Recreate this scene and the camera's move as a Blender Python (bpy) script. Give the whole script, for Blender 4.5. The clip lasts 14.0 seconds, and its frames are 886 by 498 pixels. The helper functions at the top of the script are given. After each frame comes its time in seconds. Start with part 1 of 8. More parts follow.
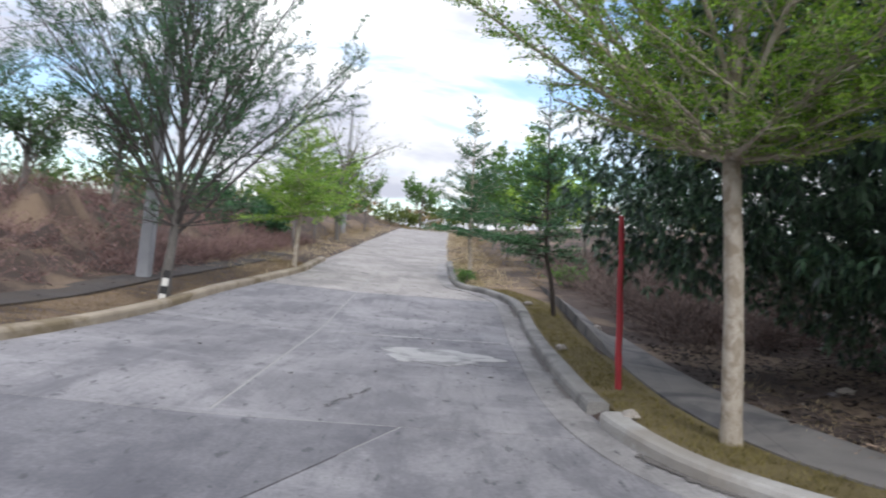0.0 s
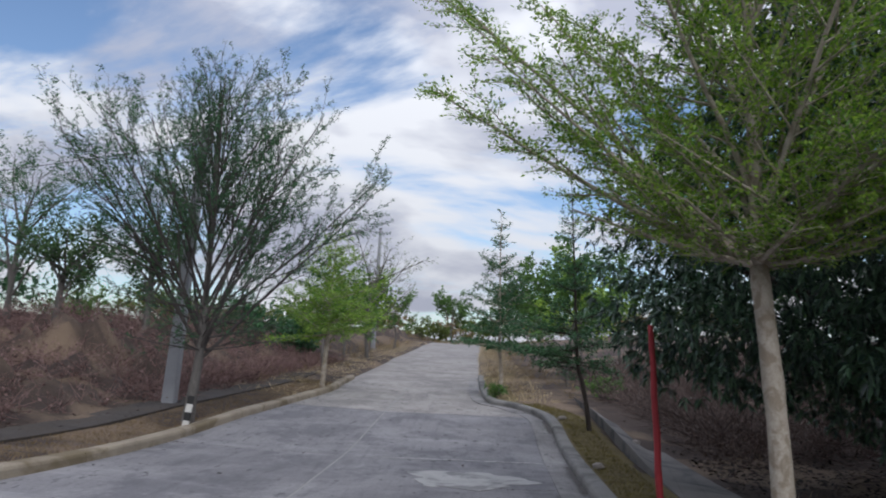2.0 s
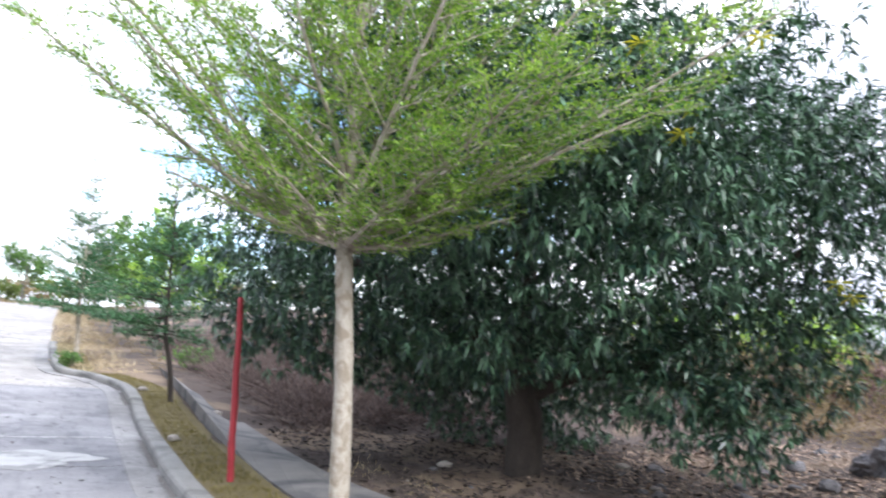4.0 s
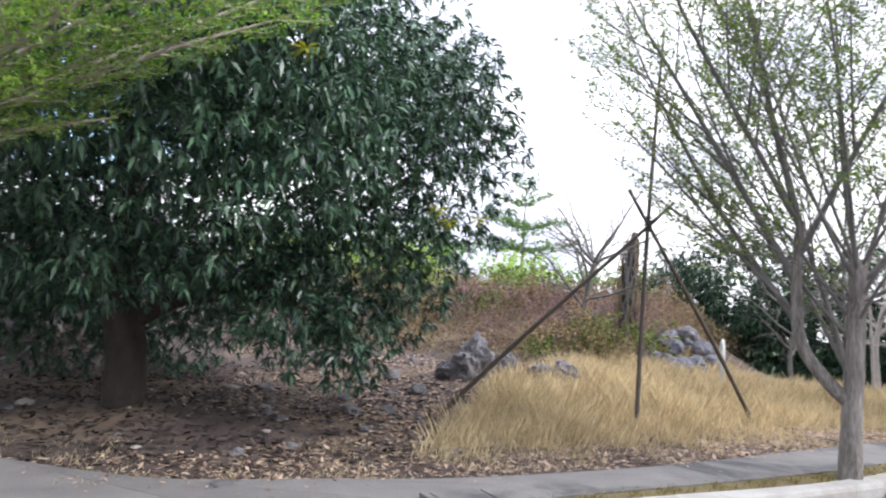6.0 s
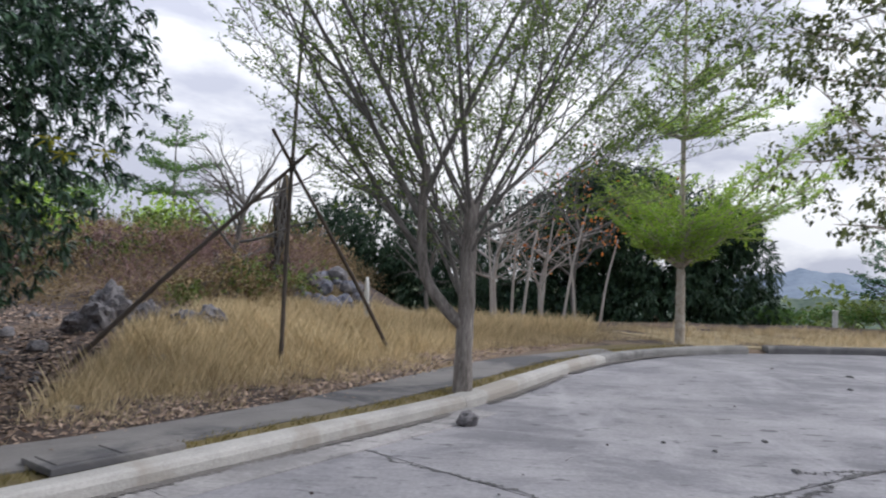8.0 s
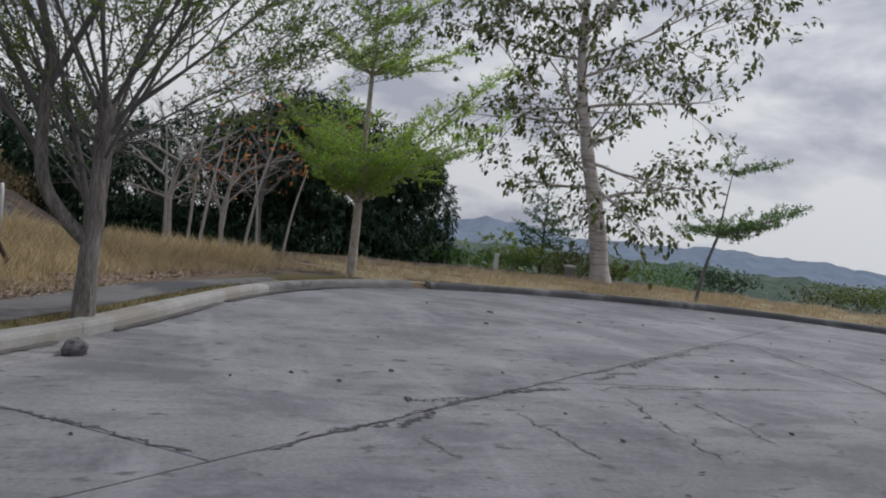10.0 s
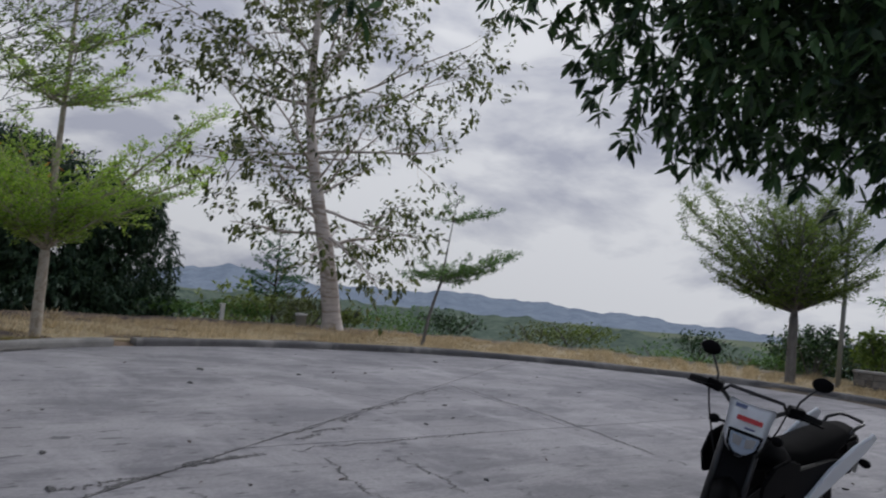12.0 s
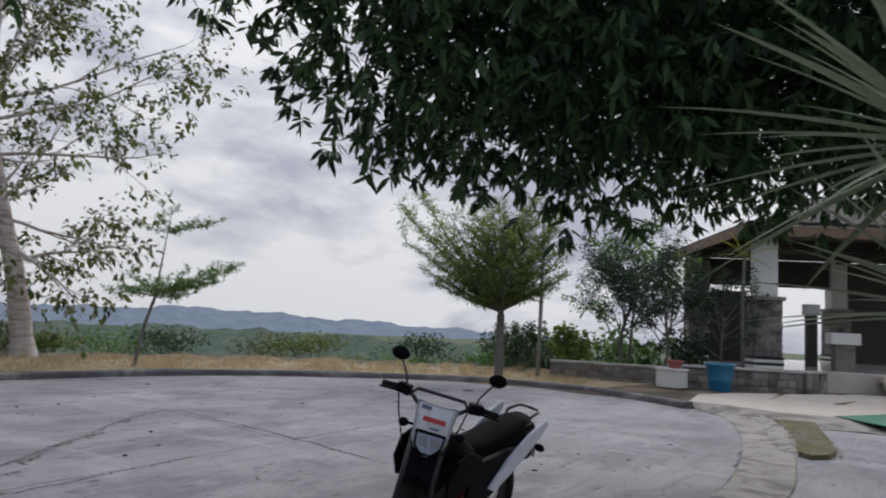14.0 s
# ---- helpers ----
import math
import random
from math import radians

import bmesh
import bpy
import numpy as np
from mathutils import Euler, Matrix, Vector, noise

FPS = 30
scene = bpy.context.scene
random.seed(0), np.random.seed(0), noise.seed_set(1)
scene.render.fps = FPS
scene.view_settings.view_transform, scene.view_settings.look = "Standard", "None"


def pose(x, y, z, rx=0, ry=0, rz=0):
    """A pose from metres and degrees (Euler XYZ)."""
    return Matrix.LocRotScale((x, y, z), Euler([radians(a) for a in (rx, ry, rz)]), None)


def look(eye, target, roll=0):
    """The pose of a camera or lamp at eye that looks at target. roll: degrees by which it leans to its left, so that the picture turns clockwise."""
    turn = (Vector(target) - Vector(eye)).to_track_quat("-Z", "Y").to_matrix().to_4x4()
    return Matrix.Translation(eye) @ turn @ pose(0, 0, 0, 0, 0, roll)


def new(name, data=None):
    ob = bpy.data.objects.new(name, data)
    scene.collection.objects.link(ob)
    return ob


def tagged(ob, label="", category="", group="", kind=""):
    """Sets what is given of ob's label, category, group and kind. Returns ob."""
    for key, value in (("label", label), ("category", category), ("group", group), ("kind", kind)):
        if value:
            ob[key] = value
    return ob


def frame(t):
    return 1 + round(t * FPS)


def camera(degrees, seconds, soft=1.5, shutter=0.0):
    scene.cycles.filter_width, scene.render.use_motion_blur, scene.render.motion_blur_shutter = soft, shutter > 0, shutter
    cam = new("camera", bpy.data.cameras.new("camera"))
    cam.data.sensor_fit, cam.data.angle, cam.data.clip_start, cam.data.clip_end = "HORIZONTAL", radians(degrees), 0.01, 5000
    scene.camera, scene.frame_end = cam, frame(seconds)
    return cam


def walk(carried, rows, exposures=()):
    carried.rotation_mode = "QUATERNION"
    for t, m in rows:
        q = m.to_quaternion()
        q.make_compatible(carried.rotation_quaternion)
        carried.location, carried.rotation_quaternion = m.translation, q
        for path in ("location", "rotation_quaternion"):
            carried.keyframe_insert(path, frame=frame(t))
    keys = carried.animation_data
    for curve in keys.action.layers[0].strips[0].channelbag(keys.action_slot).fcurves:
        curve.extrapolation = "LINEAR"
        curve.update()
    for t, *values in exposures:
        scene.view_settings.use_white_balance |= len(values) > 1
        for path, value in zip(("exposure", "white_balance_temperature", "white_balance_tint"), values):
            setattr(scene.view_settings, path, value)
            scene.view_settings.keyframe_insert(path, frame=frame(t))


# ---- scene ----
cam = camera(62.57, 14.0, soft=1.95, shutter=0.25)
PATH = [
    (0, (-0.000, 0.000, 1.550), (-0.0001, 2.0000, 1.5454), 4.47),
    (0.5, (0.032, 0.125, 1.548), (-0.2530, 2.1045, 1.5587), 2.81),
    (1, (0.046, 0.153, 1.574), (-0.2460, 2.1223, 1.7629), 2.25),
    (1.5, (0.060, 0.138, 1.597), (-0.1777, 2.0933, 1.9466), 2.56),
    (2, (0.102, 0.160, 1.604), (-0.0003, 2.1349, 1.9007), 2.55),
    (2.5, (0.118, 0.130, 1.611), (0.2047, 2.1010, 1.9416), 2.41),
    (3, (0.148, 0.133, 1.615), (0.4650, 2.0786, 1.9535), 3.09),
    (3.5, (0.170, 0.150, 1.613), (0.7382, 2.0414, 1.9257), 4.68),
    (4, (0.211, 0.150, 1.612), (1.1241, 1.9058, 1.8987), 4.55),
    (4.2, (0.237, 0.140, 1.615), (1.2849, 1.8257, 1.8582), 4.83),
    (6.3, (0.436, 0.355, 1.574), (2.1931, 1.2988, 1.7215), 2.83),
    (6.5, (0.450, 0.330, 1.577), (2.2591, 1.1713, 1.7170), 2.53),
    (7, (0.468, 0.288, 1.562), (2.3682, 0.9020, 1.6708), 2.35),
    (7.5, (0.515, 0.235, 1.531), (2.4773, 0.6189, 1.5774), 1.60),
    (8, (0.568, 0.155, 1.518), (2.5550, 0.3786, 1.5653), 1.75),
    (8.5, (0.669, -0.001, 1.508), (2.6660, -0.0850, 1.5719), 2.21),
    (9, (0.719, -0.166, 1.484), (2.6810, -0.5527, 1.4924), 4.08),
    (9.2, (0.755, -0.218, 1.474), (2.7037, -0.6684, 1.4366), 4.90),
    (11.3, (1.090, -0.888, 1.505), (2.8948, -1.7484, 1.5627), 6.20),
    (11.5, (1.091, -0.944, 1.511), (2.8420, -1.9077, 1.5804), 6.01),
    (12, (1.149, -1.082, 1.544), (2.7676, -2.2511, 1.6627), 5.54),
    (12.5, (1.161, -1.193, 1.561), (2.7058, -2.4453, 1.7748), 5.08),
    (13, (1.114, -1.240, 1.567), (2.6045, -2.5622, 1.7446), 3.89),
    (13.5, (1.074, -1.297, 1.574), (2.3574, -2.8199, 1.7631), 2.84),
    (14, (1.041, -1.318, 1.583), (2.1396, -2.9778, 1.7772), 2.72),
]
walk(cam, [(t, look(eye, target, roll)) for t, eye, target, roll in PATH], exposures=[(0, 0.18, 6150, 11), (0.5, -0.45, 6000, 11), (1.0, -0.68, 5900, 11), (1.5, -0.60, 5900, 12), (2.0, -0.56, 5950, 12), (2.5, -0.47, 6050, 12), (3.0, -0.30, 6150, 12), (3.5, 0.26, 6000, 11), (4.0, 1.22, 5950, 11), (4.2, 1.32, 5950, 11), (6.3, 0.84, 6050, 13), (7.0, 0.34, 6050, 13), (8.0, 0.10, 6050, 12), (9.0, -0.30, 6100, 11), (11.3, -0.66, 6100, 11), (12.0, -0.66, 6050, 12), (13.0, -0.48, 6100, 12), (14.0, -0.44, 6150, 12)])

# ---- light: a thin overcast over broken blue, the sun veiled in the south ----
SUN_AZ, SUN_EL = 168.0, 38.0      # compass from +y towards +x
world = bpy.data.worlds.new("sky")
scene.world = world
world.use_nodes = True
wn, wl = world.node_tree.nodes, world.node_tree.links
wn.clear()


def wnode(kind, **kw):
    n = wn.new(kind)
    for k, v in kw.items():
        n.inputs[k].default_value = v
    return n


def wmath(op, a, b=None):
    n = wn.new("ShaderNodeMath")
    n.operation = op
    for i, v in enumerate((a, b)):
        if v is None:
            continue
        if isinstance(v, (int, float)):
            n.inputs[i].default_value = v
        else:
            wl.new(v, n.inputs[i])
    return n.outputs[0]


sky = wn.new("ShaderNodeTexSky")
sky.sky_type, sky.sun_disc = "NISHITA", False
sky.sun_elevation, sky.sun_rotation = radians(SUN_EL), radians(SUN_AZ)
sky.air_density, sky.dust_density, sky.ozone_density = 1.0, 1.2, 1.5
coord = wn.new("ShaderNodeTexCoord")
sep = wn.new("ShaderNodeSeparateXYZ")
wl.new(coord.outputs["Generated"], sep.inputs[0])
lift = wmath("ADD", wmath("MAXIMUM", sep.outputs[2], 0.0), 0.28)
flat = wn.new("ShaderNodeCombineXYZ")
wl.new(wmath("DIVIDE", sep.outputs[0], lift), flat.inputs[0])
wl.new(wmath("DIVIDE", sep.outputs[1], lift), flat.inputs[1])
turn = wn.new("ShaderNodeMapping")
turn.inputs["Rotation"].default_value = (0, 0, radians(28))
turn.inputs["Location"].default_value = (1.35, -0.45, 0.0)
turn.inputs["Scale"].default_value = (0.62, 1.0, 1.0)
wl.new(flat.outputs[0], turn.inputs[0])
puff = wnode("ShaderNodeTexNoise", Scale=1.05, Detail=9.0, Roughness=0.56, Distortion=0.35)
wl.new(turn.outputs[0], puff.inputs["Vector"])
# cover thickens towards the south and east
cover = wmath("ADD", puff.outputs["Fac"], wmath("MULTIPLY", wmath("SUBTRACT", wmath("MULTIPLY", sep.outputs[0], 0.75), sep.outputs[1]), 0.095))
mask = wn.new("ShaderNodeMapRange")
mask.interpolation_type = "SMOOTHSTEP"
mask.inputs["From Min"].default_value, mask.inputs["From Max"].default_value = 0.330, 0.415
wl.new(cover, mask.inputs["Value"])
body = wnode("ShaderNodeTexNoise", Scale=3.4, Detail=7.0, Roughness=0.54, Distortion=0.2)
squash = wn.new("ShaderNodeMapping")
squash.inputs["Scale"].default_value = (1.0, 1.0, 2.4)
wl.new(coord.outputs["Generated"], squash.inputs[0])
wl.new(squash.outputs[0], body.inputs["Vector"])
tone = wn.new("ShaderNodeValToRGB")
tone.color_ramp.elements[0].position, tone.color_ramp.elements[0].color = 0.43, (0.60, 0.61, 0.68, 1)
tone.color_ramp.elements[1].position, tone.color_ramp.elements[1].color = 0.57, (1.06, 1.05, 1.03, 1)
# the veil thins a little towards the horizon
wl.new(wmath("ADD", body.outputs["Fac"], wmath("MULTIPLY", wmath("SUBTRACT", 0.22, wmath("MAXIMUM", sep.outputs[2], 0.0)), 0.12)), tone.inputs[0])
cloud = wn.new("ShaderNodeBackground")
wl.new(tone.outputs[0], cloud.inputs["Color"])
# an overcast sky, brighter overhead, and brighter in the north where the sun lights the clouds full on
glow = wmath("MULTIPLY", wmath("MAXIMUM", wmath("MULTIPLY", sep.outputs[1], -1.0), 0.0), wmath("MAXIMUM", wmath("SUBTRACT", 0.33, wmath("MAXIMUM", sep.outputs[2], 0.0)), 0.0))
lit = wmath("ADD", wmath("ADD", wmath("MULTIPLY", wmath("MAXIMUM", sep.outputs[1], 0.0), 0.20), wmath("MULTIPLY", glow, 0.65)), 1.0)
wl.new(wmath("MULTIPLY", lit, wmath("ADD", wmath("MULTIPLY", wmath("MAXIMUM", sep.outputs[2], 0.0), 0.95), 0.77)), cloud.inputs["Strength"])
clear = wn.new("ShaderNodeBackground")
clear.inputs["Strength"].default_value = 0.19
wl.new(sky.outputs[0], clear.inputs["Color"])
both = wn.new("ShaderNodeMixShader")
wl.new(mask.outputs[0], both.inputs[0])
wl.new(clear.outputs[0], both.inputs[1])
wl.new(cloud.outputs[0], both.inputs[2])
wout = wn.new("ShaderNodeOutputWorld")
wl.new(both.outputs[0], wout.inputs["Surface"])

sun = new("sun", bpy.data.lights.new("sun", "SUN"))
sun.data.energy, sun.data.angle, sun.data.color = 2.0, radians(22), (1.0, 0.965, 0.92)
_a, _e = radians(SUN_AZ), radians(SUN_EL)
sun.matrix_world = look((0, 0, 0), (-math.sin(_a) * math.cos(_e), -math.cos(_a) * math.cos(_e), -math.sin(_e)))


# ---- materials ----
def material(name, dark, light, rough=0.85, scale=6.0, fine=60.0, bump=0.3, spread=0.5, metal=0.0, island=0.0, piece=0.0, translucent=0.0,
             through_tint=(0.4, 0.5, 0.1), stretch=(1, 1, 1), coat=0.0, stain=None, stain_scale=0.35, specular=0.4, world_space=True, dist=0.02):
    """A surface whose colour wanders between two tones at two sizes, with fine relief."""
    m = bpy.data.materials.new(name)
    m.use_nodes = True
    n, l = m.node_tree.nodes, m.node_tree.links
    b = n["Principled BSDF"]
    b.inputs["Roughness"].default_value, b.inputs["Metallic"].default_value = rough, metal
    b.inputs["Specular IOR Level"].default_value, b.inputs["Coat Weight"].default_value = specular, coat
    tc = n.new("ShaderNodeTexCoord")
    mp = n.new("ShaderNodeMapping")
    mp.inputs["Scale"].default_value = stretch
    if world_space:
        ge = n.new("ShaderNodeNewGeometry")
        l.new(ge.outputs["Position"], mp.inputs[0])
    else:
        l.new(tc.outputs["Object"], mp.inputs[0])
    big, small = n.new("ShaderNodeTexNoise"), n.new("ShaderNodeTexNoise")
    big.inputs["Scale"].default_value, big.inputs["Detail"].default_value, big.inputs["Distortion"].default_value = scale, 6, 0.4
    small.inputs["Scale"].default_value, small.inputs["Detail"].default_value = fine, 4
    for t in (big, small):
        l.new(mp.outputs[0], t.inputs["Vector"])
    mix = n.new("ShaderNodeMath")
    mix.operation = "MULTIPLY_ADD"
    l.new(small.outputs["Fac"], mix.inputs[0])
    mix.inputs[1].default_value = 0.45
    half = n.new("ShaderNodeMath")
    half.operation = "MULTIPLY"
    l.new(big.outputs["Fac"], half.inputs[0])
    half.inputs[1].default_value = 0.55
    l.new(half.outputs[0], mix.inputs[2])
    value = mix.outputs[0]
    for amount, kind in ((island, "island"), (piece, "piece")):
        if amount:
            src = n.new("ShaderNodeNewGeometry").outputs["Random Per Island"] if kind == "island" else n.new("ShaderNodeObjectInfo").outputs["Random"]
            off = n.new("ShaderNodeMath")
            off.operation = "MULTIPLY_ADD"
            l.new(src, off.inputs[0])
            off.inputs[1].default_value = amount
            sub = n.new("ShaderNodeMath")
            sub.operation = "SUBTRACT"
            l.new(value, sub.inputs[0])
            sub.inputs[1].default_value = amount / 2
            l.new(sub.outputs[0], off.inputs[2])
            value = off.outputs[0]
    ramp = n.new("ShaderNodeValToRGB")
    ramp.color_ramp.elements[0].position, ramp.color_ramp.elements[0].color = 0.5 - spread / 2, (*dark, 1)
    ramp.color_ramp.elements[1].position, ramp.color_ramp.elements[1].color = 0.5 + spread / 2, (*light, 1)
    l.new(value, ramp.inputs[0])
    colour = ramp.outputs[0]
    if stain:
        st = n.new("ShaderNodeTexNoise")
        st.inputs["Scale"].default_value, st.inputs["Detail"].default_value, st.inputs["Roughness"].default_value = stain_scale, 7, 0.6
        st.inputs["Distortion"].default_value = 0.8
        l.new(mp.outputs[0], st.inputs["Vector"])
        sr = n.new("ShaderNodeMapRange")
        sr.interpolation_type = "SMOOTHSTEP"
        sr.inputs["From Min"].default_value, sr.inputs["From Max"].default_value = 0.47, 0.62
        l.new(st.outputs["Fac"], sr.inputs["Value"])
        mx = n.new("ShaderNodeMix")
        mx.data_type = "RGBA"
        l.new(sr.outputs[0], mx.inputs[0])
        l.new(colour, mx.inputs[6])
        mx.inputs[7].default_value = (*stain, 1)
        colour = mx.outputs[2]
    l.new(colour, b.inputs["Base Color"])
    if bump:
        bp = n.new("ShaderNodeBump")
        bp.inputs["Strength"].default_value, bp.inputs["Distance"].default_value = bump, dist
        l.new(mix.outputs[0], bp.inputs["Height"])
        l.new(bp.outputs[0], b.inputs["Normal"])
    if translucent:
        tr = n.new("ShaderNodeBsdfTranslucent")
        tint = n.new("ShaderNodeMix")
        tint.data_type, tint.blend_type = "RGBA", "MULTIPLY"
        tint.inputs[0].default_value = 0.0
        l.new(colour, tint.inputs[6])
        sat = n.new("ShaderNodeVectorMath")
        sat.operation = "MULTIPLY"
        l.new(colour, sat.inputs[0])
        sat.inputs[1].default_value = through_tint
        l.new(sat.outputs[0], tr.inputs["Color"])
        ms = n.new("ShaderNodeMixShader")
        ms.inputs[0].default_value = translucent
        l.new(b.outputs[0], ms.inputs[1])
        l.new(tr.outputs[0], ms.inputs[2])
        l.new(ms.outputs[0], n["Material Output"].inputs["Surface"])
    return m


def plain(name, colour, rough=0.5, metal=0.0, coat=0.0, wear=0.12, specular=0.4):
    c2 = tuple(max(0.0, c * (1 - wear)) for c in colour)
    return material(name, c2, colour, rough=rough, metal=metal, coat=coat, scale=9, fine=140, bump=0.05, world_space=False, specular=specular)


def road_surface(name, dark, light, stain):
    """Weathered cast concrete: broom streaks, grey stains with ragged edges, dark flecks."""
    m = material(name, dark, light, rough=0.82, scale=0.9, fine=26, bump=0.7, spread=0.36, dist=0.008)
    n, l = m.node_tree.nodes, m.node_tree.links
    b = n["Principled BSDF"]
    g = n.new("ShaderNodeNewGeometry")
    colour = b.inputs["Base Color"].links[0].from_socket

    def layer(scale, stretch, turn, lo, hi, tone, amount, detail=8, rough=0.65, dist=0.3):
        nonlocal colour
        mp = n.new("ShaderNodeMapping")
        mp.inputs["Scale"].default_value, mp.inputs["Rotation"].default_value = stretch, (0, 0, radians(turn))
        l.new(g.outputs["Position"], mp.inputs[0])
        t = n.new("ShaderNodeTexNoise")
        t.inputs["Scale"].default_value, t.inputs["Detail"].default_value, t.inputs["Roughness"].default_value, t.inputs["Distortion"].default_value = scale, detail, rough, dist
        l.new(mp.outputs[0], t.inputs["Vector"])
        r = n.new("ShaderNodeMapRange")
        r.interpolation_type = "SMOOTHSTEP"
        r.inputs["From Min"].default_value, r.inputs["From Max"].default_value, r.inputs["To Max"].default_value = lo, hi, amount
        l.new(t.outputs["Fac"], r.inputs["Value"])
        x = n.new("ShaderNodeMix")
        x.data_type = "RGBA"
        l.new(r.outputs[0], x.inputs[0])
        l.new(colour, x.inputs[6])
        x.inputs[7].default_value = (*tone, 1)
        colour = x.outputs[2]

    layer(0.9, (1, 0.6, 1), 20, 0.46, 0.60, stain, 0.55, 12, 0.74)
    layer(4.5, (1.0, 0.10, 1), 33, 0.50, 0.66, tuple(c * 0.75 for c in stain), 0.30, 10, 0.70, 0.6)
    layer(11.0, (1.0, 0.14, 1), 24, 0.54, 0.68, tuple(c * 0.8 for c in stain), 0.24, 8, 0.70, 0.6)
    layer(1.1, (0.3, 1.0, 1), 0, 0.54, 0.70, tuple(min(1, c * 1.2) for c in light), 0.5, 8, 0.65)
    layer(7.0, (1, 0.45, 1), 35, 0.60, 0.68, (0.085, 0.085, 0.09), 0.8, 6, 0.6, 0.2)
    layer(0.22, (1, 1, 1), 70, 0.49, 0.62, tuple(c * 0.9 for c in stain), 0.38, 12, 0.70, 0.6)
    layer(22.0, (1, 0.5, 1), 35, 0.60, 0.70, (0.12, 0.12, 0.12), 0.5, 4, 0.6, 0.2)
    l.new(colour, b.inputs["Base Color"])
    return m


road_mat = road_surface("road_concrete", (0.203, 0.196, 0.204), (0.345, 0.333, 0.340), (0.115, 0.113, 0.127))
road_dusty = road_surface("road_concrete_dusty", (0.27, 0.25, 0.235), (0.45, 0.42, 0.395), (0.19, 0.178, 0.172))
road_old = road_surface("road_concrete_old", (0.138, 0.135, 0.146), (0.255, 0.248, 0.258), (0.10, 0.098, 0.112))
gutter_pale = road_surface("gutter_concrete", (0.235, 0.225, 0.22), (0.42, 0.40, 0.39), (0.14, 0.134, 0.135))
patch_mat = material("patch_concrete", (0.33, 0.325, 0.32), (0.52, 0.51, 0.495), rough=0.88, scale=3, fine=40, bump=0.5, stain=(0.24, 0.235, 0.235), stain_scale=1.6)
joint_mat = material("joint_filler", (0.25, 0.243, 0.236), (0.40, 0.39, 0.375), rough=0.9, scale=3, fine=50)
crack_mat = material("joint_dirt", (0.045, 0.044, 0.044), (0.135, 0.132, 0.13), rough=0.95, scale=3, fine=60)
kerb_mat = material("kerb_concrete", (0.27, 0.26, 0.24), (0.50, 0.48, 0.45), rough=0.9, scale=2.2, fine=45, bump=0.5, stain=(0.30, 0.275, 0.24), stain_scale=0.9)
gutter_mat = material("gutter_dirt", (0.075, 0.068, 0.062), (0.22, 0.205, 0.19), rough=0.95, scale=3, fine=40, bump=0.5)
# a tone between the pale kerb and the dark one
kerb_mid = material("kerb_concrete_mid", (0.15, 0.145, 0.14), (0.34, 0.33, 0.31), rough=0.95, scale=2.2, fine=45, bump=0.5, stain=(0.13, 0.125, 0.12), stain_scale=0.9)
# far kerb: dirt and its shadow-side face, both put into one dark colour
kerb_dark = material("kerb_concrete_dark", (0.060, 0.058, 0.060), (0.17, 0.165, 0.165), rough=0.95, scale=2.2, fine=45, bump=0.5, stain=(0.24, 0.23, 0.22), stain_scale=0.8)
nose_kerb = material("kerb_concrete_chipped", (0.22, 0.205, 0.185), (0.44, 0.415, 0.38), rough=0.95, scale=5, fine=45, bump=0.8, stain=(0.17, 0.155, 0.14), stain_scale=3.0)
kerb_dry_mat = material("kerb_concrete_weathered", (0.24, 0.20, 0.15), (0.44, 0.38, 0.29), rough=0.9, scale=2.2, fine=45, bump=0.5, stain=(0.20, 0.16, 0.10), stain_scale=0.9)
walk_mat = material("pavement_concrete", (0.115, 0.108, 0.102), (0.225, 0.212, 0.20), rough=0.85, scale=2.0, fine=50, bump=0.4, piece=0.12, stain=(0.075, 0.073, 0.076), stain_scale=0.7)
walk_dirty = material("pavement_dirty", (0.036, 0.031, 0.029), (0.105, 0.09, 0.08), rough=0.9, scale=1.6, fine=40, bump=0.5, piece=0.10, stain=(0.075, 0.06, 0.048), stain_scale=0.8)
apron_mat = material("driveway_concrete", (0.38, 0.34, 0.29), (0.55, 0.50, 0.43), rough=0.85, scale=1.5, fine=50, bump=0.3)
lip_mat = material("gutter_beige", (0.20, 0.185, 0.165), (0.40, 0.37, 0.33), rough=0.92, scale=2.6, fine=45, bump=0.6, stain=(0.15, 0.135, 0.12), stain_scale=1.3)
soil_mat = material("soil", (0.030, 0.022, 0.019), (0.105, 0.076, 0.062), rough=0.95, scale=1.4, fine=30, bump=0.8, spread=0.45, stain=(0.20, 0.145, 0.10), stain_scale=0.28, dist=0.05)
_n, _l = soil_mat.node_tree.nodes, soil_mat.node_tree.links
_g = _n.new("ShaderNodeNewGeometry")
_v = _n.new("ShaderNodeVectorMath")
_v.operation = "DISTANCE"
_l.new(_g.outputs["Position"], _v.inputs[0])
_v.inputs[1].default_value = (-10.0, 60.0, 0.0)
_r = _n.new("ShaderNodeMapRange")
_r.inputs["From Min"].default_value, _r.inputs["From Max"].default_value = 78.0, 100.0
_l.new(_v.outputs["Value"], _r.inputs["Value"])
_w = _n.new("ShaderNodeTexNoise")
_w.inputs["Scale"].default_value, _w.inputs["Detail"].default_value = 0.03, 8
_l.new(_g.outputs["Position"], _w.inputs["Vector"])
_c = _n.new("ShaderNodeValToRGB")
_c.color_ramp.elements[0].position, _c.color_ramp.elements[0].color = 0.35, (0.028, 0.050, 0.024, 1)
_c.color_ramp.elements[1].position, _c.color_ramp.elements[1].color = 0.65, (0.10, 0.125, 0.05, 1)
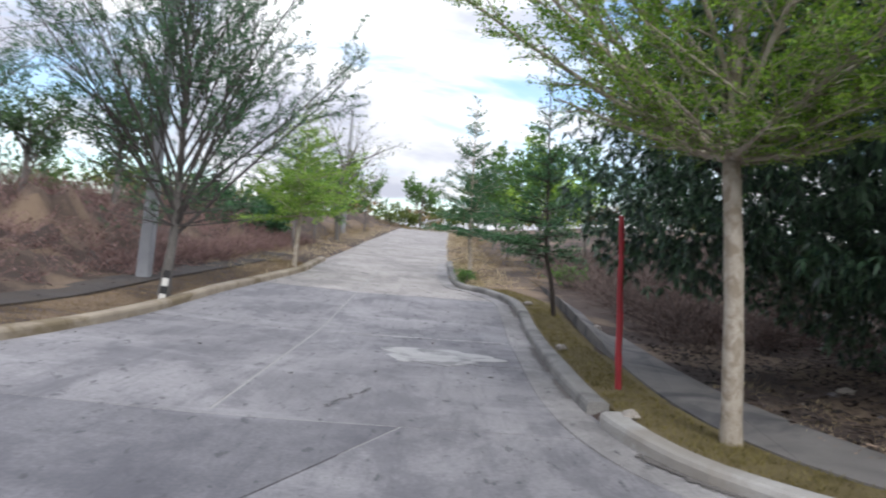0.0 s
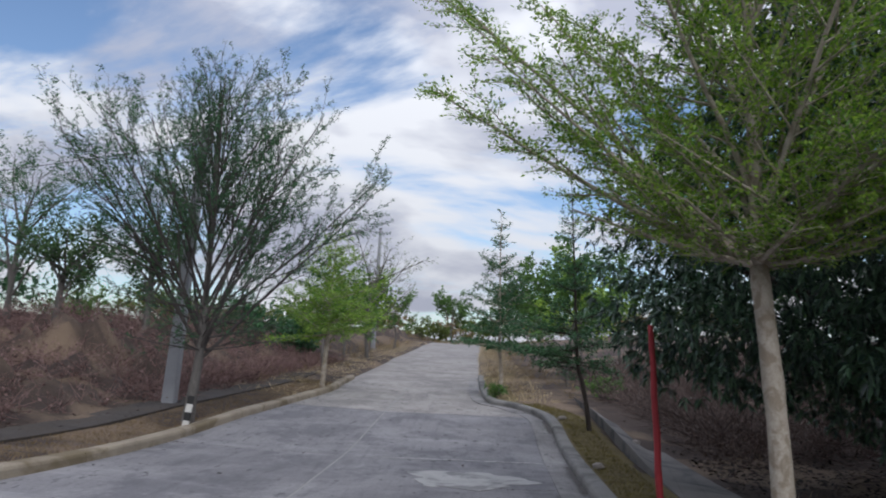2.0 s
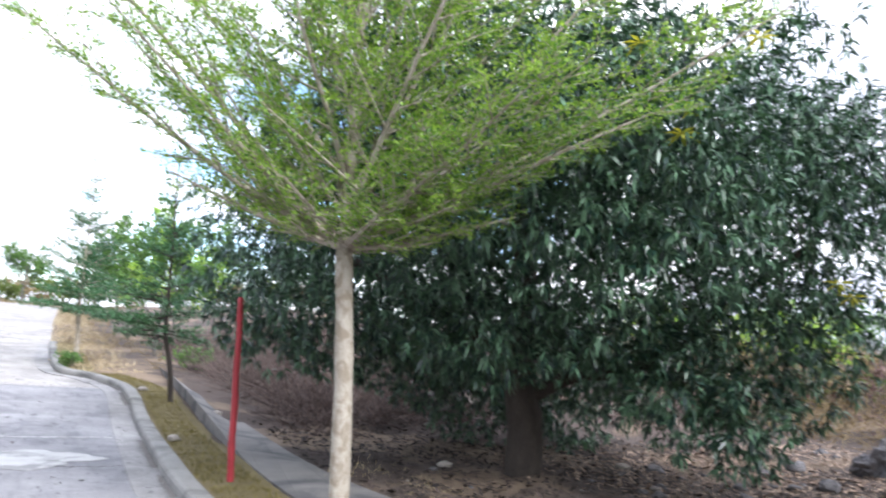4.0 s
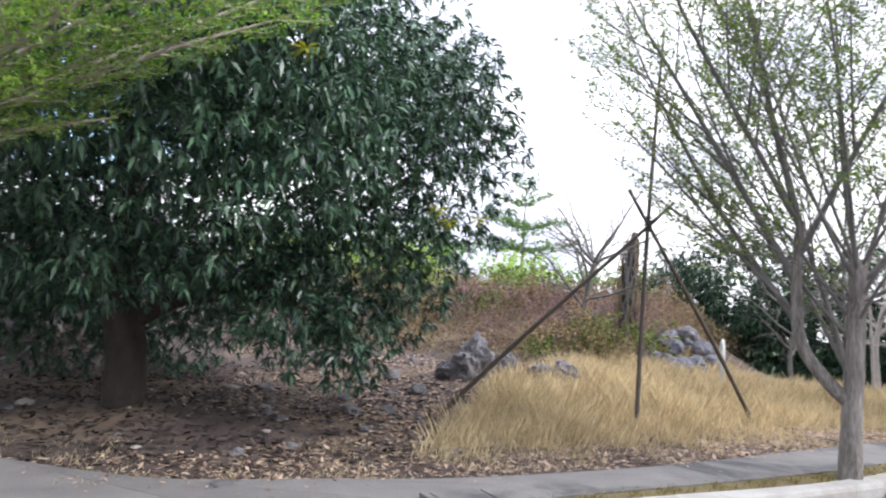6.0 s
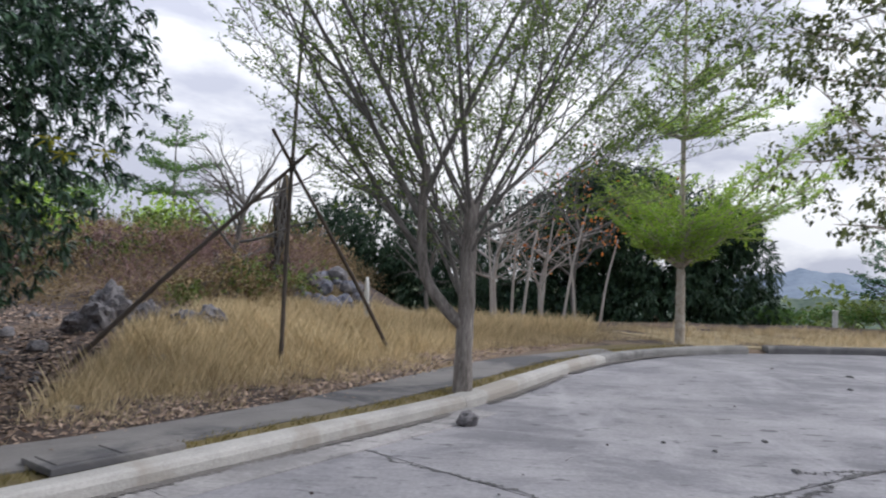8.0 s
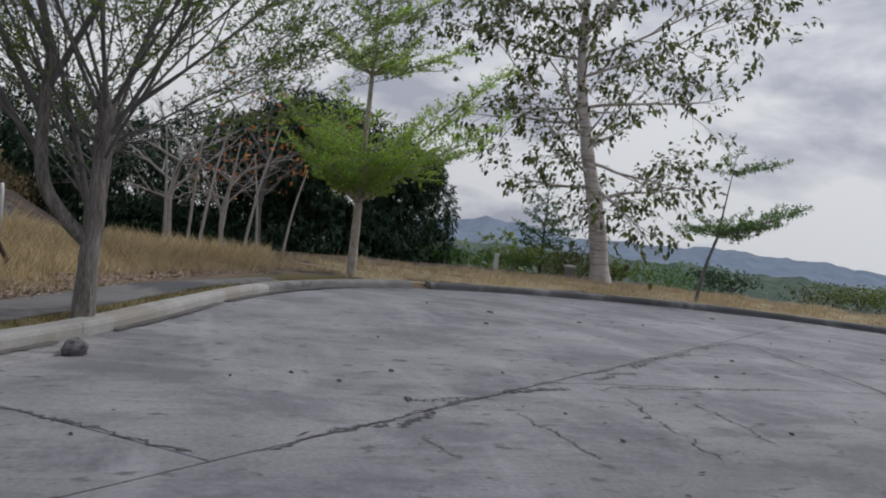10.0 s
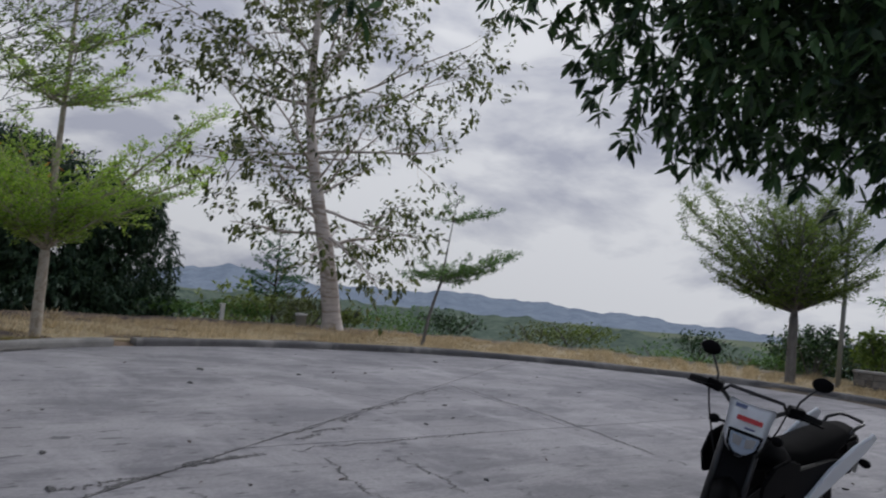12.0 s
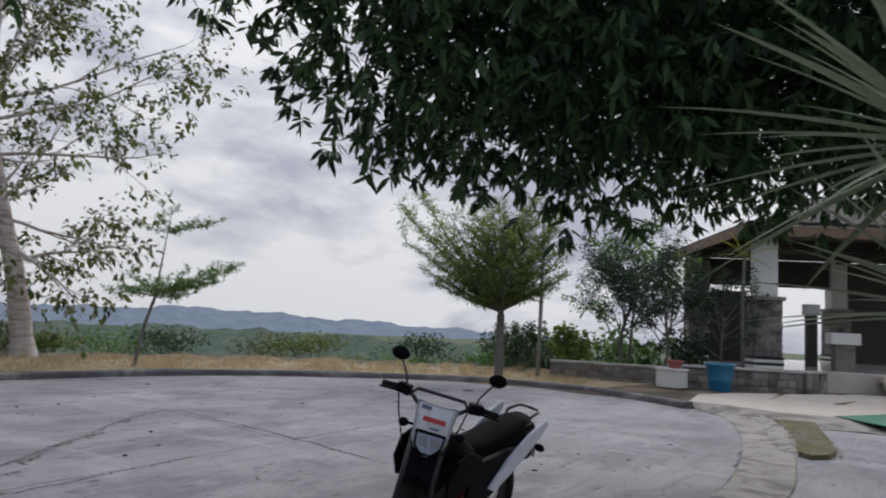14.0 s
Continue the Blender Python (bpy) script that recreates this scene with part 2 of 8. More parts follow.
_l.new(_w.outputs["Fac"], _c.inputs[0])
_m = _n.new("ShaderNodeMix")
_m.data_type = "RGBA"
_l.new(_r.outputs[0], _m.inputs[0])
_old = _n["Principled BSDF"].inputs["Base Color"].links[0].from_socket
_l.new(_old, _m.inputs[6])
_l.new(_c.outputs[0], _m.inputs[7])
_l.new(_m.outputs[2], _n["Principled BSDF"].inputs["Base Color"])
nose_mat = material("worn_turf", (0.055, 0.047, 0.022), (0.17, 0.145, 0.065), rough=0.95, scale=3, fine=50, bump=0.8, dist=0.03, stain=(0.14, 0.125, 0.10), stain_scale=1.2)
straw_ground = material("straw_ground", (0.20, 0.155, 0.09), (0.46, 0.38, 0.24), rough=0.95, scale=2.5, fine=50, bump=0.8, dist=0.03)
verge_mat = material("verge_turf", (0.075, 0.058, 0.026), (0.20, 0.16, 0.07), rough=0.95, scale=3, fine=60, bump=0.8, dist=0.03)
bark_pale = material("bark_pale", (0.26, 0.22, 0.17), (0.52, 0.47, 0.40), rough=0.9, scale=7, fine=60, bump=0.6, world_space=False, stain=(0.27, 0.225, 0.17), stain_scale=9, stretch=(1, 1, 0.8))
bark_grey = material("bark_grey", (0.075, 0.068, 0.062), (0.215, 0.20, 0.185), rough=0.95, scale=9, fine=70, bump=0.8, world_space=False, stretch=(1, 1, 0.35))
bark_dark = material("bark_dark", (0.028, 0.023, 0.02), (0.085, 0.07, 0.058), rough=0.95, scale=8, fine=60, bump=0.8, world_space=False, stretch=(1, 1, 0.4))
bark_ash = material("bark_ash", (0.070, 0.060, 0.053), (0.34, 0.305, 0.275), rough=0.95, scale=16, fine=75, bump=1.0, spread=0.34, world_space=False, stretch=(1, 1, 0.16), dist=0.05)
bark_ring = material("bark_ringed", (0.36, 0.31, 0.285), (0.66, 0.60, 0.56), rough=0.9, scale=5, fine=40, bump=0.7, world_space=False, stretch=(0.5, 0.5, 2.2), stain=(0.30, 0.25, 0.21), stain_scale=2.5)
bark_dead = material("bark_dead", (0.26, 0.23, 0.20), (0.50, 0.46, 0.42), rough=0.95, scale=8, fine=60, bump=0.5, world_space=False)
leaf_bright = material("leaf_bright", (0.15, 0.29, 0.05), (0.42, 0.60, 0.15), rough=0.55, scale=1.2, fine=9, bump=0, island=0.5, translucent=0.5, through_tint=(1.5, 1.35, 0.7))
leaf_street = material("leaf_street", (0.085, 0.20, 0.036), (0.33, 0.50, 0.105), rough=0.55, scale=1.2, fine=9, bump=0, island=0.6, translucent=0.42, through_tint=(1.45, 1.35, 0.7))
leaf_mid = material("leaf_mid", (0.045, 0.11, 0.028), (0.16, 0.29, 0.075), rough=0.55, scale=1.0, fine=8, bump=0, island=0.5, translucent=0.3, through_tint=(1.3, 1.3, 0.7))
leaf_olive = material("leaf_olive", (0.065, 0.095, 0.025), (0.21, 0.27, 0.075), rough=0.6, scale=1.0, fine=8, bump=0, island=0.5, translucent=0.3, through_tint=(1.3, 1.3, 0.7))
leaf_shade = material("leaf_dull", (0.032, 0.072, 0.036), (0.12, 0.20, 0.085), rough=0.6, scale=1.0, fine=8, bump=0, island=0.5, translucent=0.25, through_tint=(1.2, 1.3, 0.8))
leaf_cool = material("leaf_cool", (0.025, 0.085, 0.045), (0.095, 0.21, 0.09), rough=0.5, scale=1.0, fine=8, bump=0, island=0.5, translucent=0.25, through_tint=(1.2, 1.3, 0.8))
# one mango leaf in two tones: a lit copy and a backlit dark copy
leaf_mango_lit = material("leaf_mango_lit_tone", (0.010, 0.034, 0.024), (0.105, 0.195, 0.110), rough=0.33, scale=0.9, fine=6, bump=0, island=0.85, translucent=0.05, through_tint=(1.2, 1.5, 0.5), specular=0.6)
leaf_mango = material("leaf_mango", (0.016, 0.040, 0.021), (0.080, 0.150, 0.056), rough=0.42, scale=0.8, fine=6, bump=0, island=0.8, translucent=0.08, through_tint=(1.3, 1.5, 0.5), specular=0.3)
leaf_deep = material("leaf_deep", (0.012, 0.030, 0.018), (0.050, 0.088, 0.045), rough=0.55, scale=0.8, fine=6, bump=0, island=0.6, translucent=0.04, through_tint=(1.2, 1.5, 0.5), specular=0.18)
bark_dusk = material("bark_dusk", (0.042, 0.037, 0.035), (0.135, 0.122, 0.113), rough=0.95, scale=9, fine=70, bump=0.6, world_space=False, stretch=(1, 1, 0.35))
leaf_teak = material("leaf_teak", (0.040, 0.055, 0.022), (0.16, 0.185, 0.06), rough=0.5, scale=0.8, fine=6, bump=0, island=0.6, translucent=0.25, through_tint=(1.3, 1.3, 0.6))
leaf_palm = material("leaf_palm", (0.25, 0.31, 0.20), (0.58, 0.63, 0.47), rough=0.4, scale=2, fine=30, bump=0.1, island=0.4, translucent=0.15)
leaf_feather = material("leaf_feather", (0.070, 0.115, 0.028), (0.23, 0.32, 0.08), rough=0.6, scale=1.0, fine=8, bump=0, island=0.5, translucent=0.35, through_tint=(1.3, 1.3, 0.7))
leaf_fresh = material("leaf_fresh", (0.20, 0.26, 0.03), (0.50, 0.48, 0.07), rough=0.5, scale=2, fine=9, bump=0, island=0.5, translucent=0.4, through_tint=(1.3, 1.2, 0.6))
flower_orange = material("flower_orange", (0.50, 0.15, 0.03), (0.80, 0.32, 0.08), rough=0.6, scale=2, fine=9, bump=0, island=0.5, translucent=0.3, through_tint=(1.2, 0.9, 0.6))
brush_mat = material("dry_brush", (0.085, 0.053, 0.050), (0.36, 0.245, 0.228), rough=0.95, scale=0.5, fine=5, bump=0, island=0.6, translucent=0.2, through_tint=(1.2, 1.0, 0.9))
brush_grey = material("dry_brush_grey", (0.050, 0.038, 0.034), (0.215, 0.165, 0.148), rough=0.95, scale=0.5, fine=5, bump=0, island=0.6, translucent=0.15, through_tint=(1.2, 1.0, 0.9))
brush_tan = material("dry_brush_tan", (0.13, 0.095, 0.055), (0.38, 0.30, 0.17), rough=0.95, scale=0.5, fine=5, bump=0, island=0.6, translucent=0.25, through_tint=(1.2, 1.05, 0.8))
grass_gold = material("grass_gold", (0.36, 0.285, 0.165), (0.75, 0.62, 0.39), rough=0.8, scale=0.5, fine=4, bump=0, island=0.6, translucent=0.3, through_tint=(1.1, 1.05, 0.9))
grass_brown = material("grass_brown", (0.11, 0.078, 0.042), (0.33, 0.25, 0.145), rough=0.85, scale=0.7, fine=4, bump=0, island=0.6, translucent=0.25, through_tint=(1.2, 1.1, 0.8))
grass_straw = material("grass_straw", (0.34, 0.27, 0.165), (0.72, 0.60, 0.40), rough=0.85, scale=0.5, fine=4, bump=0, island=0.7, translucent=0.3, through_tint=(1.1, 1.05, 0.9))
verge_brown = material("verge_earth", (0.085, 0.060, 0.038), (0.21, 0.155, 0.10), rough=0.95, scale=3, fine=60, bump=0.8, dist=0.03)
grass_green = material("grass_olive", (0.085, 0.075, 0.025), (0.27, 0.23, 0.085), rough=0.8, scale=0.7, fine=4, bump=0, island=0.6, translucent=0.3, through_tint=(1.2, 1.1, 0.7))
# dark brown fallen leaves, deepened to hold the shade under the mango
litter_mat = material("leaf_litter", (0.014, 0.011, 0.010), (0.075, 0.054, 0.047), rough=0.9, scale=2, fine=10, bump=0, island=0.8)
litter_tan = material("leaf_litter_tan", (0.16, 0.105, 0.075), (0.46, 0.34, 0.25), rough=0.9, scale=2, fine=10, bump=0, island=0.8)
rock_mat = material("rock", (0.055, 0.052, 0.056), (0.26, 0.245, 0.25), rough=0.95, scale=4, fine=30, bump=0.9, world_space=False, spread=0.4, dist=0.05)
rock_blue = material("rock_blue", (0.055, 0.058, 0.075), (0.27, 0.275, 0.32), rough=0.95, scale=5, fine=30, bump=0.9, world_space=False, spread=0.4, dist=0.05)
rock_pale = material("rock_pale", (0.20, 0.18, 0.16), (0.46, 0.42, 0.37), rough=0.95, scale=5, fine=40, bump=0.8, world_space=False)
bamboo_mat = material("bamboo_old", (0.03, 0.024, 0.02), (0.12, 0.095, 0.075), rough=0.7, scale=5, fine=60, bump=0.3, world_space=False, stretch=(1, 1, 0.2))
red_mat = material("red_paint", (0.25, 0.022, 0.03), (0.42, 0.045, 0.055), rough=0.6, scale=5, fine=60, bump=0.3, world_space=False)
pole_mat = material("pole_concrete", (0.26, 0.27, 0.29), (0.42, 0.43, 0.45), rough=0.85, scale=2, fine=50, bump=0.4, world_space=False)
# distance haze is mixed into the base colours of hills and foothills
hill_mat = material("hill_woodland_haze", (0.15, 0.185, 0.235), (0.235, 0.275, 0.325), rough=1.0, scale=0.012, fine=0.06, bump=0, spread=0.35, specular=0.0)
foothill_mat = material("foothill_woodland_haze", (0.060, 0.085, 0.070), (0.135, 0.165, 0.125), rough=1.0, scale=0.03, fine=0.12, bump=0, spread=0.3, specular=0.0)
black_plastic = plain("black_plastic", (0.005, 0.005, 0.006), 0.55, specular=0.06)
black_seat = plain("black_vinyl", (0.005, 0.005, 0.0055), 0.8, specular=0.05)
rubber = plain("rubber", (0.014, 0.014, 0.014), 0.85, specular=0.2)
white_plastic = plain("white_plastic", (0.86, 0.89, 0.94), 0.35, coat=0.2, wear=0.06)
steel = plain("steel", (0.45, 0.45, 0.46), 0.3, metal=1.0)
dark_steel = plain("dark_steel", (0.05, 0.05, 0.052), 0.4, metal=0.6)
lens_glass = plain("lamp_lens", (0.35, 0.42, 0.52), 0.08, metal=0.3, coat=1.0)
mirror_mat = plain("mirror_glass", (0.75, 0.78, 0.8), 0.04, metal=1.0, wear=0.02)
sticker_red = plain("sticker_red", (0.45, 0.03, 0.03), 0.4)
sticker_blue = plain("sticker_blue", (0.10, 0.12, 0.22), 0.4)
white_paint = plain("white_paint", (0.66, 0.65, 0.61), 0.6, wear=0.15)
black_paint = plain("black_paint", (0.02, 0.02, 0.02), 0.6)
pot_red = plain("pot_red", (0.34, 0.10, 0.09), 0.7, wear=0.35)
drum_blue = plain("drum_blue", (0.03, 0.17, 0.30), 0.4, wear=0.25)
floor_tile = plain("polished_floor", (0.55, 0.54, 0.51), 0.16, wear=0.2)
green_mat = plain("green_mat", (0.02, 0.16, 0.09), 0.8, wear=0.3)
stone_wall = material("wall_stone", (0.070, 0.060, 0.052), (0.29, 0.262, 0.232), rough=0.9, scale=5, fine=40, bump=0.6, piece=0.3)
mortar_mat = material("mortar", (0.12, 0.115, 0.11), (0.22, 0.21, 0.20), rough=0.95, scale=5, fine=50)
roof_mat = material("roof_tile", (0.16, 0.12, 0.09), (0.32, 0.25, 0.19), rough=0.85, scale=3, fine=30, bump=0.4, piece=0.2)
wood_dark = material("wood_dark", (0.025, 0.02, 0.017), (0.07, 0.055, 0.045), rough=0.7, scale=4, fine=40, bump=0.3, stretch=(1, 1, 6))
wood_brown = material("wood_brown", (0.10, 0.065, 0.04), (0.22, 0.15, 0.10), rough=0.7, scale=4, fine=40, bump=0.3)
metal_grey = plain("galvanised_steel", (0.38, 0.40, 0.40), 0.5, metal=0.7, wear=0.3)


# ---- builders ----
rng = np.random.default_rng(7)
UP = Vector((0, 0, 1))


def rvec():
    return Vector((random.uniform(-1, 1), random.uniform(-1, 1), random.uniform(-1, 1)))


def mesh_from(name, verts, faces, mat, smooth=False):
    me = bpy.data.meshes.new(name)
    me.from_pydata([tuple(v) for v in verts], [], [tuple(f) for f in faces])
    me.materials.append(mat)
    if smooth:
        me.polygons.foreach_set("use_smooth", np.ones(len(me.polygons), bool))
    me.update()
    return me


def quads(name, v, mat, k=4):
    """A mesh of separate k-cornered faces from an array (n, k, 3)."""
    me = bpy.data.meshes.new(name)
    n = len(v)
    me.vertices.add(n * k)
    me.vertices.foreach_set("co", np.ascontiguousarray(v, np.float32).ravel())
    me.loops.add(n * k)
    me.loops.foreach_set("vertex_index", np.arange(n * k, dtype=np.int32))
    me.polygons.add(n)
    me.polygons.foreach_set("loop_start", np.arange(0, n * k, k, dtype=np.int32))
    me.update(calc_edges=True)
    me.materials.append(mat)
    return me


def part_mesh(name, me, parent, label=""):
    ob = new(name, me)
    ob.parent = parent
    return tagged(ob, label)


def part(name, bm, mat, parent, label="", smooth=False):
    me = bpy.data.meshes.new(name)
    bm.to_mesh(me)
    bm.free()
    me.materials.append(mat)
    if smooth:
        me.polygons.foreach_set("use_smooth", np.ones(len(me.polygons), bool))
    return part_mesh(name, me, parent, label)


def thing(name, m, label, category, group=""):
    ob = new(name)
    ob.empty_display_size = 0.2
    ob.matrix_world = m
    return tagged(ob, label, category, group)


def box(bm, sx, sy, sz, m=Matrix(), bevel=0.0):
    r = bmesh.ops.create_cube(bm, size=1.0, matrix=m @ Matrix.Diagonal((sx, sy, sz, 1)))
    if bevel:
        edges = list({e for v in r["verts"] for e in v.link_edges})
        bmesh.ops.bevel(bm, geom=edges, offset=bevel, segments=2, affect="EDGES", profile=0.6)
    return bm


def tube(bm, pts, radii, n=8, caps=True):
    """A tapered tube along points."""
    pts = [Vector(p) for p in pts]
    rings = []
    ref = Vector((0.31, 0.87, 0.38))
    for i, p in enumerate(pts):
        d = (pts[min(i + 1, len(pts) - 1)] - pts[max(i - 1, 0)]).normalized()
        a = d.cross(ref)
        if a.length < 0.05:
            a = d.cross(Vector((1, 0, 0)))
        a.normalize()
        b = d.cross(a)
        r = radii[i] if hasattr(radii, "__len__") else radii
        rings.append([bm.verts.new(p + (a * math.cos(t) + b * math.sin(t)) * r) for t in (2 * math.pi * k / n for k in range(n))])
    for r0, r1 in zip(rings, rings[1:]):
        for k in range(n):
            bm.faces.new((r0[k], r0[(k + 1) % n], r1[(k + 1) % n], r1[k]))
    if caps:
        bm.faces.new(rings[0][::-1])
        bm.faces.new(rings[-1])
    return bm


def revolve(bm, profile, n=20, m=Matrix()):
    """A solid of revolution from (radius, height) pairs."""
    rings = [[bm.verts.new(m @ Vector((r * math.cos(t), r * math.sin(t), z))) for t in (2 * math.pi * k / n for k in range(n))] for r, z in profile]
    for r0, r1 in zip(rings, rings[1:]):
        for k in range(n):
            bm.faces.new((r0[k], r0[(k + 1) % n], r1[(k + 1) % n], r1[k]))
    return bm


def extruded(bm, outline, depth, m=Matrix(), bevel=0.0):
    """A flat outline (x, z) given thickness along y, centred."""
    a = [bm.verts.new(m @ Vector((x, -depth / 2, z))) for x, z in outline]
    b = [bm.verts.new(m @ Vector((x, depth / 2, z))) for x, z in outline]
    k = len(outline)
    bm.faces.new(a)
    bm.faces.new(b[::-1])
    for i in range(k):
        bm.faces.new((a[(i + 1) % k], a[i], b[i], b[(i + 1) % k]))
    if bevel:
        bmesh.ops.bevel(bm, geom=bm.edges[:], offset=bevel, segments=2, affect="EDGES")
    bmesh.ops.recalc_face_normals(bm, faces=bm.faces[:])
    return bm


def curve_through(points, step=0.4):
    """A smooth line through plan points, at even steps."""
    p = np.array(points, float)
    out = []
    for i in range(len(p) - 1):
        a, b, c, d = p[max(i - 1, 0)], p[i], p[i + 1], p[min(i + 2, len(p) - 1)]
        k = max(2, int(np.linalg.norm(c - b) / step))
        for t in np.arange(k) / k:
            out.append(0.5 * (2 * b + (c - a) * t + (2 * a - 5 * b + 4 * c - d) * t**2 + (3 * b - a - 3 * c + d) * t**3))
    out.append(p[-1])
    return np.array(out)


def even(line, count):
    s = np.r_[0, np.cumsum(np.linalg.norm(np.diff(line, axis=0), axis=1))]
    u = np.linspace(0, s[-1], count)
    return np.stack([np.interp(u, s, line[:, k]) for k in range(2)], -1)


def normals2(line):
    d = np.gradient(line, axis=0)
    d /= np.linalg.norm(d, axis=1)[:, None]
    return np.stack([-d[:, 1], d[:, 0]], -1)   # to the left of the way


def smooth(a, b, x):
    t = np.clip((np.asarray(x, float) - a) / (b - a), 0, 1)
    return t * t * (3 - 2 * t)


# ---- the plan: kerb lines of the lane and the turning circle ----
EAST = curve_through([(0.6, 160), (0.4, 80), (0.2, 45), (0.22, 28), (0.42, 21.6), (1.02, 20.3), (1.66, 18.4), (1.74, 16.5), (1.66, 14), (1.6, 11.3), (1.53, 8.3),
                      (1.62, 6.4), (1.98, 5.2), (2.75, 4.3), (3.8, 3.45), (4.82, 2.8), (5.55, 2.37), (6.65, 1.7), (7.64, 1.12), (8.8, 0.52), (10.07, 0.0),
                      (12.3, -0.95), (14.2, -2.4), (15.3, -4.2), (15.95, -6.5), (16.15, -9.0), (15.9, -11.5), (14.8, -14.2), (12.7, -16.7), (10.4, -18.2),
                      (8.3, -18.35), (6.5, -17.7), (5.2, -16.9)])
WEST = curve_through([(-5.2, 160), (-5.0, 80), (-4.6, 45), (-4.25, 26), (-4.1, 22.3), (-4.45, 17.5), (-4.75, 14), (-4.8, 10.5), (-5.0, 8.2), (-5.4, 6.7), (-6.3, 4.6),
                      (-7.3, 1.5), (-7.6, -3), (-7.6, -10), (-7.0, -14)])
SOUTH = np.array([(4.6, -17.2), (2.0, -17.6), (-1.0, -17.2), (-4.0, -16.5), (-6.2, -15.2)])
ROAD = np.concatenate([EAST, SOUTH, WEST[::-1]])


def rise(x, y):
    """The lie of the road surface: level round the turning circle, climbing up the lane."""
    x, y = np.asarray(x, float), np.asarray(y, float)
    return 0.045 * np.maximum(0, y - 12) * smooth(10, 16, y) - 0.02 * np.maximum(0, y - 84) + 0.03 * np.maximum(0, -np.maximum(x, -8) - 2)


def off_road(x, y):
    """Metres from the road's edge; negative on the road."""
    q = np.stack([np.ravel(x), np.ravel(y)], -1).astype(float)
    best = np.full(len(q), 1e9)
    inside = np.zeros(len(q), bool)
    a, b = ROAD, np.roll(ROAD, -1, axis=0)
    for (ax, ay), (bx, by) in zip(a, b):
        ex, ey = bx - ax, by - ay
        t = np.clip(((q[:, 0] - ax) * ex + (q[:, 1] - ay) * ey) / (ex * ex + ey * ey + 1e-12), 0, 1)
        best = np.minimum(best, np.hypot(q[:, 0] - ax - t * ex, q[:, 1] - ay - t * ey))
        if ay != by:
            cross = ((ay > q[:, 1]) != (by > q[:, 1])) & (q[:, 0] < ex * (q[:, 1] - ay) / (by - ay) + ax)
            inside ^= cross
    return np.where(inside, -best, best).reshape(np.shape(x))


def lumps(x, y, size, seed=0.0):
    """Cheap rolling unevenness in the plan."""
    s = 1.0 / size
    return (np.sin(x * s * 1.9 + seed) * np.cos(y * s * 1.6 - seed * 1.3) + 0.6 * np.sin(x * s * 3.7 - y * s * 2.9 + seed * 2.1) + 0.35 * np.cos(x * s * 7.1 + y * s * 6.3 + seed)) / 1.95


def land(x, y, sd=None):
    """The ground beside the road."""
    x, y = np.asarray(x, float), np.asarray(y, float)
    sd = off_road(x, y) if sd is None else sd
    z = rise(x, y) + np.where(sd < 0, -0.10, 0.0)
    z = z + 0.11 * smooth(0.0, 0.35, sd)
    z = z + 0.80 * smooth(-7.0, -9.5, x) * smooth(3, 7, y) + 1.15 * smooth(-7.2, -9.0, x) * smooth(3, 7, y) * np.maximum(-0.18, lumps(x, y, 1.25, 0.4))
    z = z + 0.75 * smooth(4.5, 9.0, x) * smooth(11, 17, y) + 1.0 * smooth(14.5, 21.0, x) * smooth(3.0, 7.0, y) + 0.35 * smooth(8, 13, x) * smooth(2, 6, y)
    z = z + 0.06 * smooth(0.6, 2.5, sd) * lumps(x, y, 0.9, 1.1)
    r, way = np.hypot(x - 6.5, y + 9), ((x - 6.5) * 0.80 - (y + 9) * 0.60) / np.maximum(np.hypot(x - 6.5, y + 9), 1e-3)
    east = smooth(0.15, 0.55, way)
    z = z - east * (0.20 * np.maximum(0, r - 14.5) * smooth(14.5, 24, r)) * (r < 400) - east * 77.1 * (r >= 400)
    far = smooth(60, 220, np.hypot(x, y - 40)) * (1 - east)
    return z + far * -2.0


def ground_at(x, y):
    return float(land(np.array([x]), np.array([y]))[0])


# ground sheet, fine near the walk, reaching to the horizon
g = np.arange(-112, 113)
axis = 0.33 * g + np.sign(g) * 9.0 * np.expm1(np.abs(np.clip(np.abs(g) - 58, 0, None)) / 8.95)
gx, gy = np.meshgrid(axis + 6.0, axis + 2.0, indexing="ij")
gz = land(gx, gy)
n = len(axis)
vid = np.arange(n * n).reshape(n, n)
faces = np.stack([vid[:-1, :-1], vid[1:, :-1], vid[1:, 1:], vid[:-1, 1:]], -1).reshape(-1, 4)
me = bpy.data.meshes.new("ground")
me.from_pydata(np.stack([gx, gy, gz], -1).reshape(-1, 3), [], faces)
me.polygons.foreach_set("use_smooth", np.ones(len(faces), bool))
me.materials.append(soil_mat)
ground = tagged(new("ground", me), "dry brown soil with patches of straw-coloured grass", "ground", kind="structure")

# road slabs with open joints
road = tagged(new("road"), "worn grey concrete lane opening into a turning circle", "road", kind="structure")
xs, ys = np.arange(-8.4, 17.0, 0.35), np.arange(-18.9, 30.0, 0.35)
cx, cy = np.meshgrid(xs + 0.175, ys + 0.175, indexing="ij")
keep = off_road(cx, cy) < 0.30
bm = bmesh.new()
grid = {}


def corner(i, j):
    if (i, j) not in grid:
        grid[i, j] = bm.verts.new((-8.4 + 0.35 * i, -18.9 + 0.35 * j, 0))
    return grid[i, j]


for i, j in zip(*np.nonzero(keep)):
    bm.faces.new((corner(i, j), corner(i + 1, j), corner(i + 1, j + 1), corner(i, j + 1)))
